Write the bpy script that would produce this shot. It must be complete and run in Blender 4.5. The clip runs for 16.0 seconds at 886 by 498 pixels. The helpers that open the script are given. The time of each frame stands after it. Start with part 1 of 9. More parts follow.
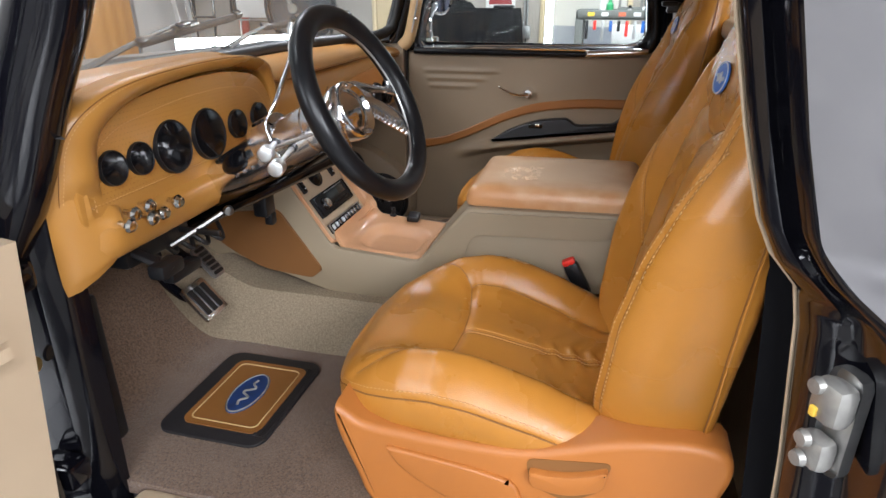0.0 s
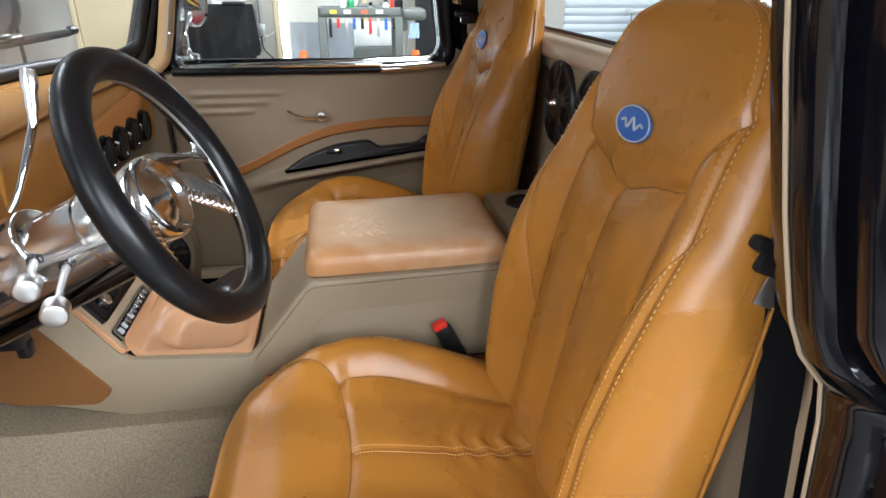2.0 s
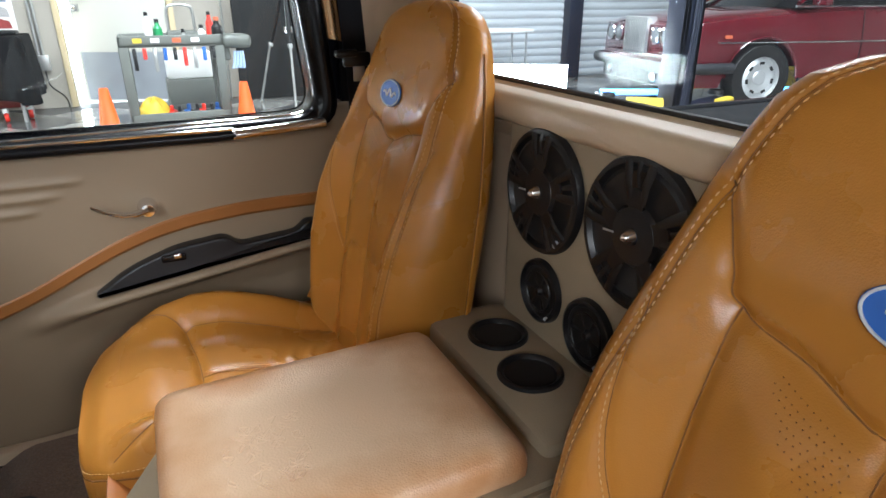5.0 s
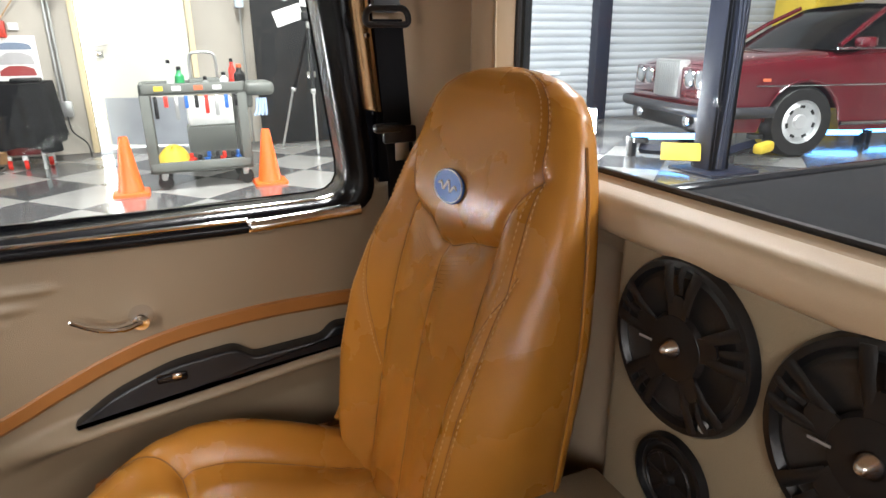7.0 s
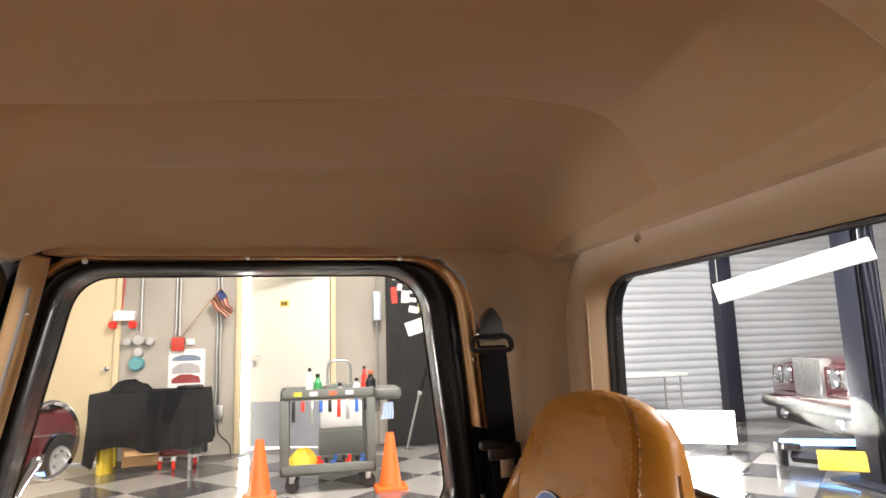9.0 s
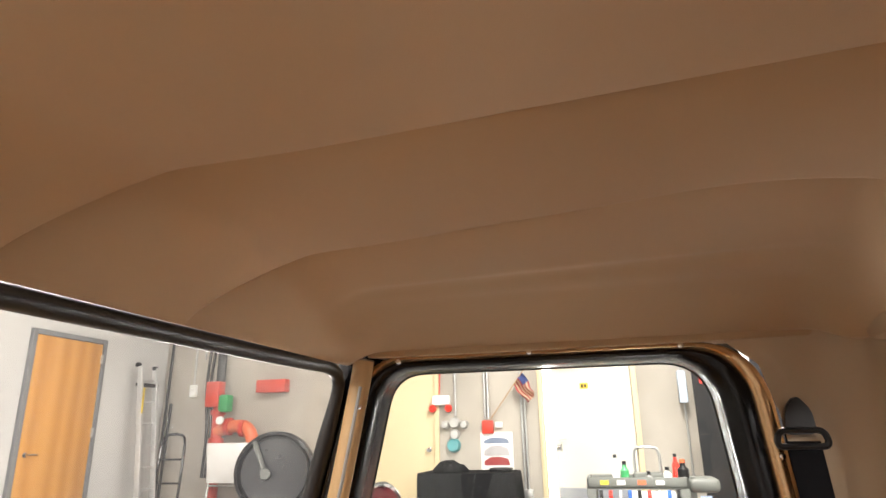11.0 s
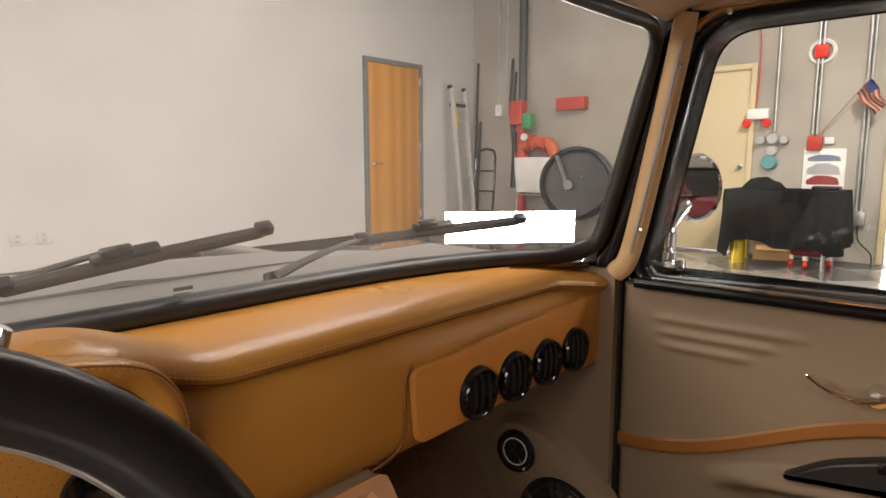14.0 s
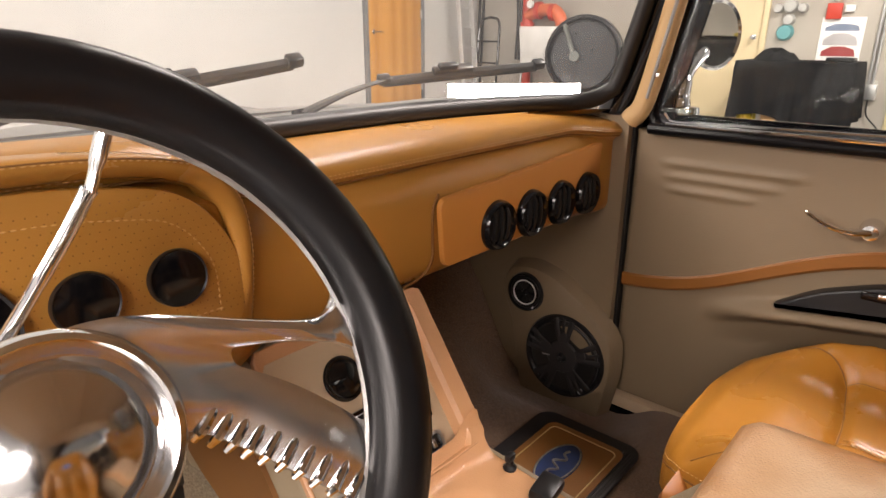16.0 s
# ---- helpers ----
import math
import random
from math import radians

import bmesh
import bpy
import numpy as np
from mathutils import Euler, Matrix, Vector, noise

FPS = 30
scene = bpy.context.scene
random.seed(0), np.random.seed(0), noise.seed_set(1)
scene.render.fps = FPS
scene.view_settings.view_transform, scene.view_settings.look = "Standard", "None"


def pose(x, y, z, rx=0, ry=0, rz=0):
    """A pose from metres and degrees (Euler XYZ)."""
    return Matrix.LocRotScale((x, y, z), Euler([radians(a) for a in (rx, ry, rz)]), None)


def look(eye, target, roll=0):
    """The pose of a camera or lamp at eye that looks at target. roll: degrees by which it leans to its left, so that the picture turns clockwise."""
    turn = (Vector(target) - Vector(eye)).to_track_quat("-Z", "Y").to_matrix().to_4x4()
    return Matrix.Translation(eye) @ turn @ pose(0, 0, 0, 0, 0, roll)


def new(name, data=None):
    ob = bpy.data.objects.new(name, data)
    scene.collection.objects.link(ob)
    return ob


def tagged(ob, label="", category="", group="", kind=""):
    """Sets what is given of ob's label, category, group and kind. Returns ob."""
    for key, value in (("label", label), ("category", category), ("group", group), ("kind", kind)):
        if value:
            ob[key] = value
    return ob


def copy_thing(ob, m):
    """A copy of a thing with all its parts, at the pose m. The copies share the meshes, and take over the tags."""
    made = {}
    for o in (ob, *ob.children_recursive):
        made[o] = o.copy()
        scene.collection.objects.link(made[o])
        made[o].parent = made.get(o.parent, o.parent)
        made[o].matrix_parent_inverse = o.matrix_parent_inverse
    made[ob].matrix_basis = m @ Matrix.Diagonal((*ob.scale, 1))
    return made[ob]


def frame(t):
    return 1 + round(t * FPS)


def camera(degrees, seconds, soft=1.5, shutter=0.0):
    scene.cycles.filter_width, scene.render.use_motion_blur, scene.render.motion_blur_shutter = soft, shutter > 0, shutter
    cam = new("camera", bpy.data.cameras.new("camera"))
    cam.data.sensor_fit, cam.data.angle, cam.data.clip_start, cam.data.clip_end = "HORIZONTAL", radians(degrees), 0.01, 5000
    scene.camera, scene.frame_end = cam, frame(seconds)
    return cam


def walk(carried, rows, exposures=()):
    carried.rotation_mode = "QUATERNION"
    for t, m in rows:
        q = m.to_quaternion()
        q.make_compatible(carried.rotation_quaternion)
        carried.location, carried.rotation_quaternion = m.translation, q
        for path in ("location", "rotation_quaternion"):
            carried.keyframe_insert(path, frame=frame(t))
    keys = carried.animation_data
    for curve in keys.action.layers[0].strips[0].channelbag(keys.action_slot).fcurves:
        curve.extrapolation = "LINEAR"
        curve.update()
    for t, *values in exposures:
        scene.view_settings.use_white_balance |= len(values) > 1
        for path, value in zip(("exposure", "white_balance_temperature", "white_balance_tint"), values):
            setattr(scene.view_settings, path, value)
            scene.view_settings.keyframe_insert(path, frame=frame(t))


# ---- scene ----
cam = camera(71.4, 16.0)
PATH = [
    (0, (0.326, -1.471, 1.047), (-0.144, 0.309, 0.265), -0.2),
    (0.5, (0.247, -1.413, 1.051), (-0.021, 0.403, 0.256), -0.0),
    (1, (0.22, -1.363, 1.064), (0.178, 0.468, 0.261), 0.2),
    (1.5, (0.176, -1.295, 1.077), (0.334, 0.528, 0.269), 0.4),
    (2, (0.114, -1.2, 1.092), (0.413, 0.607, 0.289), 0.4),
    (2.5, (0.082, -1.112, 1.097), (0.51, 0.674, 0.305), 0.3),
    (3, (0.05, -1.02, 1.092), (0.617, 0.732, 0.311), 0.2),
    (3.5, (0.035, -0.922, 1.078), (0.71, 0.795, 0.307), 0.1),
    (4, (0.053, -0.807, 1.092), (0.787, 0.89, 0.328), 0.2),
    (4.2, (0.067, -0.764, 1.094), (0.812, 0.93, 0.333), 0.1),
    (6.3, (0.106, -0.409, 1.119), (0.952, 1.254, 0.398), -0.1),
    (6.5, (0.121, -0.377, 1.116), (0.961, 1.295, 0.411), -0.2),
    (7, (0.141, -0.318, 1.141), (0.897, 1.419, 0.499), -0.5),
    (7.5, (0.155, -0.321, 1.155), (0.771, 1.522, 0.683), -1.0),
    (8, (0.153, -0.355, 1.163), (0.672, 1.569, 0.986), -0.8),
    (8.2, (0.153, -0.367, 1.169), (0.647, 1.57, 1.107), -0.9),
    (10.3, (0.185, -0.423, 1.190), (0.222, 1.496, 1.749), -2.5),
    (10.5, (0.202, -0.427, 1.198), (0.073, 1.489, 1.755), -2.0),
    (11, (0.196, -0.453, 1.195), (-0.283, 1.401, 1.773), -1.1),
    (11.5, (0.193, -0.453, 1.197), (-0.564, 1.311, 1.758), -0.5),
    (12, (0.185, -0.457, 1.192), (-0.824, 1.198, 1.684), 0.3),
    (12.5, (0.176, -0.445, 1.179), (-0.992, 1.14, 1.527), -0.0),
    (13, (0.168, -0.449, 1.139), (-1.082, 1.105, 1.287), 0.2),
    (13.5, (0.164, -0.435, 1.109), (-1.131, 1.088, 1.034), -0.0),
    (14, (0.151, -0.424, 1.078), (-1.156, 1.065, 0.8), -0.1),
    (14.5, (0.154, -0.417, 1.049), (-1.14, 1.046, 0.62), 0.1),
    (15, (0.152, -0.42, 1.023), (-1.124, 1.023, 0.486), 0.1),
    (15.5, (0.156, -0.439, 1.01), (-1.102, 0.989, 0.396), 0.2),
    (16, (0.164, -0.502, 1.017), (-1.079, 0.922, 0.365), 0.2),
]
walk(cam, [(t, look(eye, target, roll)) for t, eye, target, roll in PATH], exposures=[(0, -0.10, 5750, 11), (2, 0.04, 5650, 8), (4, 0.03, 5650, 8), (6.5, 0.36, 6000, 10), (7.5, 0.22, 6650, 16), (8, -0.05, 7050, 21), (10.5, 0.36, 6900, 17), (11, 0.42, 6850, 16), (12, 0.1, 7000, 17), (13.5, -0.38, 7150, 18), (15, -0.15, 7250, 22), (16, 0.15, 7100, 20)])

# ---- light ----
world = bpy.data.worlds.new("world")
scene.world = world
world.use_nodes = True
world.node_tree.nodes["Background"].inputs[0].default_value = (0.8, 0.87, 1.0, 1)
world.node_tree.nodes["Background"].inputs[1].default_value = 0.6


def area_lamp(name, where, target, sx, sy, watts, colour):
    data = bpy.data.lights.new(name, "AREA")
    data.shape, data.size, data.size_y, data.energy, data.color = "RECTANGLE", sx, sy, watts, colour
    ob = new(name, data)
    ob.matrix_world = look(where, target)
    return ob


NEUTRAL = (1.0, 0.97, 0.925)
# unseen lamps; the three below 4 m are added to fill the cab
LAMPS = ((-2.3, -1.5, 4.42, 85), (-3.4, 3.2, 4.42, 95), (-3.2, -4.6, 3.0, 255), (1.0, -4.5, 2.7, 175), (3.4, -4.2, 2.6, 330), (0.6, 3.4, 4.42, 450), (5.0, -0.8, 4.42, 250), (4.6, 4.0, 4.42, 230))
for _x, _y, _z, _w in LAMPS:
    area_lamp("unseen_lamp", (_x, _y, _z), (_x, _y, 0) if _z > 4 else (_x, _y + 2.2, 0), 1.8 if _y < 0 else 0.5, 2.2, _w, NEUTRAL)


# ---- materials ----
def mat(name, colour, rough=0.5, metal=0.0, vary=0.12, scale=6.0, grain=0.0, grain_scale=300.0, wear=0.0, wear_scale=2.0,
        wear_colour=None, coat=0.0, spec=0.5, per_object=0.0, kind="noise", rough_vary=0.1, sheen=0.0):
    m = bpy.data.materials.new(name)
    m.use_nodes = True
    nt = m.node_tree
    b = nt.nodes["Principled BSDF"]
    b.inputs["Roughness"].default_value, b.inputs["Metallic"].default_value = rough, metal
    b.inputs["Specular IOR Level"].default_value = spec
    b.inputs["Coat Weight"].default_value, b.inputs["Coat Roughness"].default_value = coat, 0.04
    b.inputs["Sheen Weight"].default_value = sheen
    co = nt.nodes.new("ShaderNodeTexCoord")
    n1 = nt.nodes.new("ShaderNodeTexNoise")
    n1.inputs["Scale"].default_value, n1.inputs["Detail"].default_value = scale, 6
    nt.links.new(co.outputs["Object"], n1.inputs["Vector"])
    ramp = nt.nodes.new("ShaderNodeMapRange")
    ramp.inputs["From Min"].default_value, ramp.inputs["From Max"].default_value = 0.3, 0.7
    ramp.inputs["To Min"].default_value, ramp.inputs["To Max"].default_value = 1 - vary, 1 + vary
    nt.links.new(n1.outputs["Fac"], ramp.inputs["Value"])
    hsv = nt.nodes.new("ShaderNodeHueSaturation")
    hsv.inputs["Color"].default_value = (*colour, 1)
    value = ramp.outputs["Result"]
    if per_object:
        info, mr, mul = nt.nodes.new("ShaderNodeObjectInfo"), nt.nodes.new("ShaderNodeMapRange"), nt.nodes.new("ShaderNodeMath")
        mr.inputs["To Min"].default_value, mr.inputs["To Max"].default_value = 1 - per_object, 1 + per_object
        mul.operation = "MULTIPLY"
        nt.links.new(info.outputs["Random"], mr.inputs["Value"])
        nt.links.new(mr.outputs["Result"], mul.inputs[0])
        nt.links.new(value, mul.inputs[1])
        value = mul.outputs["Value"]
    nt.links.new(value, hsv.inputs["Value"])
    out = hsv.outputs["Color"]
    if wear:
        n2, r2, mix = nt.nodes.new("ShaderNodeTexNoise"), nt.nodes.new("ShaderNodeMapRange"), nt.nodes.new("ShaderNodeMix")
        n2.inputs["Scale"].default_value, n2.inputs["Detail"].default_value, n2.inputs["Roughness"].default_value = wear_scale, 8, 0.65
        nt.links.new(co.outputs["Object"], n2.inputs["Vector"])
        r2.inputs["From Min"].default_value, r2.inputs["From Max"].default_value, r2.inputs["To Max"].default_value = 0.5, 0.72, wear
        nt.links.new(n2.outputs["Fac"], r2.inputs["Value"])
        mix.data_type = "RGBA"
        mix.inputs["B"].default_value = (*(wear_colour or tuple(c * 0.5 for c in colour)), 1)
        nt.links.new(r2.outputs["Result"], mix.inputs["Factor"])
        nt.links.new(out, mix.inputs["A"])
        out = mix.outputs["Result"]
    nt.links.new(out, b.inputs["Base Color"])
    rr = nt.nodes.new("ShaderNodeMapRange")
    rr.inputs["From Min"].default_value, rr.inputs["From Max"].default_value = 0.3, 0.7
    rr.inputs["To Min"].default_value, rr.inputs["To Max"].default_value = max(0.02, rough * (1 - rough_vary)), min(1, rough * (1 + rough_vary))
    nt.links.new(n1.outputs["Fac"], rr.inputs["Value"])
    nt.links.new(rr.outputs["Result"], b.inputs["Roughness"])
    if grain:
        tex = nt.nodes.new("ShaderNodeTexVoronoi" if kind == "leather" else "ShaderNodeTexNoise")
        tex.inputs["Scale"].default_value = grain_scale
        nt.links.new(co.outputs["Object"], tex.inputs["Vector"])
        bump = nt.nodes.new("ShaderNodeBump")
        bump.inputs["Strength"].default_value, bump.inputs["Distance"].default_value = grain, 0.002
        nt.links.new(tex.outputs["Distance" if kind == "leather" else "Fac"], bump.inputs["Height"])
        last = bump
        if kind == "leather":
            n3, b3 = nt.nodes.new("ShaderNodeTexNoise"), nt.nodes.new("ShaderNodeBump")
            n3.inputs["Scale"].default_value, n3.inputs["Detail"].default_value, n3.inputs["Distortion"].default_value = 14, 2, 0.4
            nt.links.new(co.outputs["Object"], n3.inputs["Vector"])
            b3.inputs["Strength"].default_value, b3.inputs["Distance"].default_value = 0.07, 0.006
            nt.links.new(n3.outputs["Fac"], b3.inputs["Height"])
            nt.links.new(bump.outputs["Normal"], b3.inputs["Normal"])
            last = b3
        nt.links.new(last.outputs["Normal"], b.inputs["Normal"])
    return m


def glow(name, colour, power):
    m = bpy.data.materials.new(name)
    m.use_nodes = True
    b = m.node_tree.nodes["Principled BSDF"]
    b.inputs["Base Color"].default_value = (*colour, 1)
    b.inputs["Emission Color"].default_value, b.inputs["Emission Strength"].default_value = (*colour, 1), power
    return m


def glass(name, tint=(0.93, 0.96, 0.95), gloss=1.0, dust_haze=0.0):
    m = bpy.data.materials.new(name)
    m.use_nodes = True
    nt = m.node_tree
    nt.nodes.remove(nt.nodes["Principled BSDF"])
    tr, gl, mix, lw, pw, ma = (nt.nodes.new(k) for k in ("ShaderNodeBsdfTransparent", "ShaderNodeBsdfGlossy", "ShaderNodeMixShader", "ShaderNodeLayerWeight", "ShaderNodeMath", "ShaderNodeMath"))
    tr.inputs["Color"].default_value = (*tint, 1)
    gl.inputs["Roughness"].default_value = 0.03
    pw.operation, ma.operation = "POWER", "MULTIPLY_ADD"
    lw.inputs["Blend"].default_value, pw.inputs[1].default_value, ma.inputs[1].default_value, ma.inputs[2].default_value = 0.5, 4, 0.5 * gloss, 0.02 * gloss
    nt.links.new(lw.outputs["Facing"], pw.inputs[0])
    nt.links.new(pw.outputs["Value"], ma.inputs[0])
    nt.links.new(ma.outputs["Value"], mix.inputs["Fac"])
    nt.links.new(tr.outputs["BSDF"], mix.inputs[1])
    nt.links.new(gl.outputs["BSDF"], mix.inputs[2])
    last = mix.outputs["Shader"]
    if dust_haze:
        film, mix2, co, n, mr = (nt.nodes.new(k) for k in ("ShaderNodeBsdfTranslucent", "ShaderNodeMixShader", "ShaderNodeTexCoord", "ShaderNodeTexNoise", "ShaderNodeMapRange"))
        n.inputs["Scale"].default_value, n.inputs["Detail"].default_value, n.inputs["Roughness"].default_value = 7, 9, 0.75
        mr.inputs["From Min"].default_value, mr.inputs["From Max"].default_value = 0.3, 0.75
        mr.inputs["To Min"].default_value, mr.inputs["To Max"].default_value = dust_haze * 0.5, dust_haze * 1.6
        nt.links.new(co.outputs["Object"], n.inputs["Vector"])
        nt.links.new(n.outputs["Fac"], mr.inputs["Value"])
        nt.links.new(mr.outputs["Result"], mix2.inputs["Fac"])
        film.inputs["Color"].default_value = (0.85, 0.88, 0.92, 1)
        nt.links.new(last, mix2.inputs[1])
        nt.links.new(film.outputs["BSDF"], mix2.inputs[2])
        last = mix2.outputs["Shader"]
    nt.links.new(last, nt.nodes["Material Output"].inputs["Surface"])
    return m


SEAT = mat("tan_leather", (0.405, 0.170, 0.023), 0.28, vary=0.05, scale=5, grain=0.10, grain_scale=620, kind="leather", spec=0.5, rough_vary=0.25)
SEAT_PLASTIC = mat("orange_seat_plastic", (0.39, 0.138, 0.026), 0.42, vary=0.05, grain=0.15, grain_scale=900)
STITCH = mat("tan_stitching", (0.56, 0.32, 0.12), 0.7)
# dark seam thread; also paints the shade in folds, pinholes and the lever pocket
SEAM = mat("seam_shadow_thread", (0.19, 0.08, 0.017), 0.8)
DASH = mat("dash_leather", (0.41, 0.192, 0.038), 0.30, vary=0.06, scale=5, grain=0.10, grain_scale=600, kind="leather")
DASH_PANEL = mat("smooth_orange_panel", (0.50, 0.205, 0.042), 0.5, vary=0.05, grain=0.12, grain_scale=700)
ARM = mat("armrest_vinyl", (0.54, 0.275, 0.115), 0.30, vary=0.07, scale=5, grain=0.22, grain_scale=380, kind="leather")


def worn_lit_middle(m, centre, half, colour):
    """Pale rubbed patch in a pad's middle, uneven at its rim, brightened to paint in top light."""
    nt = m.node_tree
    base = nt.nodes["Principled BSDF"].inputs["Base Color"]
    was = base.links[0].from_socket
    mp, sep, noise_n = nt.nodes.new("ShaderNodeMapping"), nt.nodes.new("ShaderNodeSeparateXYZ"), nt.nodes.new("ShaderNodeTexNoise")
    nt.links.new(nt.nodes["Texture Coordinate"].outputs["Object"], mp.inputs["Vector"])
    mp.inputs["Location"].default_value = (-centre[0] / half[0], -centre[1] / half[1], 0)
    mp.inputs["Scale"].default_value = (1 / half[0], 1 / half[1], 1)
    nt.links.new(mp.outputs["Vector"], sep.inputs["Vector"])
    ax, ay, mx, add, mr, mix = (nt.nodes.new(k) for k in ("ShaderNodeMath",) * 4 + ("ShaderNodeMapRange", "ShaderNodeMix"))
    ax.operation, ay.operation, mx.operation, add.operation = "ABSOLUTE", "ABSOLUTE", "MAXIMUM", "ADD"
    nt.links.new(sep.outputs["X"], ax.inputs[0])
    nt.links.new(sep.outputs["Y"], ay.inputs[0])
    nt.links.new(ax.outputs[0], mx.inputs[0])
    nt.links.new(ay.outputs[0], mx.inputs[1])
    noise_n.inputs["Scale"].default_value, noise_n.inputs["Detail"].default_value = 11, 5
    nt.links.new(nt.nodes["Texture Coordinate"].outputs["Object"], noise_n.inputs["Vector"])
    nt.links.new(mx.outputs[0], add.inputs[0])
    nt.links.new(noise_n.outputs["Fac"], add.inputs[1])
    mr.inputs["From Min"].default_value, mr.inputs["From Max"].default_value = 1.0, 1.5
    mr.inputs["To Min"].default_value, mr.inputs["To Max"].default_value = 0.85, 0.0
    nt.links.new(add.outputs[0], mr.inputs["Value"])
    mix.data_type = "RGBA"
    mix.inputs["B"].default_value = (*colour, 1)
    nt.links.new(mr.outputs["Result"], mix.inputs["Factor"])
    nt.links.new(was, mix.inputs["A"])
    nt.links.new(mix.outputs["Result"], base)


# paler than the wear alone: light on the pad's top is painted in
worn_lit_middle(ARM, (0.226, 0.008), (0.205, 0.165), (0.78, 0.58, 0.39))
PILLAR_TAN = mat("tan_pillar_vinyl", (0.52, 0.34, 0.165), 0.5, vary=0.05, grain=0.15, grain_scale=700)
TRAY = mat("tray_vinyl", (0.55, 0.30, 0.155), 0.22, vary=0.07, scale=9, grain=0.2, grain_scale=500, kind="leather")
BROWN_PANEL = mat("brown_kick_panel", (0.185, 0.078, 0.019), 0.6, vary=0.08, grain=0.2, grain_scale=500)
GREIGE = mat("greige_vinyl", (0.290, 0.230, 0.150), 0.55, vary=0.05, scale=3, grain=0.25, grain_scale=650, kind="leather")
# browner greige, darkened to paint in the shade on door and kick panels
SHADED_GREIGE = mat("shaded_greige_vinyl", (0.200, 0.146, 0.089), 0.52, vary=0.05, scale=3, grain=0.25, grain_scale=650, kind="leather")
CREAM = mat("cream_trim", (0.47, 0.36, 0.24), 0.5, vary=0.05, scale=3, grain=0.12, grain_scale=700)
HEADLINER = mat("tan_headliner_fabric", (0.48, 0.345, 0.21), 0.92, vary=0.05, scale=3, grain=0.25, grain_scale=1300, sheen=0.2)
CARPET = mat("taupe_carpet", (0.155, 0.096, 0.060), 1.0, vary=0.45, scale=230, grain=1.0, grain_scale=420, wear=0.45, wear_scale=7, wear_colour=(0.215, 0.142, 0.098), spec=0.1, sheen=0.3)
TUNNEL = mat("beige_carpet", (0.27, 0.214, 0.146), 1.0, vary=0.22, scale=230, grain=0.9, grain_scale=420, spec=0.1)
BLACK_PAINT = mat("black_gloss_paint", (0.004, 0.004, 0.006), 0.10, vary=0.1, coat=0.25, spec=0.35)
BLACK_RUBBER = mat("black_rubber", (0.012, 0.011, 0.011), 0.45, vary=0.2, grain=0.1)
BLACK_PLASTIC = mat("black_plastic", (0.009, 0.009, 0.010), 0.34, vary=0.15, spec=0.35, grain=0.08, grain_scale=900)
RIM_BLACK = mat("black_leather_rim", (0.007, 0.007, 0.008), 0.30, vary=0.15, spec=0.32, grain=0.03, grain_scale=900, kind="leather")
GLOSS_BLACK = mat("gauge_lens_black", (0.004, 0.004, 0.005), 0.11, vary=0.05, spec=0.45)
FRAME_BLACK = mat("black_frame_paint", (0.005, 0.005, 0.006), 0.22, vary=0.15, spec=0.22)
CHROME = mat("chrome", (0.82, 0.82, 0.83), 0.07, 1.0, vary=0.03)
ALU = mat("polished_aluminium", (0.80, 0.80, 0.81), 0.22, 1.0, vary=0.05, grain=0.05, grain_scale=90)
BRUSHED = mat("grey_latch_metal", (0.45, 0.45, 0.44), 0.4, 1.0, vary=0.15, wear=0.4, wear_scale=30)
BRONZE_TRIM = mat("bronze_window_trim", (0.52, 0.33, 0.17), 0.22, 0.75, vary=0.06)
# dark body paint, greyed to paint in the pale wall it mirrors
REFLECTION_GREY = mat("reflection_grey", (0.155, 0.150, 0.153), 0.18, vary=0.06, coat=0.8)
BLUE = mat("emblem_blue", (0.028, 0.125, 0.47), 0.42, vary=0.05)
SILVER = mat("emblem_silver", (0.62, 0.64, 0.66), 0.35, 0.3)
RED = mat("red_plastic", (0.75, 0.03, 0.015), 0.4)
CLEAR = mat("clear_cut_crystal", (0.70, 0.69, 0.66), 0.05, 1.0, vary=0.5, scale=140)
BELT = mat("black_webbing", (0.006, 0.006, 0.007), 0.85, vary=0.2, grain=0.3, grain_scale=900, spec=0.08)
MAT_BLACK = mat("ribbed_mat_rubber", (0.018, 0.016, 0.017), 0.6, vary=0.2, grain=0.3, grain_scale=500)
MAT_BROWN = mat("mat_brown_inlay", (0.24, 0.10, 0.022), 0.45, vary=0.1, grain=0.3, grain_scale=450)
GOLD_LINE = mat("mat_gold_line", (0.5, 0.34, 0.15), 0.6)
GLASS = glass("window_glass")
WS_GLASS = glass("windshield_glass", (0.95, 0.97, 0.96), dust_haze=0.02)
# film stands in for the haze of reflections on the rear glass
REAR_GLASS = glass("hazy_rear_glass", (0.90, 0.94, 0.95), gloss=0.3, dust_haze=0.006)
MIRROR = mat("mirror_glass", (0.9, 0.9, 0.9), 0.02, 1.0, vary=0.0)

# ---- mesh helpers ----


def thing(name, label, category, group="", kind="", at=(0, 0, 0)):
    ob = new(name)
    ob.empty_display_size = 0.1
    ob.location = at
    return tagged(ob, label, category, group, kind)


def finish(ob, material, smooth=True, angle=35):
    ob.data.materials.append(material)
    if smooth:
        me = ob.data
        me.polygons.foreach_set("use_smooth", [True] * len(me.polygons))
        me.set_sharp_from_angle(angle=radians(angle))


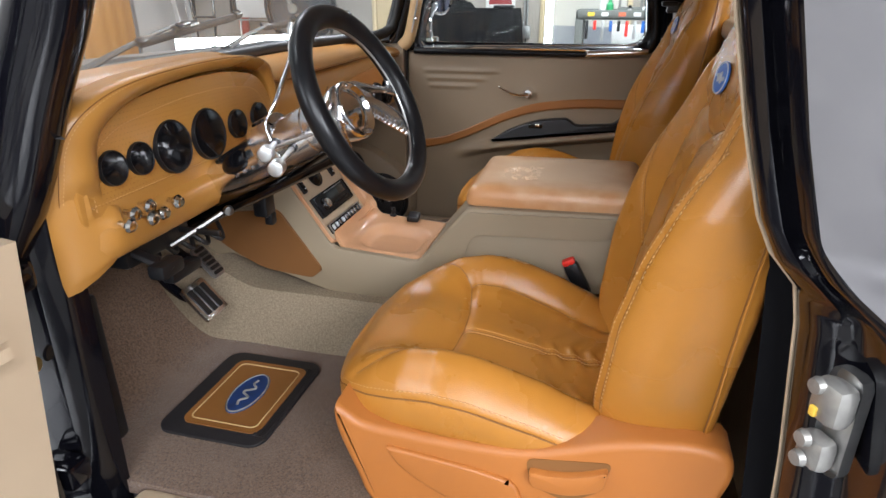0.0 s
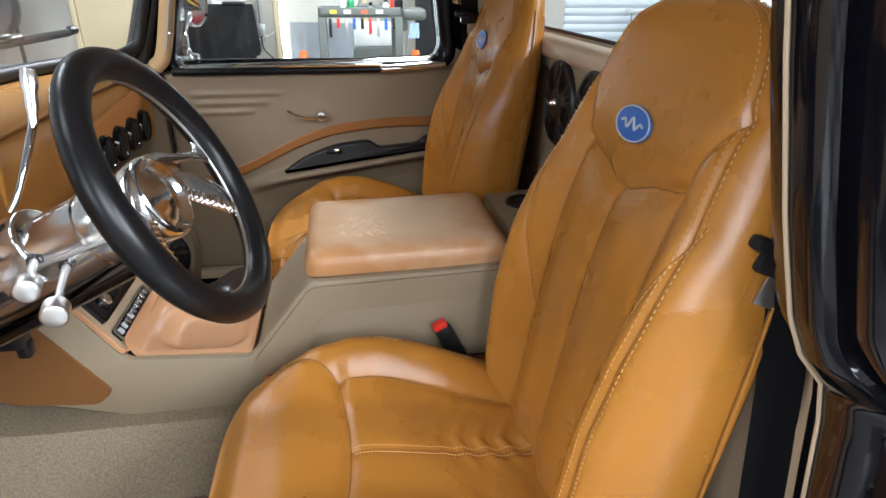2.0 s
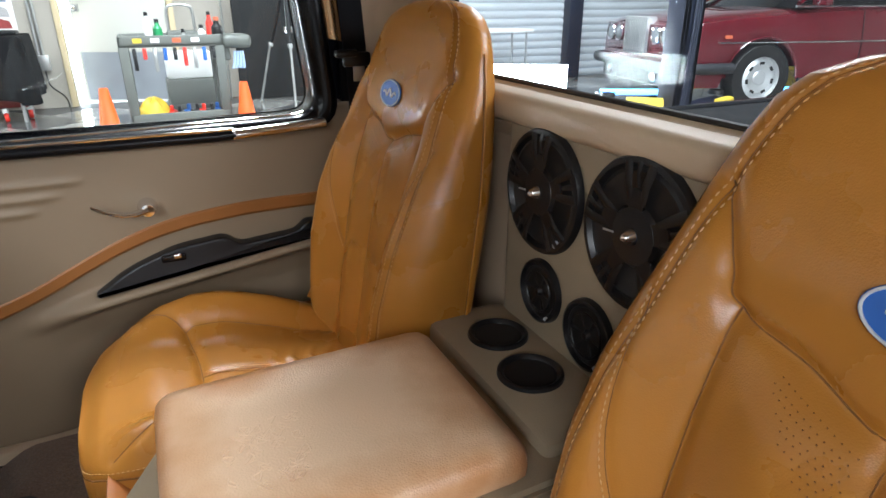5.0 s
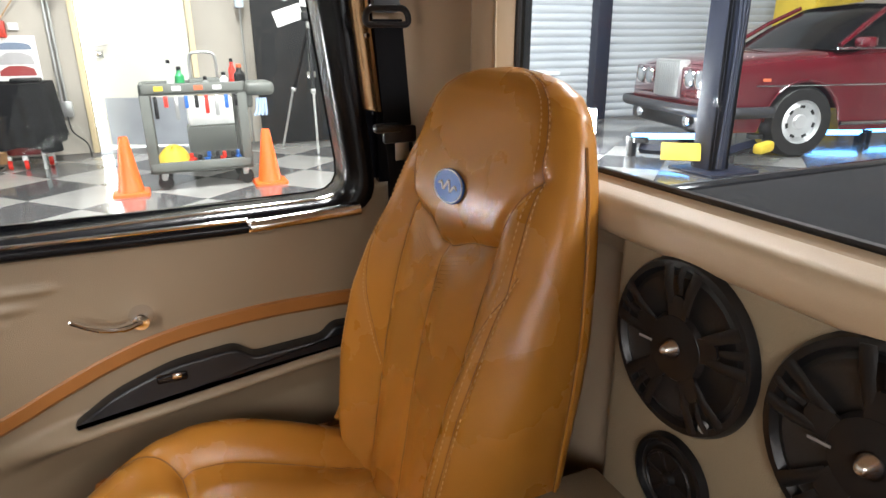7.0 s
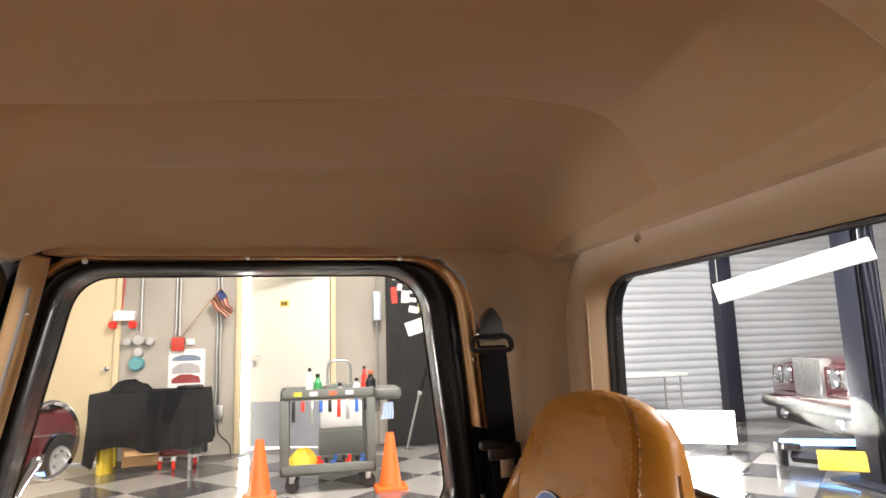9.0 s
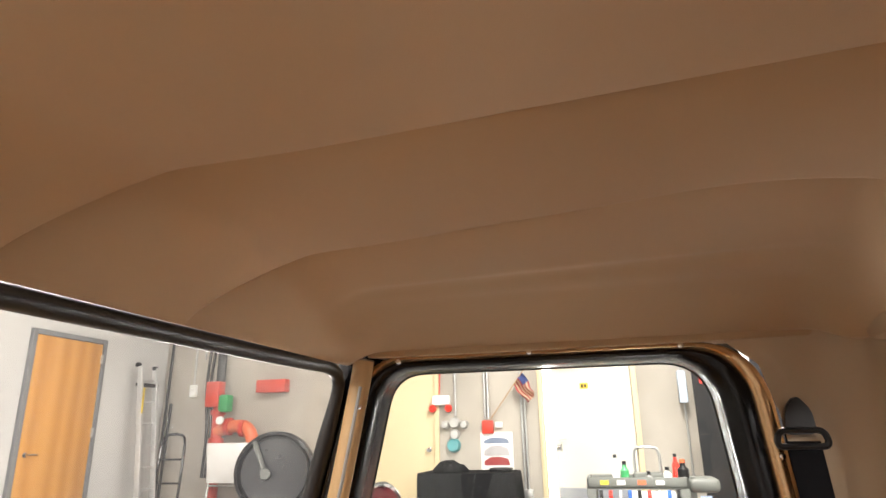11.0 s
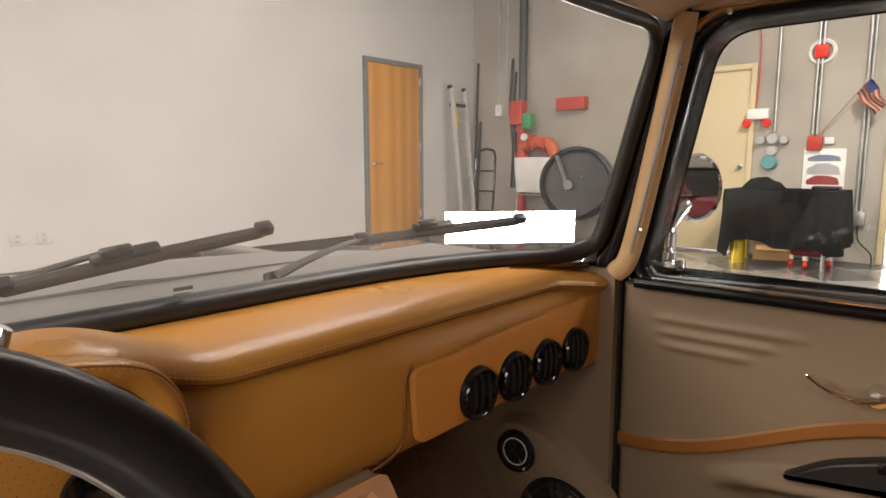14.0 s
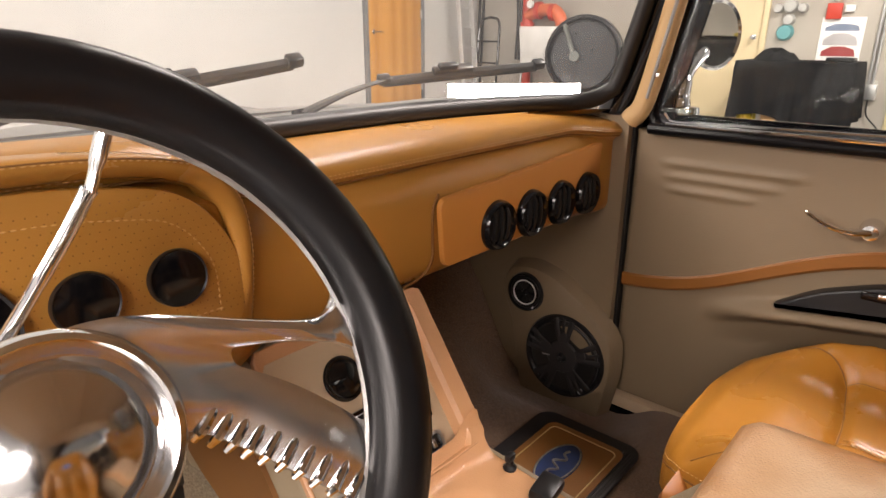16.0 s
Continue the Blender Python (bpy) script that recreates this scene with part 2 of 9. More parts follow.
def part(name, bm, material, parent=None, label="", smooth=True, angle=35):
    """Links a bmesh as one mesh object under its thing."""
    me = bpy.data.meshes.new(name)
    bmesh.ops.recalc_face_normals(bm, faces=bm.faces)
    bm.to_mesh(me)
    bm.free()
    ob = new(name, me)
    finish(ob, material, smooth, angle)
    if parent is not None:
        ob.parent = parent
        ob.matrix_parent_inverse = Matrix.Translation(-parent.location)
    if label:
        ob["label"] = label
    return ob


def sub(name, parent, label=""):
    """A part made of pieces of its own."""
    ob = new(name)
    ob.empty_display_size = 0.05
    ob.parent = parent
    ob.matrix_parent_inverse = Matrix.Translation(-parent.location)
    if label:
        ob["label"] = label
    return ob


def offset_loop(loop, d):
    """An outline moved outwards by d."""
    p = np.array(loop, float)
    t = np.roll(p, -1, 0) - np.roll(p, 1, 0)
    n = np.stack([t[:, 1], -t[:, 0]], 1)
    n /= np.linalg.norm(n, axis=1)[:, None] + 1e-9
    if ((n * (p - p.mean(0))).sum(1)).mean() < 0:
        n = -n
    return p + n * d


def shrink_loop(loop, d):
    """An outline drawn in towards its middle by about d, without crossing itself."""
    p = np.array(loop, float)
    c = (p.max(0) + p.min(0)) / 2
    h = (p.max(0) - p.min(0)) / 2
    return c + (p - c) * (h - d) / h


def put(bm, m):
    bmesh.ops.transform(bm, matrix=m, verts=bm.verts)
    return bm


def join(*many):
    """Several bmeshes as one."""
    me = bpy.data.meshes.new("joined")
    out = bmesh.new()
    for bm in many:
        bm.to_mesh(me)
        bm.free()
        out.from_mesh(me)
    bpy.data.meshes.remove(me)
    return out


def box(sx, sy, sz, at=(0, 0, 0), bevel=0.0, seg=2, rot=None):
    bm = bmesh.new()
    bmesh.ops.create_cube(bm, size=1)
    bmesh.ops.scale(bm, vec=(sx, sy, sz), verts=bm.verts)
    if bevel:
        bmesh.ops.bevel(bm, geom=bm.edges[:], offset=bevel, segments=seg, profile=0.5, affect="EDGES")
    if rot is not None:
        put(bm, rot)
    bmesh.ops.translate(bm, vec=at, verts=bm.verts)
    return bm


def box2(a, b, bevel=0.0, seg=2):
    return box(*(abs(q - p) for p, q in zip(a, b)), at=[(p + q) / 2 for p, q in zip(a, b)], bevel=bevel, seg=seg)


def grid(P, closed_u=False, closed_v=False, caps=False):
    """A bmesh from an nu x nv array of points."""
    P = np.asarray(P, float)
    nu, nv = P.shape[:2]
    bm = bmesh.new()
    vs = [[bm.verts.new(P[i, j]) for j in range(nv)] for i in range(nu)]
    for i in range(nu if closed_u else nu - 1):
        for j in range(nv if closed_v else nv - 1):
            a, b = (i + 1) % nu, (j + 1) % nv
            try:
                bm.faces.new((vs[i][j], vs[a][j], vs[a][b], vs[i][b]))
            except ValueError:
                pass
    if caps:
        bm.faces.new(vs[0])
        bm.faces.new(vs[-1])
    return bm


def shell(P, offset):
    """A closed sheet: the grid P and its copy moved by offset."""
    P = np.asarray(P, float)
    Q = P + np.asarray(offset, float)
    nu, nv = P.shape[:2]
    bm = bmesh.new()
    a = [[bm.verts.new(P[i, j]) for j in range(nv)] for i in range(nu)]
    b = [[bm.verts.new(Q[i, j]) for j in range(nv)] for i in range(nu)]
    for i in range(nu - 1):
        for j in range(nv - 1):
            bm.faces.new((a[i][j], a[i + 1][j], a[i + 1][j + 1], a[i][j + 1]))
            bm.faces.new((b[i][j], b[i][j + 1], b[i + 1][j + 1], b[i + 1][j]))
    for i in range(nu - 1):
        bm.faces.new((a[i][0], b[i][0], b[i + 1][0], a[i + 1][0]))
        bm.faces.new((a[i][-1], a[i + 1][-1], b[i + 1][-1], b[i][-1]))
    for j in range(nv - 1):
        bm.faces.new((a[0][j], a[0][j + 1], b[0][j + 1], b[0][j]))
        bm.faces.new((a[-1][j], b[-1][j], b[-1][j + 1], a[-1][j + 1]))
    return bm


def smooth_path(points, n=8, closed=False):
    """Catmull-Rom through the points."""
    p = [np.asarray(q, float) for q in points]
    m = len(p)
    out = []
    for i in range(m if closed else m - 1):
        p1, p2 = p[i], p[(i + 1) % m]
        p0 = p[(i - 1) % m] if closed or i else 2 * p1 - p2
        p3 = p[(i + 2) % m] if closed or i + 2 < m else 2 * p2 - p1
        for k in range(n):
            t = k / n
            out.append(0.5 * (2 * p1 + (p2 - p0) * t + (2 * p0 - 5 * p1 + 4 * p2 - p3) * t * t + (3 * p1 - p0 - 3 * p2 + p3) * t ** 3))
    if not closed:
        out.append(p[-1])
    return out


def tube(points, r, seg=8, closed=False, flat=1.0, up=(0, 0, 1)):
    """A round (or flattened) bar along the points; r may be a list."""
    p = [Vector(q) for q in points]
    n = len(p)
    rings = []
    side = None
    for i in range(n):
        a, b = p[i - 1] if (closed or i) else p[0], p[(i + 1) % n] if (closed or i + 1 < n) else p[-1]
        d = (b - a).normalized()
        if side is None:
            side = d.cross(Vector(up))
            if side.length < 1e-4:
                side = d.cross(Vector((1, 0, 0)))
        side = (side - d * side.dot(d)).normalized()
        top = side.cross(d)
        rr = r[i] if isinstance(r, (list, tuple, np.ndarray)) else r
        rings.append([p[i] + side * (rr * math.cos(t)) + top * (rr * flat * math.sin(t)) for t in (2 * math.pi * k / seg for k in range(seg))])
    return grid([[tuple(v) for v in ring] for ring in rings], closed_u=closed, closed_v=True, caps=not closed)


def lathe(profile, seg=32, axis=(1, 0, 0), at=(0, 0, 0)):
    """Turns (radius, height) pairs round an axis."""
    ax = Vector(axis).normalized()
    q = ax.to_track_quat("Z", "Y").to_matrix().to_4x4()
    P = [[(r * math.cos(2 * math.pi * k / seg), r * math.sin(2 * math.pi * k / seg), h) for k in range(seg)] for r, h in profile]
    bm = grid(P, closed_v=True)
    bmesh.ops.remove_doubles(bm, verts=bm.verts, dist=1e-6)
    return put(bm, Matrix.Translation(at) @ q)


def slab(outline, thick, m=None, bevel=0.0, seg=2):
    """A flat piece from an outline in x, y, from z 0 to thick, its upper edge rounded."""
    o = [np.array(q, float) for q in outline]
    o = np.array([q for k, q in enumerate(o) if np.linalg.norm(q - o[k - 1]) > 1e-5])
    rows = [(0.0, o)]
    if bevel:
        for k in range(seg + 1):
            t = math.pi / 2 * k / seg
            rows.append((thick - bevel + bevel * math.sin(t), offset_loop(o, -bevel * (1 - math.cos(t)))))
    else:
        rows.append((thick, o))
    bm = grid([[(x, y, z) for x, y in L] for z, L in rows], closed_v=True, caps=True)
    return put(bm, m) if m is not None else bm


def rounded(w, h, r, n=6, cx=0.0, cy=0.0):
    """The outline of a rounded rectangle."""
    out = []
    for sx, sy, a0 in ((1, 1, 0), (-1, 1, 90), (-1, -1, 180), (1, -1, 270)):
        for k in range(n + 1):
            a = radians(a0 + 90 * k / n)
            out.append((cx + sx * (w / 2 - r) + r * math.cos(a), cy + sy * (h / 2 - r) + r * math.sin(a)))
    return out


def round_poly(corners, r, n=6):
    """A polygon with its corners rounded; r may be a list."""
    m = len(corners)
    out = []
    for i in range(m):
        p, a, b = np.array(corners[i], float), np.array(corners[i - 1], float), np.array(corners[(i + 1) % m], float)
        rr = r[i] if isinstance(r, (list, tuple)) else r
        da, db = (a - p) / np.linalg.norm(a - p), (b - p) / np.linalg.norm(b - p)
        s, e = p + da * rr, p + db * rr
        for k in range(n + 1):
            t = k / n
            out.append(tuple((1 - t) ** 2 * s + 2 * t * (1 - t) * p + t * t * e))
    return out


def resample(loop, n):
    """n points at even steps round a closed outline, from the point at the greatest x and least y."""
    p = np.array(loop, float)
    d = np.r_[0, np.cumsum(np.linalg.norm(np.roll(p, -1, 0) - p, axis=1))]
    q = np.vstack([p, p[:1]])
    s = np.linspace(0, d[-1], n, endpoint=False)
    return np.stack([np.interp(s, d, q[:, k]) for k in range(p.shape[1])], 1)


def ring_plate(outer, inner, thick, m):
    """A flat frame between two outlines with the same number of points."""
    P = [[(*o, 0) for o in outer], [(*i, 0) for i in inner], [(*i, thick) for i in inner], [(*o, thick) for o in outer]]
    return put(grid(P, closed_u=True, closed_v=True), m)


def smooth01(x):
    x = min(1.0, max(0.0, x))
    return x * x * (3 - 2 * x)


def poly_dist(px, py, line):
    """Least distance from points to a polyline."""
    best = np.full(np.shape(px), 1e9)
    for (ax, ay), (bx, by) in zip(line[:-1], line[1:]):
        dx, dy = bx - ax, by - ay
        t = np.clip(((px - ax) * dx + (py - ay) * dy) / (dx * dx + dy * dy + 1e-12), 0, 1)
        best = np.minimum(best, np.hypot(px - ax - t * dx, py - ay - t * dy))
    return best


XZ = Matrix(((1, 0, 0, 0), (0, 0, 1, 0), (0, 1, 0, 0), (0, 0, 0, 1)))  # outline x, y -> x, z; thickness -> +y
YZ = Matrix(((0, 0, 1, 0), (1, 0, 0, 0), (0, 1, 0, 0), (0, 0, 0, 1)))  # outline x, y -> y, z; thickness -> +x


def script_emblem(parent, m, w, h, blue=None, pale=None):
    """A blue oval badge with a pale rim and a plain pale waving ribbon."""
    oval = [(w / 2 * math.cos(t), h / 2 * math.sin(t)) for t in (2 * math.pi * k / 40 for k in range(40))]
    ob = part("emblem", slab(oval, 0.0025, m, bevel=0.0006, seg=1), blue or BLUE, parent, "blue oval badge with a pale rim")
    ring = [tuple(m @ Vector((x * 0.95, y * 0.93, 0.0028))) for x, y in oval]
    part("emblem_rim", tube(ring, 0.0009 * w / 0.07, 6, closed=True), pale or SILVER, ob)
    wave = [(-0.31 + 0.62 * k / 60, 0.15 * math.sin(math.pi * k / 60) * math.sin(2 * math.pi * 2.5 * k / 60)) for k in range(61)]
    part("ribbon", tube([tuple(m @ Vector((x * w, y * h, 0.0030))) for x, y in wave], 0.0014 * w / 0.07, 6, up=tuple(m.to_3x3() @ Vector((0, 0, 1)))), pale or SILVER, ob)
    return ob

# ---- the truck's cab ----
truck = thing("pickup_truck", "black classic pickup truck with a tan leather cab, driver's door open", "truck")
SIDE = 0.77            # inner face of the doors
FLOOR_Z = 0.20


# carpeted floor, rising to the toe board
def floor_point(x, y):
    z = FLOOR_Z + 0.42 * smooth01((-0.60 - x) / 0.42) * (-0.60 - x > 0)
    z -= 0.055 * smooth01((y - 0.55) / 0.12) * smooth01((x + 0.80) / 0.12) * smooth01((-0.25 - x) / 0.12)      # hollow beside the sill
    return (x, y, z + 0.004 * noise.noise(Vector((x * 9, y * 9, 3))))


part("floor_carpet", shell([[floor_point(-1.02 + 1.70 * i / 60, -0.757 + 1.514 * j / 50) for j in range(51)] for i in range(61)], (0, 0, -0.03)), CARPET, truck, "worn taupe cut-pile carpet")
# carpeted hump under the console
hump = []
for i in range(41):
    x = -1.0 + 1.6 * i / 40
    k = smooth01((-0.50 - x) / 0.4)
    zt = 0.325 + 0.25 * k
    row = []
    for a in range(17):
        u = -1 + 2 * a / 16
        w = 0.185 + 0.075 * smooth01((abs(u) - 0.55) / 0.45) + 0.02 * k
        z = zt - (zt - 0.19) * smooth01((abs(u) - 0.62) / 0.38) ** 1.3
        row.append((x, -0.015 + math.copysign(min(abs(u) / 0.62, 1) * 0.18 + (w - 0.185) * (abs(u) > 0.62), u), z))
    hump.append(row)
part("transmission_tunnel", grid(hump), TUNNEL, truck, "beige carpeted tunnel hump")
part("firewall", box2((-1.06, -0.78, 0.2), (-1.02, 0.78, 0.74)), GREIGE, truck)
for s in (-1, 1):
    part("kick_panel", box2((-0.90, s * 0.745, 0.16), (-0.405 if s > 0 else -0.53, s * 0.775, 0.86)), SHADED_GREIGE, truck, "greige vinyl kick panel")
    part("sill_plate", put(slab(round_poly([(-0.44, 0.758), (0.50, 0.758), (0.50, 0.83), (-0.44, 0.83)], 0.02), 0.03, bevel=0.01), Matrix.Translation((0, 0, 0.165)) @ Matrix.Diagonal((1, s, 1, 1))), CREAM, truck)
    part("rocker", box2((-0.62, s * 0.80, 0.08), (0.62, s * 0.86, 0.195), 0.015), BLACK_PAINT, truck)


# headliner: a flat crown with coved edges, three seams
HX0, HX1, HW = -0.318, 0.622, 0.748


def crown(x, y):
    ax, ay = max(max(0, 1 - (x - HX0) / 0.17) ** 1.8, max(0, 1 - (HX1 - x) / 0.15)), max(0, 1 - (HW - abs(y)) / 0.19)
    r = min(1, math.hypot(ax, ay))
    base = 1.334 + 0.026 * smooth01(1.4 * (ay - ax) + 0.2)
    q = math.sqrt(r * r + 0.01) - 0.10
    z = base + (1.418 - base) * (1 - min(1, q / 0.905) ** 1.3) + 0.012 * (1 - (y / HW) ** 2) * (1 - r * r)
    for k in (0, 1, 2):
        e, f = (y - seam_y(k, x)) * (1 if k < 2 else -1), seam_fade(k, x) * (1 - r ** 8)
        z += f * (0.030 if k == 0 else 0.022) * (1 + 0.8 * smooth01((-0.02 - x) / 0.2)) * (math.exp(-abs(e) / 0.065) if e > 0 else 0.25 * math.exp(-abs(e) / 0.05) + 0.75 * math.exp(-(e / 0.004) ** 2))
    z += 0.010 * math.exp(-((y - 0.50 + 0.10 * x) / 0.035) ** 2) * (1 - r ** 4) * smooth01((0.45 - abs(x - 0.12)) / 0.2)     # soft fold over the door
    return z


def seam_y(k, x):
    """Width at which the three sewn creases run."""
    if k == 0:
        return 0.002 - 0.080 * (x + 0.04) - 6 * max(0, -0.2 - x) ** 2
    if k == 2:
        return -0.282 + 0.9 * max(0, -0.2 - x) ** 2 - 0.05 * max(0, x - 0.1)
    return 0.262 - 0.22 * (x + 0.01) + 1.6 * max(0, x - 0.28) ** 2 - 8 * max(0, -0.2 - x) ** 2


def seam_fade(k, x):
    return 1.0 if k == 0 else 0.45 + 0.55 * smooth01((0.26 - x) / 0.30)


ys = sorted([-HW + 2 * HW * j / 160 for j in range(161)] + [c + d * 0.003 for c in (-0.25, 0.0, 0.25) for d in (-4, -3, -2, -1, 1, 2, 3, 4, 0.3)])
xs = [HX0 + (HX1 - HX0) * (0.5 - 0.5 * math.cos(math.pi * i / 70)) for i in range(71)]
headliner = part("headliner", shell([[(x, y, crown(x, y)) for y in (float(np.interp(v, [-HW, -0.25, 0.0, 0.25, HW], [-HW, seam_y(2, x), seam_y(0, x), seam_y(1, x), HW])) for v in ys)] for x in xs], (0, 0, 0.012)), HEADLINER, truck, "tan fabric headliner with stitched seams", angle=60)
for k, x1 in ((0, HX1 - 0.03), (1, HX1 - 0.03), (2, HX1 - 0.03)):
    line = [(x, seam_y(k, x), crown(x, seam_y(k, x)) - 0.0003) for x in np.linspace(HX0 + 0.006, x1, 60)]
    part("seam", tube(line, [(0.0006 if k == 0 else 0.00045) * min(1, (60 - j) / 12) + 0.0001 for j in range(60)], 6), mat("headliner_seam", (0.30, 0.20, 0.115), 0.9) if k == 0 else bpy.data.materials["headliner_seam"], headliner)
roof = []
for i in range(25):
    x = HX0 - 0.05 + (HX1 - HX0 + 0.14) * i / 24
    roof.append([(x, y, 1.40 + 0.085 * (1 - (abs(y) / 0.84) ** 3) * (1 - (abs(2 * i / 24 - 1)) ** 4)) for y in np.linspace(-0.82, 0.82, 30)])
part("roof_skin", shell(roof, (0, 0, 0.006)), BLACK_PAINT, truck)
for s in (-1, 1):
    # cove board between the headliner and the door frame
    part("cant_rail", box2((-0.28, s * 0.744, 1.349), (0.62, s * 0.80, 1.42), 0.004), HEADLINER, truck)
part("header_rail", box2((-0.34, -0.72, 1.41), (-0.29, 0.72, 1.44), 0.01), BLACK_PAINT, truck)

def jamb_x(z):
    return float(np.interp(z, [0.12, 0.50, 0.70, 0.745, 0.78, 0.82, 0.91, 1.04, 1.40], [0.60, 0.578, 0.557, 0.547, 0.516, 0.496, 0.468, 0.436, 0.36]))


# windshield
def ws(s, v):
    a = abs(s)
    b = np.array((-0.672 + 0.232 * a ** 3.5, 0.750 * s, 0.872 + 0.006 * a ** 2))
    t = np.array((-0.335 + 0.018 * a ** 5, 0.732 * s, 1.339 - 0.001 * a ** 3))
    bow = 4 * v * (1 - v)
    return b + (t - b) * v + np.array((-0.015 * bow * (1 - a ** 4), 0.012 * bow * s, 0.0))


outline = round_poly([(-0.985, 0.02), (0.985, 0.02), (0.985, 0.975), (-0.985, 0.975)], 0.001, 1)
loop = []
for (a, b) in (((-0.985, 0.02), (0.985, 0.02)), ((0.985, 0.02), (0.985, 0.975)), ((0.985, 0.975), (-0.985, 0.975)), ((-0.985, 0.975), (-0.985, 0.02))):
    n = 46 if a[1] == b[1] else 16
    for k in range(n):
        s, v = a[0] + (b[0] - a[0]) * k / n, a[1] + (b[1] - a[1]) * k / n
        ex, ey = max(0, abs(s) - 0.90) / 0.085, max(0, abs(v - 0.4975) - 0.39) / 0.0875
        h = math.hypot(ex, ey)
        if ex > 0 and ey > 0 and h > 1:
            s = math.copysign(0.90 + 0.085 * ex / h, s)
            v = 0.4975 + math.copysign(0.39 + 0.0875 * ey / h, v - 0.4975)
        loop.append(tuple(ws(s, v)))
windshield = part("windshield", shell([[tuple(ws(-0.985 + 1.97 * i / 40, 0.02 + 0.955 * j / 12)) for j in range(13)] for i in range(41)], (-0.004, 0, 0.003)), WS_GLASS, truck, "clear curved windshield")
windshield.visible_shadow = False
part("windshield_seal", tube(loop, [0.017 - 0.004 * smooth01((p[2] - 1.18) / 0.1) + 0.001 * smooth01((0.96 - p[2]) / 0.06) for p in loop], 12, closed=True), BLACK_RUBBER, windshield, "black rubber windshield seal")
# the maker's etched mark, low in the glass
for k, (dy, dv, w) in enumerate(((0.0, 0.0, 0.026), (0.0, -0.016, 0.022), (0.0, -0.026, 0.020))):
    p = ws(-0.060, 0.085 + dv)
    part("etched_bar", box(0.001, w, 0.005 if k == 0 else 0.0012, at=(p[0] + 0.004, p[1], p[2])), mat("etched_grey", (0.10, 0.10, 0.10), 0.8) if k == 0 else bpy.data.materials["etched_grey"], windshield, smooth=False)

for s in (-1, 1):
    # cream pillar cover with its thin metal strip, black outer pillar
    k = 0.0 if s > 0 else -0.062
    post = [(-0.412, s * 0.757, 0.850), (-0.378, s * 0.753, 0.90), (-0.328, s * 0.746, 1.12), (-0.292, s * 0.738, 1.29), (-0.280, s * 0.730, 1.345)]
    post = [(x + k, y, z) for x, y, z in post]
    pl = part("a_pillar", tube(smooth_path(post), 0.022, 12, flat=0.72, up=(0, 1, 0)), PILLAR_TAN, truck, "tan vinyl pillar cover")
    part("pillar_strip", tube([(x + 0.012, y - s * 0.024, z) for x, y, z in post[1:4]], 0.0035, 8), BRUSHED, pl)
    for k in (0.12, 0.9):
        q = np.array(post[1]) + (np.array(post[3]) - np.array(post[1])) * k
        part("screw", lathe([(0, 0.003), (0.005, 0.002), (0.005, 0)], 10, (0.3, -s, 0.1), (q[0] + 0.018, q[1] - s * 0.022, q[2])), CHROME, pl)
    outer = [(-0.48, 0.81, 0.80), (-0.425, 0.81, 0.95), (-0.37, 0.80, 1.12), (-0.31, 0.79, 1.33), (-0.29, 0.78, 1.42)] if s > 0 else [(-0.530, -0.825, 0.70), (-0.480, -0.812, 0.79), (-0.428, -0.793, 0.92), (-0.380, -0.775, 1.03), (-0.345, -0.770, 1.13), (-0.30, -0.765, 1.30), (-0.28, -0.76, 1.42)]
    part("outer_pillar", tube(smooth_path(outer, 6), 0.05, 24, up=(0, 1, 0)), BLACK_PAINT, truck, "glossy black windshield pillar")

# back wall with the rear window
hole = resample(round_poly([(-0.575, 0.975), (0.575, 0.975), (0.570, 1.280), (-0.570, 1.280)], [0.05, 0.05, 0.075, 0.075], 8), 96)
wall = resample(round_poly([(-0.66, 0.15), (0.66, 0.15), (0.66, 1.38), (-0.66, 1.38)], 0.02, 8), 96)
mid = offset_loop(hole, 0.075)
part("back_panel", ring_plate(wall, mid, 0.05, Matrix.Translation((0.622, 0, 0)) @ YZ), CREAM, truck, "cream vinyl back panel")
bezel = [[(x, *p) for p in L] for x, L in ((0.624, offset_loop(hole, 0.082)), (0.612, offset_loop(hole, 0.070)), (0.606, offset_loop(hole, 0.055)), (0.612, offset_loop(hole, 0.03)), (0.63, offset_loop(hole, 0.012)), (0.655, offset_loop(hole, 0.002)))]
rear = part("rear_window_frame", grid(bezel, closed_v=True), CREAM, truck, "moulded cream frame round the rear window")
rg = part("rear_window", slab(offset_loop(hole, 0.01), 0.004, Matrix.Translation((0.664, 0, 0)) @ YZ), REAR_GLASS, truck, "rear window glass with a painted haze", smooth=False)
rg.visible_shadow = False
part("rear_window_seal", tube([(0.660, *p) for p in hole], 0.005, 8, closed=True), BLACK_RUBBER, rg)
for y in (0.37, -0.37):
    part("screw", lathe([(0, 0.004), (0.006, 0.003), (0.007, 0)], 12, (-1, 0, 0), (0.608, y, 1.318)), CHROME, rear)
part("window_ledge", box2((0.578, -0.62, 0.928), (0.640, 0.62, 0.973), 0.016, 4), CREAM, truck, "padded cream ledge below the rear window")
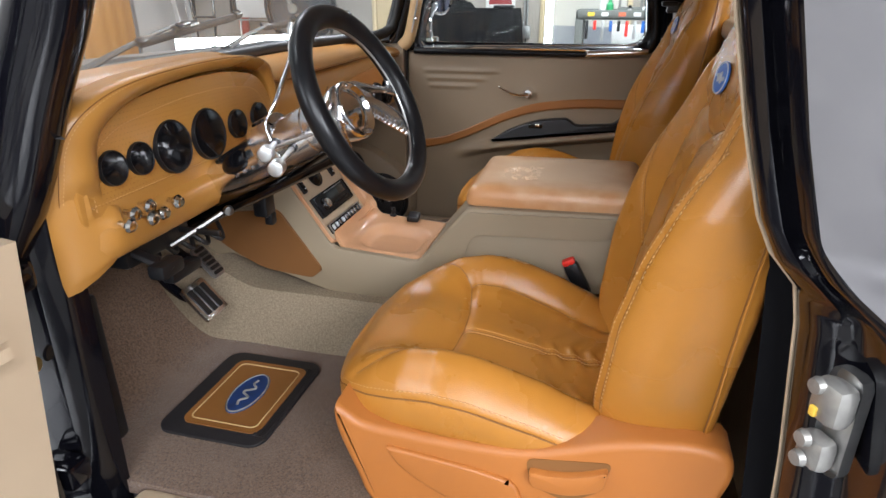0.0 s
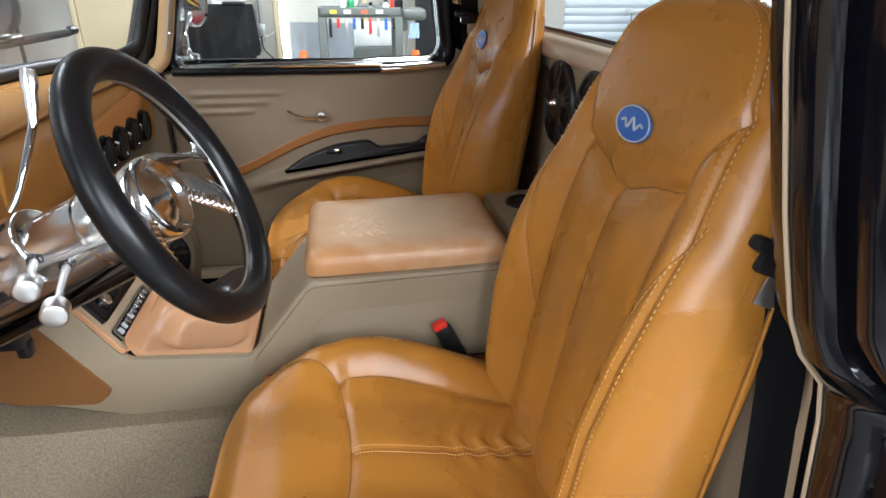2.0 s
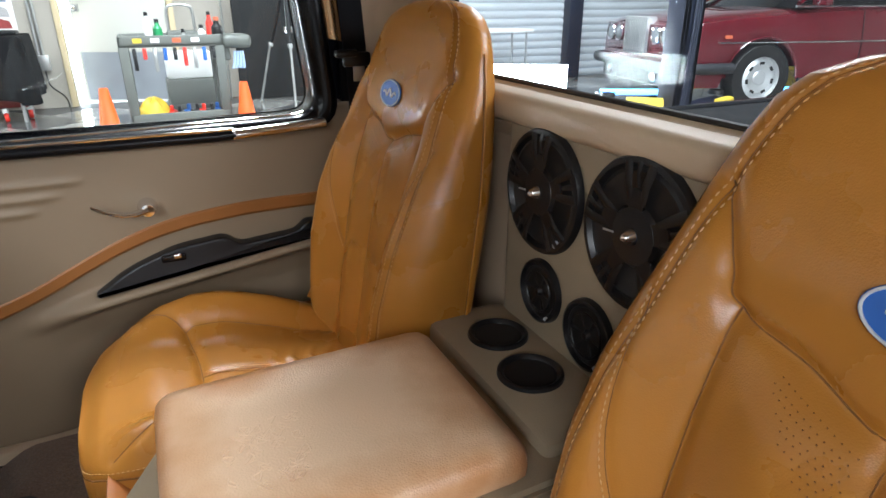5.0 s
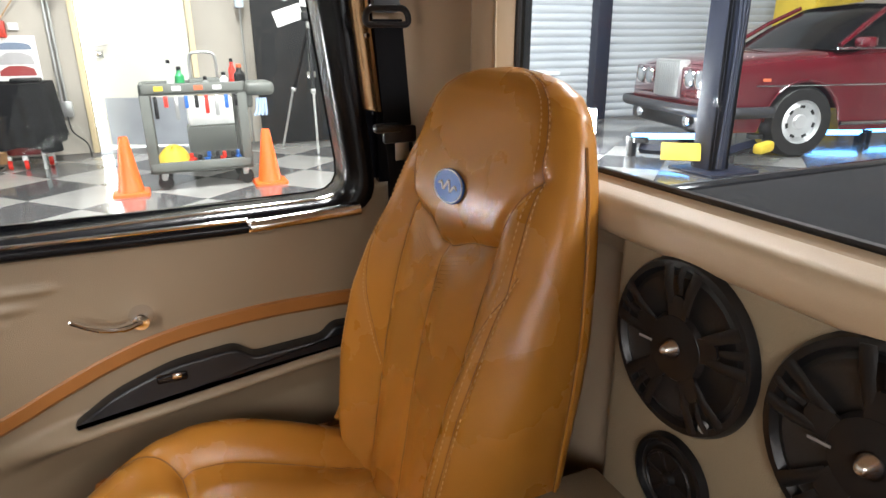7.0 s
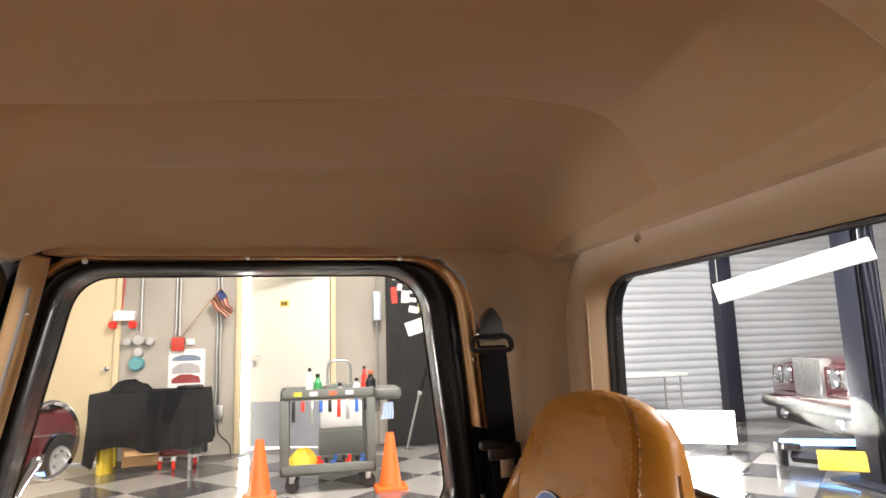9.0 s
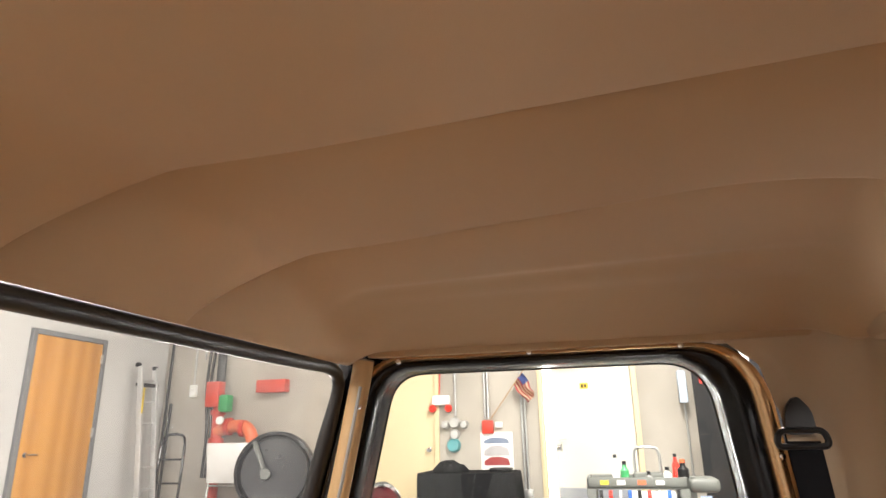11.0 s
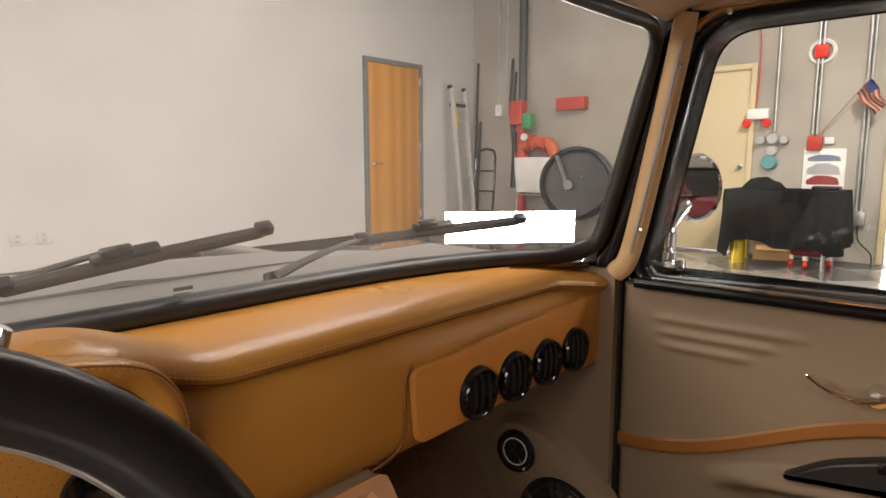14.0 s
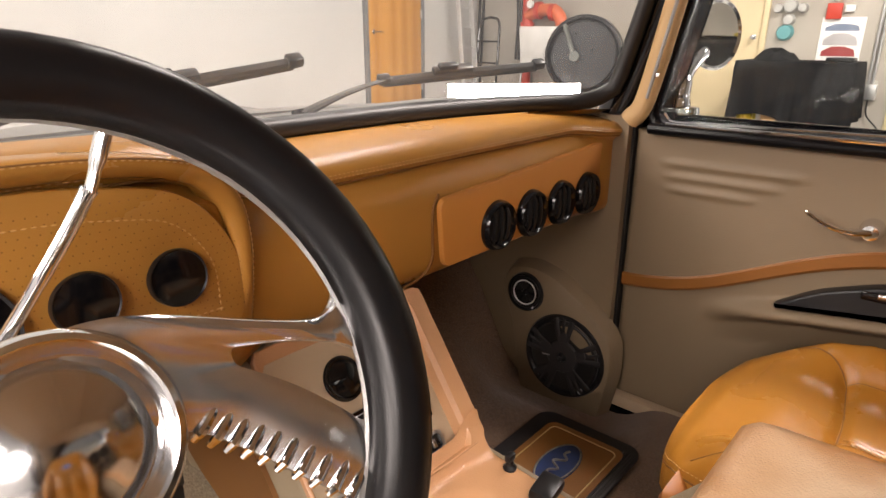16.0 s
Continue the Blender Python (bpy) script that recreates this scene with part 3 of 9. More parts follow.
for s in (-1, 1):
    plan = smooth_path([(0.485 if s > 0 else 0.425, s * 0.752), (0.525 if s > 0 else 0.50, s * 0.748), (0.570, s * 0.735), (0.605, s * 0.70), (0.622, s * 0.64), (0.624, s * 0.58)], 5)
    rows = []
    for k, (x, y) in enumerate(plan):
        rows.append([((x + (0.08 * (1.12 - z) - 1.1 * max(0, z - 1.29) if k < 6 else 0.0)) if s > 0 else max(x, min(0.615, jamb_x(z) + 0.03)), y, z) for z in np.linspace(0.16, 1.40, 14)])
    part("corner_trim", shell(rows, (0.012, s * 0.012, 0)), CREAM, truck, "cream moulded corner trim")
# roof-back fillet
part("rear_header", box2((0.595, -0.66, 1.325), (0.66, 0.66, 1.42), 0.012), HEADLINER, truck)
part("back_skin", ring_plate(wall, offset_loop(hole, 0.004), 0.012, Matrix.Translation((0.674, 0, 0)) @ YZ), BLACK_PAINT, truck)

# ---- passenger door ----
pdoor = sub("passenger_door", truck, "closed door with greige vinyl panel and black window frame")
win = resample(round_poly([(-0.360, 0.848), (0.432, 0.864), (0.380, 1.324), (-0.256, 1.324)], [0.038, 0.055, 0.085, 0.065], 10), 120)
frame_edge = resample(round_poly([(-0.386, 0.822), (0.482, 0.836), (0.432, 1.340), (-0.277, 1.340)], [0.06, 0.07, 0.105, 0.075], 10), 120)
trim_edge = resample(round_poly([(-0.405, 0.812), (0.510, 0.826), (0.462, 1.352), (-0.298, 1.352)], [0.07, 0.08, 0.125, 0.09], 10), 120)


STRIP_X = [-0.40, -0.30, -0.20, -0.10, 0.0, 0.10, 0.25, 0.48]
STRIP_Z = [0.490, 0.502, 0.532, 0.582, 0.628, 0.656, 0.672, 0.672]


def strip_z(x):
    """Height of the curved brown strip."""
    return sum(float(np.interp(x + d, STRIP_X, STRIP_Z)) for d in (-0.05, -0.03, -0.01, 0.01, 0.03, 0.05)) / 6


def shelf_z(x):
    return sum(float(np.interp(x + d, [-0.30, -0.17, -0.06, 0.17, 0.37, 0.48], [0.440, 0.482, 0.512, 0.545, 0.574, 0.580])) for d in (-0.04, -0.02, 0, 0.02, 0.04)) / 5


def door_y(x, z):
    """Inner face of the door card: an upper flat, a curved ledge and a lower hollow."""
    y = SIDE + 0.006 * smooth01((strip_z(x) - z) / 0.02)
    shelf = shelf_z(x)
    swell = smooth01((x + 0.24) / 0.20)
    y -= 0.044 * swell * smooth01((z - shelf + 0.035) / 0.03) * smooth01((shelf + 0.028 - z) / 0.030)
    y += 0.020 * swell * smooth01((shelf - 0.02 - z) / 0.07)
    return y


card = []
for i in range(121):
    x = -0.398 + 0.903 * i / 120
    top = 0.832 + 0.006 * smooth01((x + 0.3) / 0.5) + 0.05 * smooth01((x - 0.40) / 0.07)
    row = []
    for j in range(151):
        z = 0.20 + (top - 0.20) * j / 150
        y = door_y(x, z)
        for k in range(3):                                  # three pressed flutes
            zc, x0, x1 = 0.770 - 0.027 * k + 0.004 * x, -0.345 + 0.008 * k, -0.045 - 0.042 * k
            f = smooth01((x - x0) / 0.04) * smooth01((x1 - x) / 0.05)
            y -= 0.006 * f * math.exp(-((z - zc) / 0.0075) ** 2)
        edge = min((x + 0.398) / 0.012, (0.505 - x) / 0.012, (top - z) / 0.012, 1)
        y += 0.008 * (1 - math.sqrt(max(0, 1 - (1 - edge) ** 2)))
        row.append((x, y, z))
    card.append(row)
part("door_card", shell(card, (0, 0.04, 0)), SHADED_GREIGE, pdoor, "greige vinyl door card with pressed flutes", angle=50)
# brown strip
strip = []
for x in np.linspace(-0.396, 0.468, 70):
    zt = strip_z(x)
    strip.append([(x, SIDE - 0.0015, zt + 0.015), (x, SIDE - 0.0045, zt + 0.011), (x, SIDE - 0.004, zt - 0.011), (x, SIDE + 0.001, zt - 0.017)])
part("trim_strip", shell(strip, (0, 0.02, 0)), mat("orange_trim_leather", (0.24, 0.093, 0.020), 0.42, vary=0.06, grain=0.1, grain_scale=600, kind="leather"), pdoor, "curved orange-brown leather trim strip")
# black armrest bowl with its switch
bowl = round_poly([(-0.078, 0.526), (0.17, 0.561), (0.46, 0.590), (0.46, 0.628), (0.375, 0.628), (0.352, 0.606), (0.225, 0.596), (0.195, 0.620), (0.09, 0.609), (-0.01, 0.572)], [0.008, 0.1, 0.005, 0.005, 0.012, 0.012, 0.014, 0.016, 0.03, 0.03], 5)
part("armrest_bowl", slab(bowl, 0.030, Matrix.Translation((0, SIDE - 0.002, 0)) @ Matrix(((1, 0, 0, 0), (0, 0, -1, 0), (0, 1, 0, 0), (0, 0, 0, 1))), bevel=0.006, seg=3), BLACK_PLASTIC, pdoor, "black armrest inlay")
part("window_switch", box(0.05, 0.010, 0.016, (0.085, SIDE - 0.034, 0.590), 0.004), GLOSS_BLACK, pdoor, "black window switch")
part("switch_lever", box(0.016, 0.008, 0.010, (0.093, SIDE - 0.041, 0.595), 0.003), CHROME, pdoor)
# crank handle
part("door_handle", join(lathe([(0, 0.034), (0.013, 0.033), (0.017, 0.026), (0.017, 0.012), (0.020, 0.004), (0.020, 0)], 24, (0, -1, 0), (0.052, SIDE, 0.700)),
             tube(smooth_path([(0.052, SIDE - 0.026, 0.700), (0.02, SIDE - 0.036, 0.697), (-0.015, SIDE - 0.042, 0.706), (-0.048, SIDE - 0.036, 0.722)]), [0.010] * 8 + [0.008] * 8 + [0.0065] * 8 + [0.005], 10, flat=0.7)), CHROME, pdoor, "chrome inside door handle")
# black frame round the window, its bronze garnish and the strips on the sill
def between(a, b, f):
    return a + (b - a) * f


frame_ob = part("window_frame", grid([[(p[0], y, p[1]) for p in L] for y, L in ((0.80, win), (0.784, win), (0.772, between(win, frame_edge, 0.15)), (0.764, between(win, frame_edge, 0.45)), (0.762, between(win, frame_edge, 0.75)), (0.768, frame_edge), (0.83, frame_edge), (0.86, frame_edge), (0.86, win), (0.80, win))], closed_v=True), FRAME_BLACK, pdoor, "glossy black window frame")
part("garnish", grid([[(p[0], y, p[1]) for p, w in zip(between(frame_edge, trim_edge, f), win) if w[1] > 1.03] for y, f in ((0.772, -0.1), (0.762, 0.05), (0.757, 0.35), (0.757, 0.75), (0.762, 1.0), (0.79, 1.05))]), BRONZE_TRIM, pdoor, "bronze-coloured metal window garnish")
for x, z in ((0.052, 1.346), (0.33, 1.345), (-0.215, 1.340), (0.470, 1.15), (-0.305, 1.27)):
    part("screw", lathe([(0, 0.004), (0.005, 0.003), (0.006, 0)], 10, (0, -1, 0), (x, 0.757, z)), CHROME, frame_ob)
part("sill_moulding", tube([(x, 0.757, 0.837 + 0.012 * smooth01((x - 0.2) / 0.3)) for x in np.linspace(-0.365, 0.385, 18)], 0.013, 12, flat=0.9), FRAME_BLACK, pdoor)
part("sill_chrome", join(tube([(x, 0.754, 0.837 + 0.012 * smooth01((x - 0.2) / 0.3)) for x in np.linspace(0.245, 0.44, 10)], 0.014, 12, flat=0.9), tube([(x, 0.752, 0.850) for x in np.linspace(-0.33, 0.24, 8)], 0.004, 8)), CHROME, pdoor, "bright sill moulding")
part("sill_clip", box(0.016, 0.014, 0.024, (0.246, 0.752, 0.840), 0.004), CHROME, pdoor)
part("window_bead", tube([(p[0], 0.795, p[1]) for p in win if p[1] < 0.868], 0.004, 8), CHROME, pdoor, "thin chrome bead")
pg = part("door_glass", slab(offset_loop(win, 0.01), 0.004, Matrix.Translation((0, 0.806, 0)) @ XZ), GLASS, pdoor, "clear door glass", smooth=False)
pg.visible_shadow = False
skin = [[(x, 0.845 + 0.03 * math.sin(math.pi * (z - 0.15) / 0.72), z) for z in np.linspace(0.15, 0.862, 14)] for x in np.linspace(-0.42, 0.50, 12)]
part("door_skin", shell(skin, (0, 0.006, 0)), BLACK_PAINT, pdoor)
part("upper_skin", grid([[(p[0], y, p[1]) for p in L] for y, L in ((0.862, offset_loop(win, -0.002)), (0.862, offset_loop(win, 0.09)))], closed_v=True), BLACK_PAINT, pdoor)
part("rear_jamb", box2((0.488, 0.778, 0.20), (0.60, 0.80, 1.36)), FRAME_BLACK, truck)
part("jamb_strip", box2((-0.412, 0.765, 0.20), (-0.399, 0.80, 0.84)), BLACK_RUBBER, pdoor)

# round door mirror on its chrome arm
mir = sub("door_mirror", truck, "round chrome door mirror on a curved arm")
MC = Vector((-0.325, 0.955, 1.022))
mn = Vector((0.92, -0.39, 0.04)).normalized()
part("mirror_shell", lathe([(0.0, -0.030), (0.04, -0.026), (0.064, -0.014), (0.074, 0.0), (0.0745, 0.006), (0.070, 0.010), (0.065, 0.005)], 40, mn, MC), CHROME, mir)
part("mirror_glass", lathe([(0.0, 0.0055), (0.065, 0.0052)], 40, mn, MC), MIRROR, mir, "mirror glass")
part("mirror_arm", tube(smooth_path([(-0.345, 0.850, 0.868), (-0.350, 0.862, 0.90), (-0.352, 0.885, 0.945), (-0.340, 0.935, 0.99)]), [0.024] * 6 + [0.021] * 8 + [0.018] * 10 + [0.016], 16), CHROME, mir)
part("mirror_foot", put(slab(rounded(0.075, 0.05, 0.022), 0.016, bevel=0.006), Matrix.Translation((-0.34, 0.852, 0.862))), CHROME, mir)

# ---- driver's side: pillars, open door, body ----
JZ = np.r_[np.linspace(0.12, 0.66, 12), np.linspace(0.68, 0.86, 26), np.linspace(0.88, 1.40, 14)]


def belt(z):
    """Swell of the body below the belt line."""
    return 0.095 * smooth01((0.815 - z) / 0.085)


def lip(z):
    """The jamb is narrower above the belt line."""
    return 0.56 + 0.44 * belt(z) / 0.095


prof = [(0.02, -0.745, 0), (0.0, -0.775, 0), (-0.001, -0.800, 0.0), (0.006, -0.812, 0.08), (0.026, -0.818, 0.30), (0.032, -0.806, 0.42), (0.044, -0.804, 0.60), (0.050, -0.824, 0.78), (0.060, -0.842, 0.95), (0.074, -0.850, 1.0)]
part("b_pillar", grid([[(jamb_x(z) + dx * lip(z), y - k * belt(z), z) for z in JZ] for dx, y, k in prof]), BLACK_PAINT, truck, "glossy black door jamb", angle=60)
part("jamb_seal", tube([(jamb_x(z) - 0.002, -0.782, z) for z in JZ], 0.0022, 8), CREAM, truck, "thin cream weatherstrip")
quarter = []
for k in range(20):
    u = k / 19
    quarter.append([(jamb_x(z) + 0.074 * lip(z) + 0.95 * u, -0.850 - 0.030 * smooth01(u * 12) - belt(z), z) for z in JZ])
part("cab_side", grid(quarter), REFLECTION_GREY, truck, "dark glossy cab side above the belt line, greyed by a painted reflection", angle=60)
part("cab_seam", tube([(0.592 + 0.02 * (1.05 - z), -0.8815, z) for z in np.linspace(0.82, 1.38, 12)], 0.0022, 6), BLACK_RUBBER, truck, "thin dark panel seam")
part("belt_moulding", tube([(0.60 + 0.9 * k / 12, -0.905, 0.806 - 0.003 * k) for k in range(13)], 0.009, 8, flat=0.7), CHROME, truck)
lat = sub("door_latch", truck, "scuffed grey metal door latch on the jamb")
CAST = mat("cast_zinc", (0.36, 0.35, 0.325), 0.42, 0.6, vary=0.2, scale=40, wear=0.5, wear_scale=25)
LX = Matrix.Translation((0.590, -0.868, 0.632)) @ pose(0, 0, 0, 0, 0, -62)
part("latch_plate", put(box(0.040, 0.010, 0.125, (0, 0, 0), 0.012), LX), BRUSHED, lat)
part("latch_body", put(box(0.040, 0.030, 0.050, (0.002, -0.018, 0.030), 0.012), LX), CAST, lat)
part("latch_foot", put(box(0.036, 0.026, 0.040, (-0.004, -0.016, -0.036), 0.010), LX), CAST, lat)
for z in (0.045, -0.02, -0.046):
    part("latch_screw", put(lathe([(0, 0.008), (0.008, 0.007), (0.010, 0)], 14, (0, -1, 0), (-0.008, -0.030, z)), LX), CAST, lat)
part("latch_tab", put(box(0.008, 0.006, 0.012, (-0.004, -0.034, 0.018), 0.002), LX), mat("yellow_tab", (0.7, 0.45, 0.05), 0.5), lat)
# hinge jamb and open door
part("hinge_jamb", grid([[(x - 0.055 - (0.80 - z) * 0.035, y, z) for z in np.linspace(0.12, 0.86, 12)] for x, y in ((-0.40, -0.750), (-0.405, -0.79), (-0.425, -0.815), (-0.46, -0.825), (-0.50, -0.828), (-0.60, -0.832))]), BLACK_PAINT, truck, "glossy black hinge jamb")
part("cowl_side", box2((-1.1, -0.86, 0.3), (-0.60, -0.83, 0.86), 0.01), BLACK_PAINT, truck)
part("hinge_seal", tube([(-0.478 - 0.012 * smooth01((0.40 - z) / 0.25), -0.766, z) for z in np.linspace(0.17, 0.60, 14)], 0.0035, 8), CREAM, truck, "thin cream weatherstrip")
ddoor = sub("driver_door", truck, "driver's door standing open, cream card and black edge")
DM = Matrix.Translation((-0.475, -0.880, 0)) @ pose(0, 0, 0, 0, 0, -100)   # local x runs from the hinge to the free edge, y to the inner face
dcard = []
for i in range(61):
    row = []
    for j in range(41):
        z = 0.18 + 0.555 * j / 40
        x0 = float(np.interp(z, [0.31, 0.53, 0.67, 0.735], [0.035, 0.010, -0.005, -0.012]))
        x = x0 + (0.88 - x0) * i / 60
        y = 0.050
        for k in range(3):
            zc = 0.645 - 0.031 * k
            y += 0.010 * smooth01((x - 0.015) / 0.03) * smooth01((0.36 - 0.04 * k - x) / 0.05) * math.exp(-((z - zc) / 0.008) ** 2)
        row.append((x, y, z))
    dcard.append(row)
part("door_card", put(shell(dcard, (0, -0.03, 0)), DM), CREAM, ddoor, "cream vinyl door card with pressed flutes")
part("door_shell", put(box2((0.0, -0.05, 0.14), (0.90, 0.018, 0.82), 0.02), DM), BLACK_PAINT, ddoor)
dwin = resample(round_poly([(0.10, 0.87), (0.84, 0.87), (0.80, 1.30), (0.20, 1.30)], 0.06, 8), 80)
part("window_frame", put(grid([[(p[0], y, p[1]) for p in L] for y, L in ((0.03, dwin), (0.035, offset_loop(dwin, 0.03)), (0.0, offset_loop(dwin, 0.045)), (-0.03, offset_loop(dwin, 0.04)), (-0.03, dwin), (0.03, dwin))], closed_v=True), DM), BLACK_PAINT, ddoor)
dg = part("door_glass", put(slab(offset_loop(dwin, 0.008), 0.004, XZ), DM), GLASS, ddoor, smooth=False)
dg.visible_shadow = False
for z in (0.30, 0.66):
    part("hinge", box(0.075, 0.05, 0.05, (-0.50, -0.850, z), 0.012), BLACK_PAINT, truck)
part("door_plug", lathe([(0, 0.004), (0.012, 0.004), (0.014, 0)], 16, (0.97, 0.24, 0), (-0.508, -0.838, 0.50)), mat("brass_plug", (0.5, 0.33, 0.1), 0.4, 0.8), truck)

# hood, cowl and wipers
HOOD_GREY = mat("grey_hood_paint", (0.17, 0.166, 0.160), 0.42, 0.25, vary=0.06, scale=3, wear=0.15, wear_scale=12)
hood = []
for i in range(30):
    x = -2.35 + 1.38 * i / 29
    row = []
    for y in np.linspace(-0.80, 0.80, 33):
        a = abs(y) / 0.80
        row.append((x, y, 0.846 + 0.022 * (1 - a ** 2.4) - 0.115 * max(0, -0.97 - x) ** 1.25 - 0.10 * smooth01((-2.05 - x) / 0.4) - 0.10 * smooth01((a - 0.86) / 0.14) + 0.006 * math.exp(-(y / 0.05) ** 2)))
    hood.append(row)
part("hood", shell(hood, (0, 0, -0.01)), HOOD_GREY, truck, "glossy grey metallic hood")
part("cowl_panel", grid([[(-0.97 + 0.290 * u + 0.27 * (abs(y) / 0.78) ** 4 * u, y, 0.862 - 0.004 * u) for y in np.linspace(-0.80, 0.80, 40)] for u in np.linspace(0, 1, 6)]), HOOD_GREY, truck)
WIPER_GREY = mat("dull_wiper_grey", (0.045, 0.044, 0.043), 0.5, vary=0.15)
for a, b, e0, e1 in (((-0.735, 0.155, 0.888), (-0.705, 0.345, 0.942), (-0.712, 0.330, 0.938), (-0.565, 0.630, 0.962)), ((-0.735, -0.41, 0.880), (-0.690, -0.105, 0.968), (-0.700, -0.235, 0.934), (-0.650, 0.085, 0.980))):
    wp = sub("wiper", truck, "grey-black windshield wiper")
    a, b, e0, e1 = Vector(a), Vector(b), Vector(e0), Vector(e1)
    part("wiper_arm", tube([tuple(a + (b - a) * t + Vector((0, 0, 0.006 * math.sin(math.pi * t)))) for t in np.linspace(0, 1, 8)], [0.015, 0.014, 0.012, 0.011, 0.010, 0.009, 0.008, 0.007], 8, flat=0.5), WIPER_GREY, wp)
    d = (e1 - e0).normalized()
    side = d.cross(Vector((0.55, 0, 0.83))).normalized()
    upw = side.cross(d)
    BMX = Matrix(((d.x, side.x, upw.x, 0), (d.y, side.y, upw.y, 0), (d.z, side.z, upw.z, 0), (0, 0, 0, 1)))
    L = (e1 - e0).length
    blade = [[tuple(e0 + d * (L * t) + side * y + upw * (z * (0.75 + 0.25 * math.sin(math.pi * t)))) for y, z in ((-0.008, -0.002), (-0.0065, 0.004), (-0.001, 0.0095), (0.001, 0.0095), (0.0065, 0.004), (0.008, -0.002))] for t in np.linspace(0, 1, 12)]
    part("wiper_blade", grid(blade, closed_v=True, caps=True), WIPER_GREY, wp, "dark grey wiper blade", angle=20)
    part("wiper_lip", put(box(L, 0.003, 0.014, (L / 2, 0, -0.008)), Matrix.Translation(e0) @ BMX), BLACK_RUBBER, wp)
    m_ = e0 + d * (L * 0.42)
    part("wiper_saddle", put(join(box(0.085, 0.020, 0.013, (0, 0, 0.010), 0.005), box(0.040, 0.016, 0.010, (-0.012, 0, 0.019), 0.004)), Matrix.Translation(m_) @ BMX), BLACK_PLASTIC, wp)
    for e_ in (e0, e1):
        part("wiper_cap", put(box(0.026, 0.020, 0.017, (0, 0, 0.002), 0.004), Matrix.Translation(e_) @ BMX), BLACK_PLASTIC, wp)
    part("wiper_pivot", lathe([(0, 0.03), (0.013, 0.028), (0.016, 0.0)], 16, (-0.4, 0, 1), a - Vector((0, 0, 0.02))), BLACK_PLASTIC, wp)
part("front_fender", box2((-2.3, -0.98, 0.25), (-1.0, -0.80, 0.74), 0.06, 3), BLACK_PAINT, truck)
part("front_fender", box2((-2.3, 0.80, 0.25), (-1.0, 0.98, 0.74), 0.06, 3), BLACK_PAINT, truck)
part("grille_panel", box2((-2.42, -0.78, 0.25), (-2.33, 0.78, 0.70), 0.03), BLACK_PAINT, truck)
part("bed", join(box2((0.74, -0.84, 0.35), (2.6, -0.78, 0.80), 0.02), box2((0.74, 0.78, 0.35), (2.6, 0.84, 0.80), 0.02), box2((0.72, -0.84, 0.35), (0.77, 0.84, 0.80), 0.02), box2((2.55, -0.84, 0.35), (2.6, 0.84, 0.80), 0.02), box2((0.74, -0.80, 0.38), (2.58, 0.80, 0.42))), BLACK_PAINT, truck, "black pickup bed")
part("bed_cover", put(slab(rounded(1.78, 1.54, 0.02, 3), 0.02, bevel=0.006), Matrix.Translation((1.66, 0, 0.775))), mat("black_bed_cover", (0.010, 0.009, 0.010), 0.85, vary=0.2, spec=0.08, grain=0.2, grain_scale=300), truck, "flat black bed cover")
for x in (-1.65, 1.85):
    for s in (-1, 1):
        wheel = sub("wheel", truck)
        part("tyre", lathe([(0.19, -0.10), (0.31, -0.10), (0.335, -0.07), (0.34, 0), (0.335, 0.07), (0.31, 0.10), (0.19, 0.10)], 40, (0, s, 0), (x, s * 0.80, 0.34)), BLACK_RUBBER, wheel)
        part("rim", lathe([(0.0, 0.05), (0.06, 0.06), (0.17, 0.02), (0.20, 0.09), (0.205, 0.09)], 32, (0, s, 0), (x, s * 0.80, 0.34)), CHROME, wheel)

# ---- dashboard ----
dash = thing("dashboard", "tan leather wrapped dashboard with round gauges and vents", "dashboard", at=(-0.6, 0, 0.65))


def cluster(y):
    return smooth01((y + 0.80) / 0.09) * smooth01((-0.10 - y) / 0.14)


def dash_section(y):
    w = cluster(y)
    hump = smooth01((y + 0.92) / 0.24) * smooth01((-0.07 - y) / 0.18) * (1 - 0.10 * ((y + 0.46) / 0.3) ** 2)
    back = -0.665 + 0.20 * (abs(y) / 0.765) ** 3.5
    xe = -0.468 + 0.050 * smooth01((abs(y) - 0.60) / 0.15) * (y > 0) + 0.030 * w
    ze = 0.857 - 0.012 * smooth01((y - 0.60) / 0.15) + 0.056 * max(0, hump)
    xf = -0.458 * (1 - w) + -0.436 * w + 0.02 * smooth01((y - 0.66) / 0.08)
    zb = 0.648 - 0.006 * w
    xl = xf + 0.030 * w                        # lower lip under the gauges
    pts = [(back - 0.035, 0.850), (back - 0.012, 0.864), (0.7 * back + 0.3 * xe, 0.871 + 0.018 * hump), (xe - 0.085, ze + 0.010), (xe - 0.045, ze + 0.006), (xe - 0.016, ze), (xe - 0.003, ze - 0.010),
           (xe, ze - 0.019), (xe - 0.006, ze - 0.027), (xe - 0.014 - 0.022 * w, ze - 0.031 - 0.004 * w), (xf if w > 0.5 else max(xf - 0.01, xe - 0.02), ze - 0.040 - 0.010 * w), (xf, 0.785 + 0.04 * w), (xf, 0.745), (xf, 0.715), (xl - 0.006 * w, 0.702), (xl, 0.690),
           (xl, 0.668), (xl - 0.006, zb + 0.006), (xl - 0.022, zb - 0.004), (-0.60, zb - 0.012), (-0.88, zb - 0.02)]
    return [(x, y, z) for x, z in pts]


dys = np.linspace(-0.765, 0.765, 110)
part("dash_body", grid([dash_section(y) for y in dys]), DASH, dash, "tan leather dash body with rolled pad", angle=50)
pad_edge = [dash_section(y)[8] for y in dys]
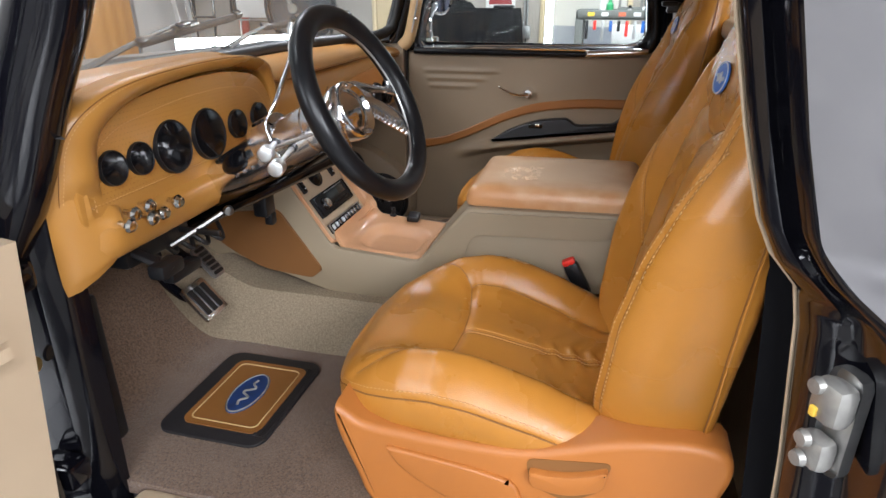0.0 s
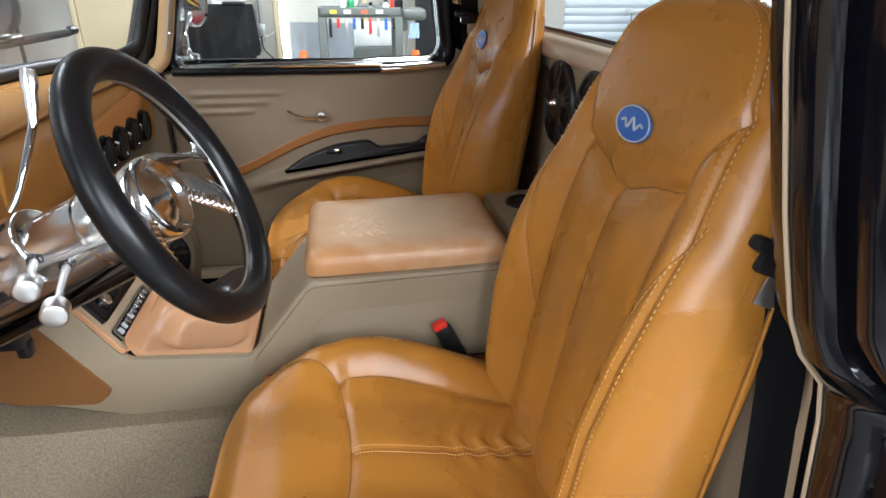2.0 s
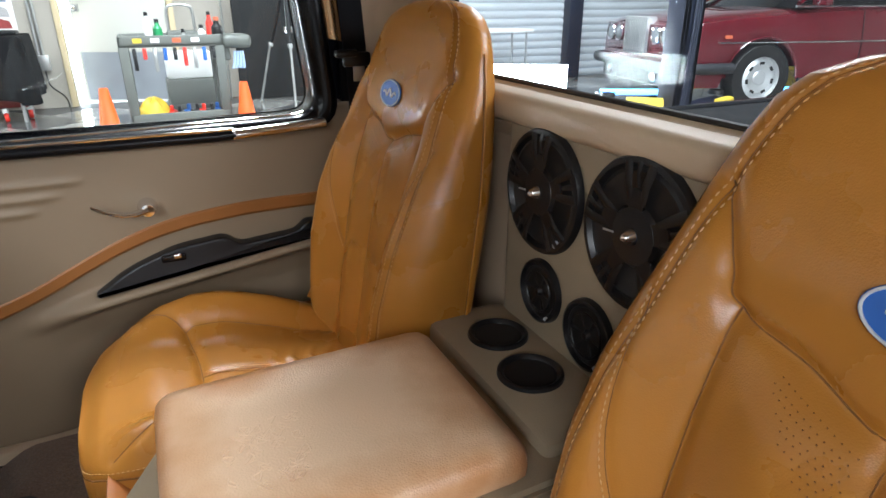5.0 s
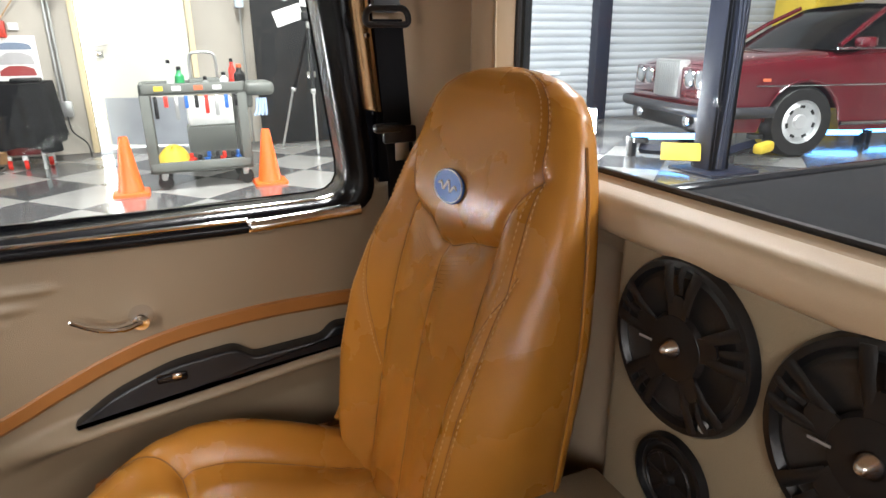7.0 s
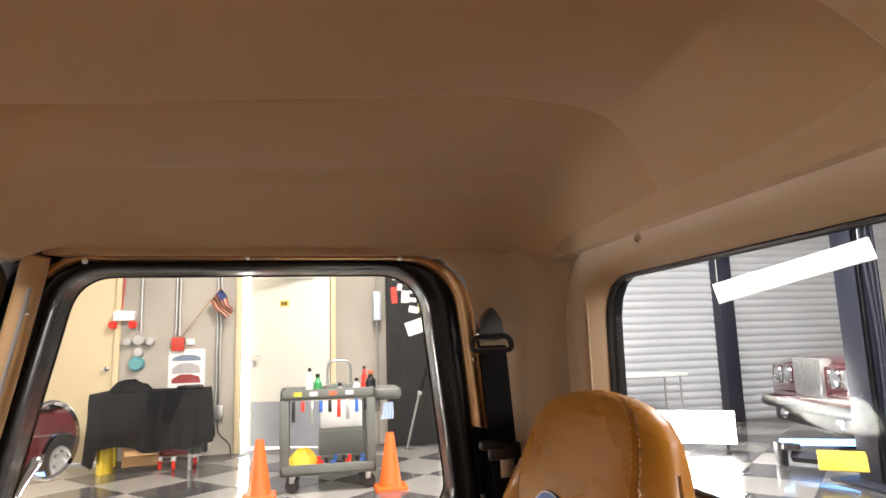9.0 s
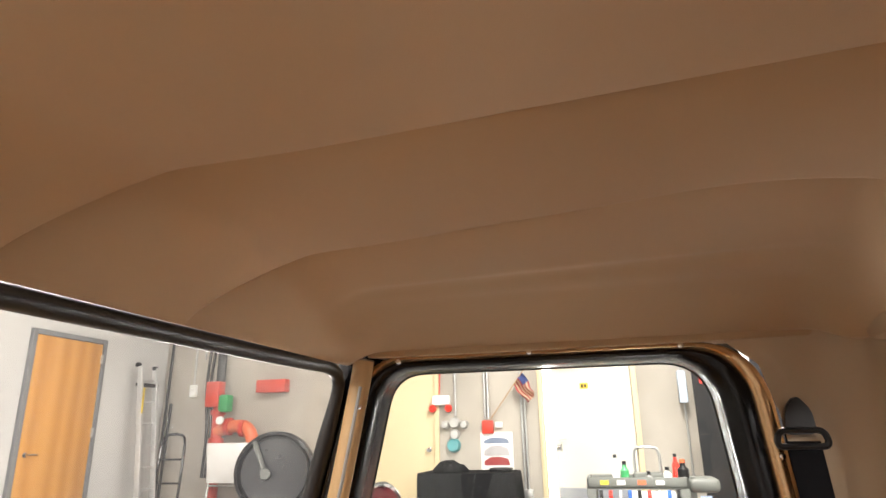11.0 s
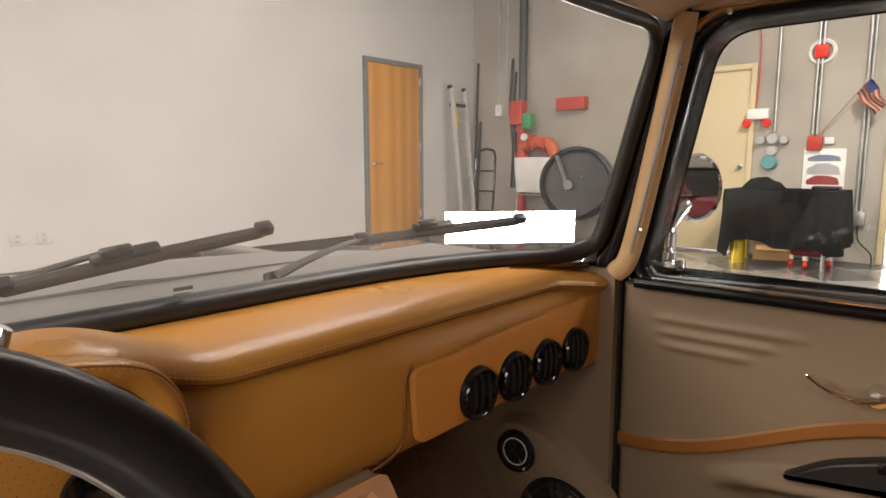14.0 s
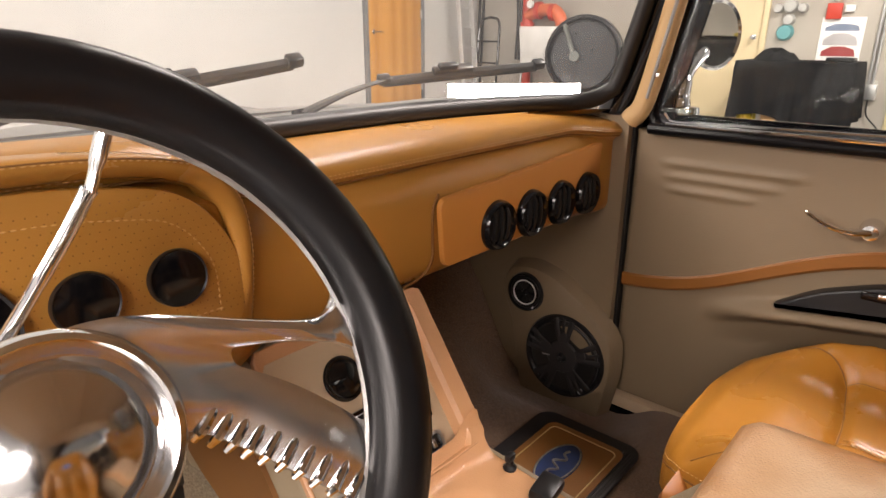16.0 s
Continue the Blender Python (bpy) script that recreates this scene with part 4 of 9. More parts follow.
part("pad_seam", tube([(x + 0.0005, y, z) for x, y, z in pad_edge], 0.0016, 6), SEAM, dash)


def stitches(path, step=0.0075, size=0.0045, r=0.0009, lift=(0, 0, 0)):
    """Short stitches along a path, as one mesh."""
    p = np.array(path, float)
    d = np.r_[0, np.cumsum(np.linalg.norm(np.diff(p, axis=0), axis=1))]
    verts, faces = [], []
    for s in np.arange(0, d[-1] - size, step):
        a, b = (np.array([np.interp(t, d, p[:, k]) for k in range(3)]) + lift for t in (s, s + size))
        ax = (b - a) / (np.linalg.norm(b - a) + 1e-9)
        u = np.cross(ax, (0.3, 0.5, 0.8))
        u /= np.linalg.norm(u)
        v = np.cross(ax, u)
        n0 = len(verts)
        for q, k in ((a, 0.5), ((a + b) / 2, 1.25), (b, 0.5)):
            verts += [tuple(q + r * k * (u * c + v * s2)) for c, s2 in ((1, 0), (0, 1), (-1, 0), (0, -1))]
        for ring in (0, 4):
            for k in range(4):
                faces.append((n0 + ring + k, n0 + ring + (k + 1) % 4, n0 + ring + 4 + (k + 1) % 4, n0 + ring + 4 + k))
    me = bpy.data.meshes.new("tmp")
    me.from_pydata(verts, [], faces)
    bm = bmesh.new()
    bm.from_mesh(me)
    bpy.data.meshes.remove(me)
    return bm


part("pad_stitching", stitches([dash_section(y)[7] for y in dys], lift=(0.001, 0, 0.001)), STITCH, dash)
part("pad_stitching", stitches([(lambda q: (q[0] * 0.5 + r[0] * 0.5, q[1], q[2] * 0.5 + r[2] * 0.5))(dash_section(y)[6]) for y in dys for r in (dash_section(y)[7],)], lift=(0.001, 0, 0.001)), STITCH, dash)
# padded brow that arches over the gauges, broad at the driver's door, and the leather end below it
BROW_OUT = np.array(smooth_path([(-0.452, -0.784, 0.735), (-0.446, -0.786, 0.792), (-0.426, -0.779, 0.848), (-0.406, -0.738, 0.891), (-0.398, -0.645, 0.916), (-0.396, -0.475, 0.925), (-0.400, -0.315, 0.921), (-0.412, -0.208, 0.900), (-0.425, -0.162, 0.862), (-0.432, -0.147, 0.810), (-0.440, -0.146, 0.745), (-0.446, -0.148, 0.690)], 8))
BROW_IN = np.array(smooth_path([(-0.424, -0.718, 0.735), (-0.424, -0.714, 0.786), (-0.426, -0.700, 0.836), (-0.427, -0.660, 0.865), (-0.427, -0.590, 0.884), (-0.427, -0.460, 0.897), (-0.427, -0.325, 0.897), (-0.427, -0.228, 0.882), (-0.428, -0.188, 0.850), (-0.430, -0.173, 0.806), (-0.432, -0.170, 0.745), (-0.434, -0.170, 0.690)], 8))


def brow_point(i, f, lift=0.0):
    o, n = BROW_OUT[i], BROW_IN[i]
    p = o + (n - o) * f
    w = float(np.linalg.norm(n - o))
    fade = smooth01(i / 8) * smooth01((len(BROW_OUT) - 1 - i) / 10)
    p[0] += (0.25 * w + 0.004) * math.sin(math.pi * min(1, max(0, f))) ** 0.7 * (0.15 + 0.85 * fade) + lift
    return p


rows = []
for i in range(len(BROW_OUT)):
    o, n = BROW_OUT[i], BROW_IN[i]
    away = (o - n) / np.linalg.norm(o - n)
    rows.append([tuple(o + np.array((-0.10, 0, 0)) - away * 0.020), tuple(o + np.array((-0.045, 0, 0)) - away * 0.003), tuple(o + np.array((-0.012, 0, 0)) + away * 0.001)] + [tuple(brow_point(i, f)) for f in np.linspace(0, 1, 15)] + [tuple(n + np.array((-0.018, 0, 0)) + away * 0.006), tuple(n + np.array((-0.030, 0, 0)))])
part("gauge_hood", grid(rows), DASH, dash, "padded tan leather brow over the gauges", angle=60)
part("hood_stitching", stitches([tuple(brow_point(i, 0.16, 0.001)) for i in range(len(BROW_OUT))], 0.007, 0.0042, 0.0007), STITCH, dash)
part("hood_seam", tube([tuple(brow_point(i, 0.10, 0.0002)) for i in range(len(BROW_OUT))], 0.0009, 6), SEAM, dash)
end = []
for y, x, zb in ((-0.800, -0.540, 0.600), (-0.794, -0.480, 0.597), (-0.786, -0.458, 0.597), (-0.770, -0.442, 0.604), (-0.745, -0.428, 0.618), (-0.722, -0.417, 0.634), (-0.706, -0.411, 0.648), (-0.690, -0.425, 0.660), (-0.680, -0.450, 0.668)):
    back = 0.05 * smooth01((y + 0.745) / 0.03)
    end.append([(x - 0.010 * (1 - smooth01(v / 0.12)) + 0.006 * math.sin(math.pi * v) - back * smooth01((v - 0.35) / 0.3), y, zb + (0.815 - zb) * v) for v in np.linspace(0, 1, 24)])
part("dash_end", grid(end), DASH, dash, "tan leather dash end beside the door", angle=60)
# leather panel that carries the gauges
gx = -0.434
gp = round_poly([(-0.762, 0.705), (-0.166, 0.705), (-0.166, 0.800), (-0.215, 0.872), (-0.34, 0.894), (-0.50, 0.893), (-0.68, 0.872), (-0.762, 0.815)], [0.02, 0.03, 0.035, 0.045, 0.05, 0.06, 0.05, 0.045], 5)
ip = part("instrument_panel", slab(gp, 0.008, Matrix.Translation((gx, 0, 0)) @ YZ, bevel=0.003), DASH, dash, "perforated tan leather gauge panel")
part("panel_stitching", stitches([(gx + 0.0088, *p) for p in offset_loop(gp, -0.030)] + [(gx + 0.0088, *offset_loop(gp, -0.030)[0])]), STITCH, ip)
perf = []
for i in range(66):
    for j in range(18):
        y, z = -0.72 + 0.0085 * i + 0.00425 * (j % 2), 0.732 + 0.0082 * j
        perf.append((y, z))
GAUGES = ((-0.686, 0.0285), (-0.622, 0.028), (-0.537, 0.048), (-0.428, 0.050), (-0.327, 0.030), (-0.240, 0.030))
for y, r in GAUGES:
    g = part("gauge", lathe([(0, 0.004), (r * 0.90, 0.004), (r * 0.93, 0.008), (r * 0.98, 0.009), (r, 0.006), (r * 1.01, 0)], 36, (1, 0, 0.10), (gx + 0.008, y, 0.784)), BLACK_PLASTIC, dash, "round gauge with a black bezel")
    part("lens", lathe([(0, 0.007 + r * 0.10), (r * 0.25, 0.007 + r * 0.095), (r * 0.5, 0.007 + r * 0.075), (r * 0.75, 0.007 + r * 0.045), (r * 0.93, 0.0075)], 36, (1, 0, 0.10), (gx + 0.008, y, 0.784)), GLOSS_BLACK, g, "dark glossy gauge lens")
holes = [box(0.0006, 0.0011, 0.0011, (gx + 0.0081, y, z)) for y, z in perf if all((y - a) ** 2 + (z - 0.784) ** 2 > (b + 0.004) ** 2 for a, b in GAUGES) and z < 0.872 - 0.9 * max(0, -0.68 - y) - 0.9 * max(0, y + 0.235)]
tagged(part("perforations", join(*holes), SEAM, ip, smooth=False), kind="stuff")
for x, y, z in ((-0.408, -0.712, 0.702), (-0.408, -0.660, 0.696), (-0.408, -0.632, 0.696), (-0.408, -0.592, 0.703), (-0.422, -0.682, 0.710), (-0.422, -0.646, 0.712)):
    part("pull_knob", lathe([(0.005, 0.0), (0.005, 0.010), (0.009, 0.012), (0.0125, 0.018), (0.0125, 0.021), (0.009, 0.027), (0.005, 0.028), (0, 0.028)], 10, (1, 0, -0.1), (x, y, z)), CLEAR, dash, "faceted clear dash knob", angle=5)
# vent panel
vp = round_poly([(0.200, 0.662), (0.725, 0.668), (0.722, 0.806), (0.190, 0.778)], [0.02, 0.02, 0.02, 0.02], 5)
part("vent_panel", slab(vp, 0.010, Matrix.Translation((-0.455, 0, 0)) @ pose(0, 0, 0, 0, 0, 0) @ YZ, bevel=0.004), DASH_PANEL, dash, "smooth orange-tan vent panel")
for y in (0.338, 0.442, 0.546, 0.650):
    v = part("air_vent", lathe([(0.030, 0.003), (0.036, 0.012), (0.041, 0.014), (0.044, 0.008), (0.045, 0)], 36, (1, 0, 0), (-0.4445, y, 0.706)), GLOSS_BLACK, dash, "round black air vent")
    part("vent_back", lathe([(0, 0.001), (0.036, 0.001)], 28, (1, 0, 0), (-0.4445, y, 0.706)), BLACK_RUBBER, v)
    for k in (-0.019, 0.0, 0.019):
        h = math.sqrt(0.034 ** 2 - k * k)
        part("fin", tube([(-0.4385, y + k, 0.706 - h), (-0.4345, y + k, 0.706 - h * 0.6), (-0.4335, y + k, 0.706), (-0.4345, y + k, 0.706 + h * 0.6), (-0.4385, y + k, 0.706 + h)], 0.0042, 10), RIM_BLACK, v)
part("panel_gap", tube(smooth_path([(-0.4545, 0.196, 0.786), (-0.4565, 0.185, 0.762), (-0.4565, 0.184, 0.715), (-0.4545, 0.180, 0.682), (-0.456, 0.160, 0.660), (-0.459, 0.120, 0.650)]), 0.0022, 6), SEAM, dash)
# under the dash
part("under_dash_box", box2((-0.62, -0.66, 0.585), (-0.46, -0.48, 0.64), 0.012), BLACK_PLASTIC, dash)
part("hood_release", join(tube([(-0.44, -0.66, 0.625), (-0.40, -0.66, 0.612), (-0.37, -0.655, 0.60)], 0.012, 8, flat=0.6), box(0.035, 0.06, 0.028, (-0.385, -0.655, 0.602), 0.008)), BLACK_PLASTIC, dash, "black release handle under the dash")
part("parking_brake_handle", join(box(0.03, 0.085, 0.024, (-0.40, -0.60, 0.572), 0.008), tube([(-0.42, -0.60, 0.575), (-0.52, -0.60, 0.59)], 0.006, 8)), BLACK_PLASTIC, dash, "black parking brake handle")
part("wiring", join(*[tube(smooth_path([(-0.5 - 0.02 * k, -0.60 + 0.05 * k, 0.63), (-0.48, -0.56 + 0.05 * k, 0.57 - 0.01 * k), (-0.55, -0.50 + 0.05 * k, 0.60)]), 0.005, 6) for k in range(5)]), BLACK_RUBBER, dash)
part("fuse_box", box2((-0.62, -0.742, 0.26), (-0.50, -0.70, 0.56), 0.008), BLACK_PLASTIC, dash)

# ---- steering wheel and column ----
CA, CB = 0.468, -0.07
WC = Vector((-0.110, -0.442, 0.8455))
WN = Vector((math.cos(CA) * math.cos(CB), math.cos(CA) * math.sin(CB), math.sin(CA)))
WU = Vector((0, 0, 1)).cross(WN).normalized()
WV = WN.cross(WU)
WM = Matrix(((WU.x, WV.x, WN.x, WC.x), (WU.y, WV.y, WN.y, WC.y), (WU.z, WV.z, WN.z, WC.z), (0, 0, 0, 1)))
RIM = 0.161
HUB_METAL = mat("polished_hub_metal", (0.82, 0.82, 0.83), 0.14, 1.0, vary=0.03)
sw = thing("steering_wheel", "black leather steering wheel with polished aluminium spokes", "steering wheel", at=tuple(WC))
part("rim", put(tube([(RIM * math.cos(t), RIM * math.sin(t), 0.028) for t in np.linspace(0, 2 * math.pi, 72, endpoint=False)], [0.0180 + 0.0012 * abs(math.cos(2 * t)) for t in np.linspace(0, 2 * math.pi, 72, endpoint=False)], 16, closed=True), WM), RIM_BLACK, sw, "black leather rim")
part("rim_insert", put(tube([((RIM - 0.0165) * math.cos(t), (RIM - 0.0165) * math.sin(t), 0.024) for t in np.linspace(0, 2 * math.pi, 72, endpoint=False)], 0.0032, 8, closed=True), WM), BRUSHED, sw, "polished inner band")
part("hub", put(lathe([(0.040, -0.045), (0.047, -0.034), (0.0525, -0.012), (0.0535, 0.000), (0.0530, 0.005), (0.0505, 0.0095), (0.0475, 0.0105), (0.0450, 0.0085), (0.0425, 0.0035), (0.0400, 0.0015), (0.0365, 0.0030), (0.034, 0.0055), (0.031, 0.0065), (0.024, 0.0110), (0.015, 0.0150), (0.007, 0.0170), (0, 0.0173)], 64, (0, 0, 1)), WM), HUB_METAL, sw, "polished chrome hub with a domed cap")
SM = WM
for s in (-1, 1):
    out = resample(round_poly([(0.000, 0.050), (0.030, 0.0515), (0.060, 0.043), (0.088, 0.031), (0.116, 0.020), (0.132, 0.016), (0.143, 0.026), (0.148, 0.046), (0.156, 0.030), (0.157, -0.030), (0.142, -0.075), (0.131, -0.092), (0.121, -0.086), (0.100, -0.064), (0.080, -0.039), (0.060, -0.018), (0.046, -0.012), (0.020, 0.0)], [0.004, 0.014, 0.014, 0.014, 0.010, 0.008, 0.010, 0.003, 0.006, 0.03, 0.02, 0.004, 0.006, 0.014, 0.014, 0.008, 0.008, 0.006], 6), 140)
    hole_s = resample(round_poly([(0.0815, 0.0180), (0.110, 0.0115), (0.138, 0.000), (0.1475, -0.011), (0.1425, -0.046), (0.134, -0.045), (0.123, -0.030), (0.103, -0.008), (0.082, 0.0085)], [0.004, 0.012, 0.010, 0.006, 0.006, 0.005, 0.014, 0.014, 0.004], 6), 140)
    k0 = int(np.argmin(np.hypot(*(hole_s - out[0]).T)))
    hole_s = np.roll(hole_s, -k0, 0)

    def spoke_z(x, y):
        r = math.hypot(x, y)
        return 0.002 + 0.022 * smooth01((r - 0.050) / 0.10) + 0.004 * math.exp(-((y + 0.6 * x - 0.075) / 0.012) ** 2)

    loops = [(out, -0.008), (out, -0.002), (between(out, hole_s, 0.10), 0.0), (between(out, hole_s, 0.5), 0.0015), (between(out, hole_s, 0.88), 0.0), (hole_s, -0.002), (hole_s, -0.008)]
    spoke = part("spoke", put(grid([[(s * x, y, spoke_z(x, y) + dz) for x, y in L] for L, dz in loops], closed_u=True, closed_v=True), SM), ALU, sw, "broad polished aluminium spoke with a cutout")
    for k in range(11):
        f = k / 10
        x, y = 0.058 + 0.062 * f, -0.016 - 0.068 * f + 0.004 * math.sin(math.pi * f)
        part("notch", put(put(tube([(-0.004, -0.0035, -0.004), (-0.001, -0.001, 0.001), (0.006, 0.005, 0.0018), (0.0125, 0.0105, -0.0003)], [0.0022, 0.0029, 0.0026, 0.0009], 8), Matrix.Diagonal((s, 1, 1, 1))), SM @ Matrix.Translation((s * x, y, spoke_z(x, y)))), CHROME, spoke)
    part("side_band", put(tube([((RIM - 0.010) * math.cos(t), (RIM - 0.010) * math.sin(t), 0.029) for t in ([radians(a) for a in np.linspace(14, -38, 12)] if s > 0 else [radians(a) for a in np.linspace(166, 218, 12)])], 0.0075, 8), SM), ALU, sw)

col = thing("steering_column", "polished steering column with levers and ignition", "steering column", at=tuple(WC - WN * 0.3))
COLUMN_ALU = mat("polished_column_metal", (0.86, 0.86, 0.87), 0.20, 1.0, vary=0.03)
LINK_STEEL = mat("dull_linkage_steel", (0.16, 0.155, 0.15), 0.32, 1.0, vary=0.2)
SATIN = mat("satin_steel", (0.74, 0.74, 0.73), 0.34, 1.0, vary=0.05)
DARK_CHROME = mat("dark_chrome", (0.10, 0.095, 0.095), 0.10, 1.0)
part("column_head", put(lathe([(0.030, -0.030), (0.044, -0.038), (0.049, -0.050), (0.049, -0.078), (0.0465, -0.080), (0.0465, -0.084), (0.049, -0.086), (0.049, -0.150), (0.0460, -0.152), (0.0460, -0.20)], 64, (0, 0, 1)), WM), COLUMN_ALU, col, "polished column head with a groove")
part("column_sleeve", put(lathe([(0.046, -0.20), (0.045, -0.235), (0.041, -0.30), (0.036, -0.34), (0.030, -0.36), (0.030, -0.70)], 40, (0, 0, 1)), WM), COLUMN_ALU, col, "polished column sleeve")
part("column_tube", put(tube([(0.0, -0.047, -0.065), (0.0, -0.048, -0.20), (0.0, -0.046, -0.40), (0.0, -0.044, -0.66)], 0.025, 20), WM), DARK_CHROME, col, "dark polished lower tube")
part("shift_housing", put(put(slab(round_poly([(-0.046, -0.02), (0.046, -0.02), (0.046, 0.040), (0.020, 0.064), (-0.020, 0.064), (-0.046, 0.040)], [0.006, 0.006, 0.02, 0.02, 0.02, 0.02], 6), 0.052, bevel=0.005, seg=3), Matrix.Translation((0, 0, -0.205))), WM), COLUMN_ALU, col, "chrome shift housing")
part("housing_slot", put(box(0.014, 0.010, 0.03, (-0.022, 0.056, -0.178), 0.003), WM), DARK_CHROME, col)
sl = part("shift_lever", tube(smooth_path([(-0.292, -0.418, 0.828), (-0.284, -0.407, 0.846), (-0.274, -0.378, 0.890), (-0.268, -0.358, 0.922)]), [0.0048] * 12 + [0.0054] * 12 + [0.0060], 16), CHROME, col, "chrome shift lever", angle=60)
part("lever_paddle", tube(smooth_path([(-0.268, -0.358, 0.920), (-0.268, -0.350, 0.940), (-0.269, -0.340, 0.964), (-0.270, -0.333, 0.981), (-0.270, -0.331, 0.985)], 4), [0.0062] * 4 + [0.0082] * 4 + [0.0104] * 4 + [0.0095] * 4 + [0.005], 16, flat=0.6), ALU, sl, angle=60)
for p, q in (((-0.040, 0.012, -0.150), (-0.117, -0.002, -0.124)), ((-0.040, -0.010, -0.122), (-0.149, -0.032, -0.094))):
    lv = part("stalk", put(tube([p, q], [0.0052, 0.0042], 14), WM), SATIN, col, "chrome stalk with a cylindrical knob")
    d = (Vector(q) - Vector(p)).normalized()
    part("stalk_knob", put(lathe([(0, -0.013), (0.0100, -0.013), (0.0125, -0.0115), (0.0135, -0.009), (0.0135, 0.0105), (0.0125, 0.012), (0.011, 0.0128), (0, 0.0130)], 28, d, q), WM), SATIN, lv)
    part("stalk_collar", put(lathe([(0.0, 0.016), (0.0075, 0.015), (0.0085, 0.010), (0.0085, -0.004), (0, -0.004)], 20, d, p), WM), DARK_CHROME, lv)
part("signal_rod", put(tube([(-0.0530, 0.004, -0.158), (-0.0535, -0.008, -0.052)], 0.0032, 12), WM), SATIN, col, "thin chrome rod along the column")
part("ignition_cup", put(put(lathe([(0, 0.006), (0.012, 0.0055), (0.019, 0.004), (0.022, 0.0)], 28, (0, 0, 1)), WM @ Matrix.Translation((-0.040, 0.014, -0.255)) @ Vector((-1, 0.35, 0)).to_track_quat("Z", "Y").to_matrix().to_4x4() @ Matrix.Diagonal((1.0, 1.7, 1, 1))), Matrix()), GLOSS_BLACK, col, "dark oval column inlay")

for k in range(3):
    part("column_screw", put(lathe([(0, 0.004), (0.004, 0.003), (0.005, 0)], 10, (-1, -0.2, 0), (-0.044, -0.010, -0.225 - 0.022 * k)), WM), ALU, col)
part("column_linkage", join(tube([(-0.385, -0.475, 0.640), (-0.46, -0.545, 0.590)], 0.006, 8), box(0.10, 0.008, 0.012, (-0.42, -0.512, 0.612), 0.003, rot=None), lathe([(0, 0.012), (0.009, 0.010), (0.010, 0)], 10, (0.6, -0.6, 0), (-0.375, -0.470, 0.645))), LINK_STEEL, col, "steel bracket under the column")
part("column_module", join(box(0.036, 0.04, 0.055, (-0.40, -0.30, 0.60), 0.006), box(0.02, 0.024, 0.03, (-0.39, -0.295, 0.565), 0.005)), BLACK_PLASTIC, col)

# ---- pedals ----
for nm, c, w, h, lab in (("brake_pedal", (-0.575, -0.335, 0.350), 0.086, 0.098, "brushed metal brake pedal with black rubber slots"), ("gas_pedal", (-0.590, -0.280, 0.425), 0.046, 0.090, "slotted dark metal gas pedal")):
    pd = thing(nm, lab, "pedal", at=c)
    M = Matrix.Translation(c) @ pose(0, 0, 0, 0, 48, 0) @ pose(0, 0, 0, 0, 0, 90)
    part("pad", put(slab(rounded(w, h, 0.010), 0.008, bevel=0.002), M), BRUSHED if nm == "gas_pedal" else ALU, pd)
    n = 3 if nm == "brake_pedal" else 6
    for k in range(n):
        across = (w * 0.20, h * 0.74, (w * 0.27 * (k - 1), 0, 0.0075)) if n == 3 else (w * 0.72, h * 0.10, (0, h * 0.152 * (k - 2.5), 0.0075))
        part("slot", put(slab(rounded(across[0], across[1], 0.003, 3), 0.003), M @ Matrix.Translation(across[2])), BLACK_RUBBER, pd)
    part("arm", tube(smooth_path([(c[0] - 0.01, c[1], c[2] - 0.005), (c[0] - 0.06, c[1] - 0.008, c[2] + 0.015), (c[0] - 0.105, c[1] - 0.015, c[2] + 0.08), (c[0] - 0.10, c[1] - 0.02, c[2] + 0.22)]), 0.012, 10), BLACK_PAINT, pd, "black pedal arm")

# ---- centre console ----
cons = thing("center_console", "greige vinyl center console with tan tray and radio stack", "console", at=(0, 0, 0.3))
Y0, Y1 = -0.165, 0.124
side = [(-0.98, 0.30), (-0.98, 0.66), (-0.60, 0.665), (-0.440, 0.648), (-0.302, 0.446), (-0.085, 0.431), (-0.068, 0.4512), (0.036, 0.580), (0.600, 0.598), (0.600, 0.26), (-0.05, 0.285), (-0.30, 0.315), (-0.60, 0.40)]


P0 = round_poly(side, 0.012, 3)
PL = round_poly([(x, z - 0.05) if i in (4, 5) else (x, z) for i, (x, z) in enumerate(side)], 0.012, 3)   # sunk below the tray
rows = [[(x, y, z) for x, z in L] for y, L in ((Y0, offset_loop(P0, -0.008)), (Y0 + 0.003, offset_loop(P0, -0.002)), (Y0 + 0.010, P0), (Y0 + 0.0150, P0), (Y0 + 0.0158, PL), (Y1 - 0.0128, PL), (Y1 - 0.0120, P0), (Y1 - 0.010, P0), (Y1 - 0.003, offset_loop(P0, -0.002)), (Y1, offset_loop(P0, -0.008)))]
part("console_body", grid(rows, closed_v=True, caps=True), GREIGE, cons, "greige vinyl console body")
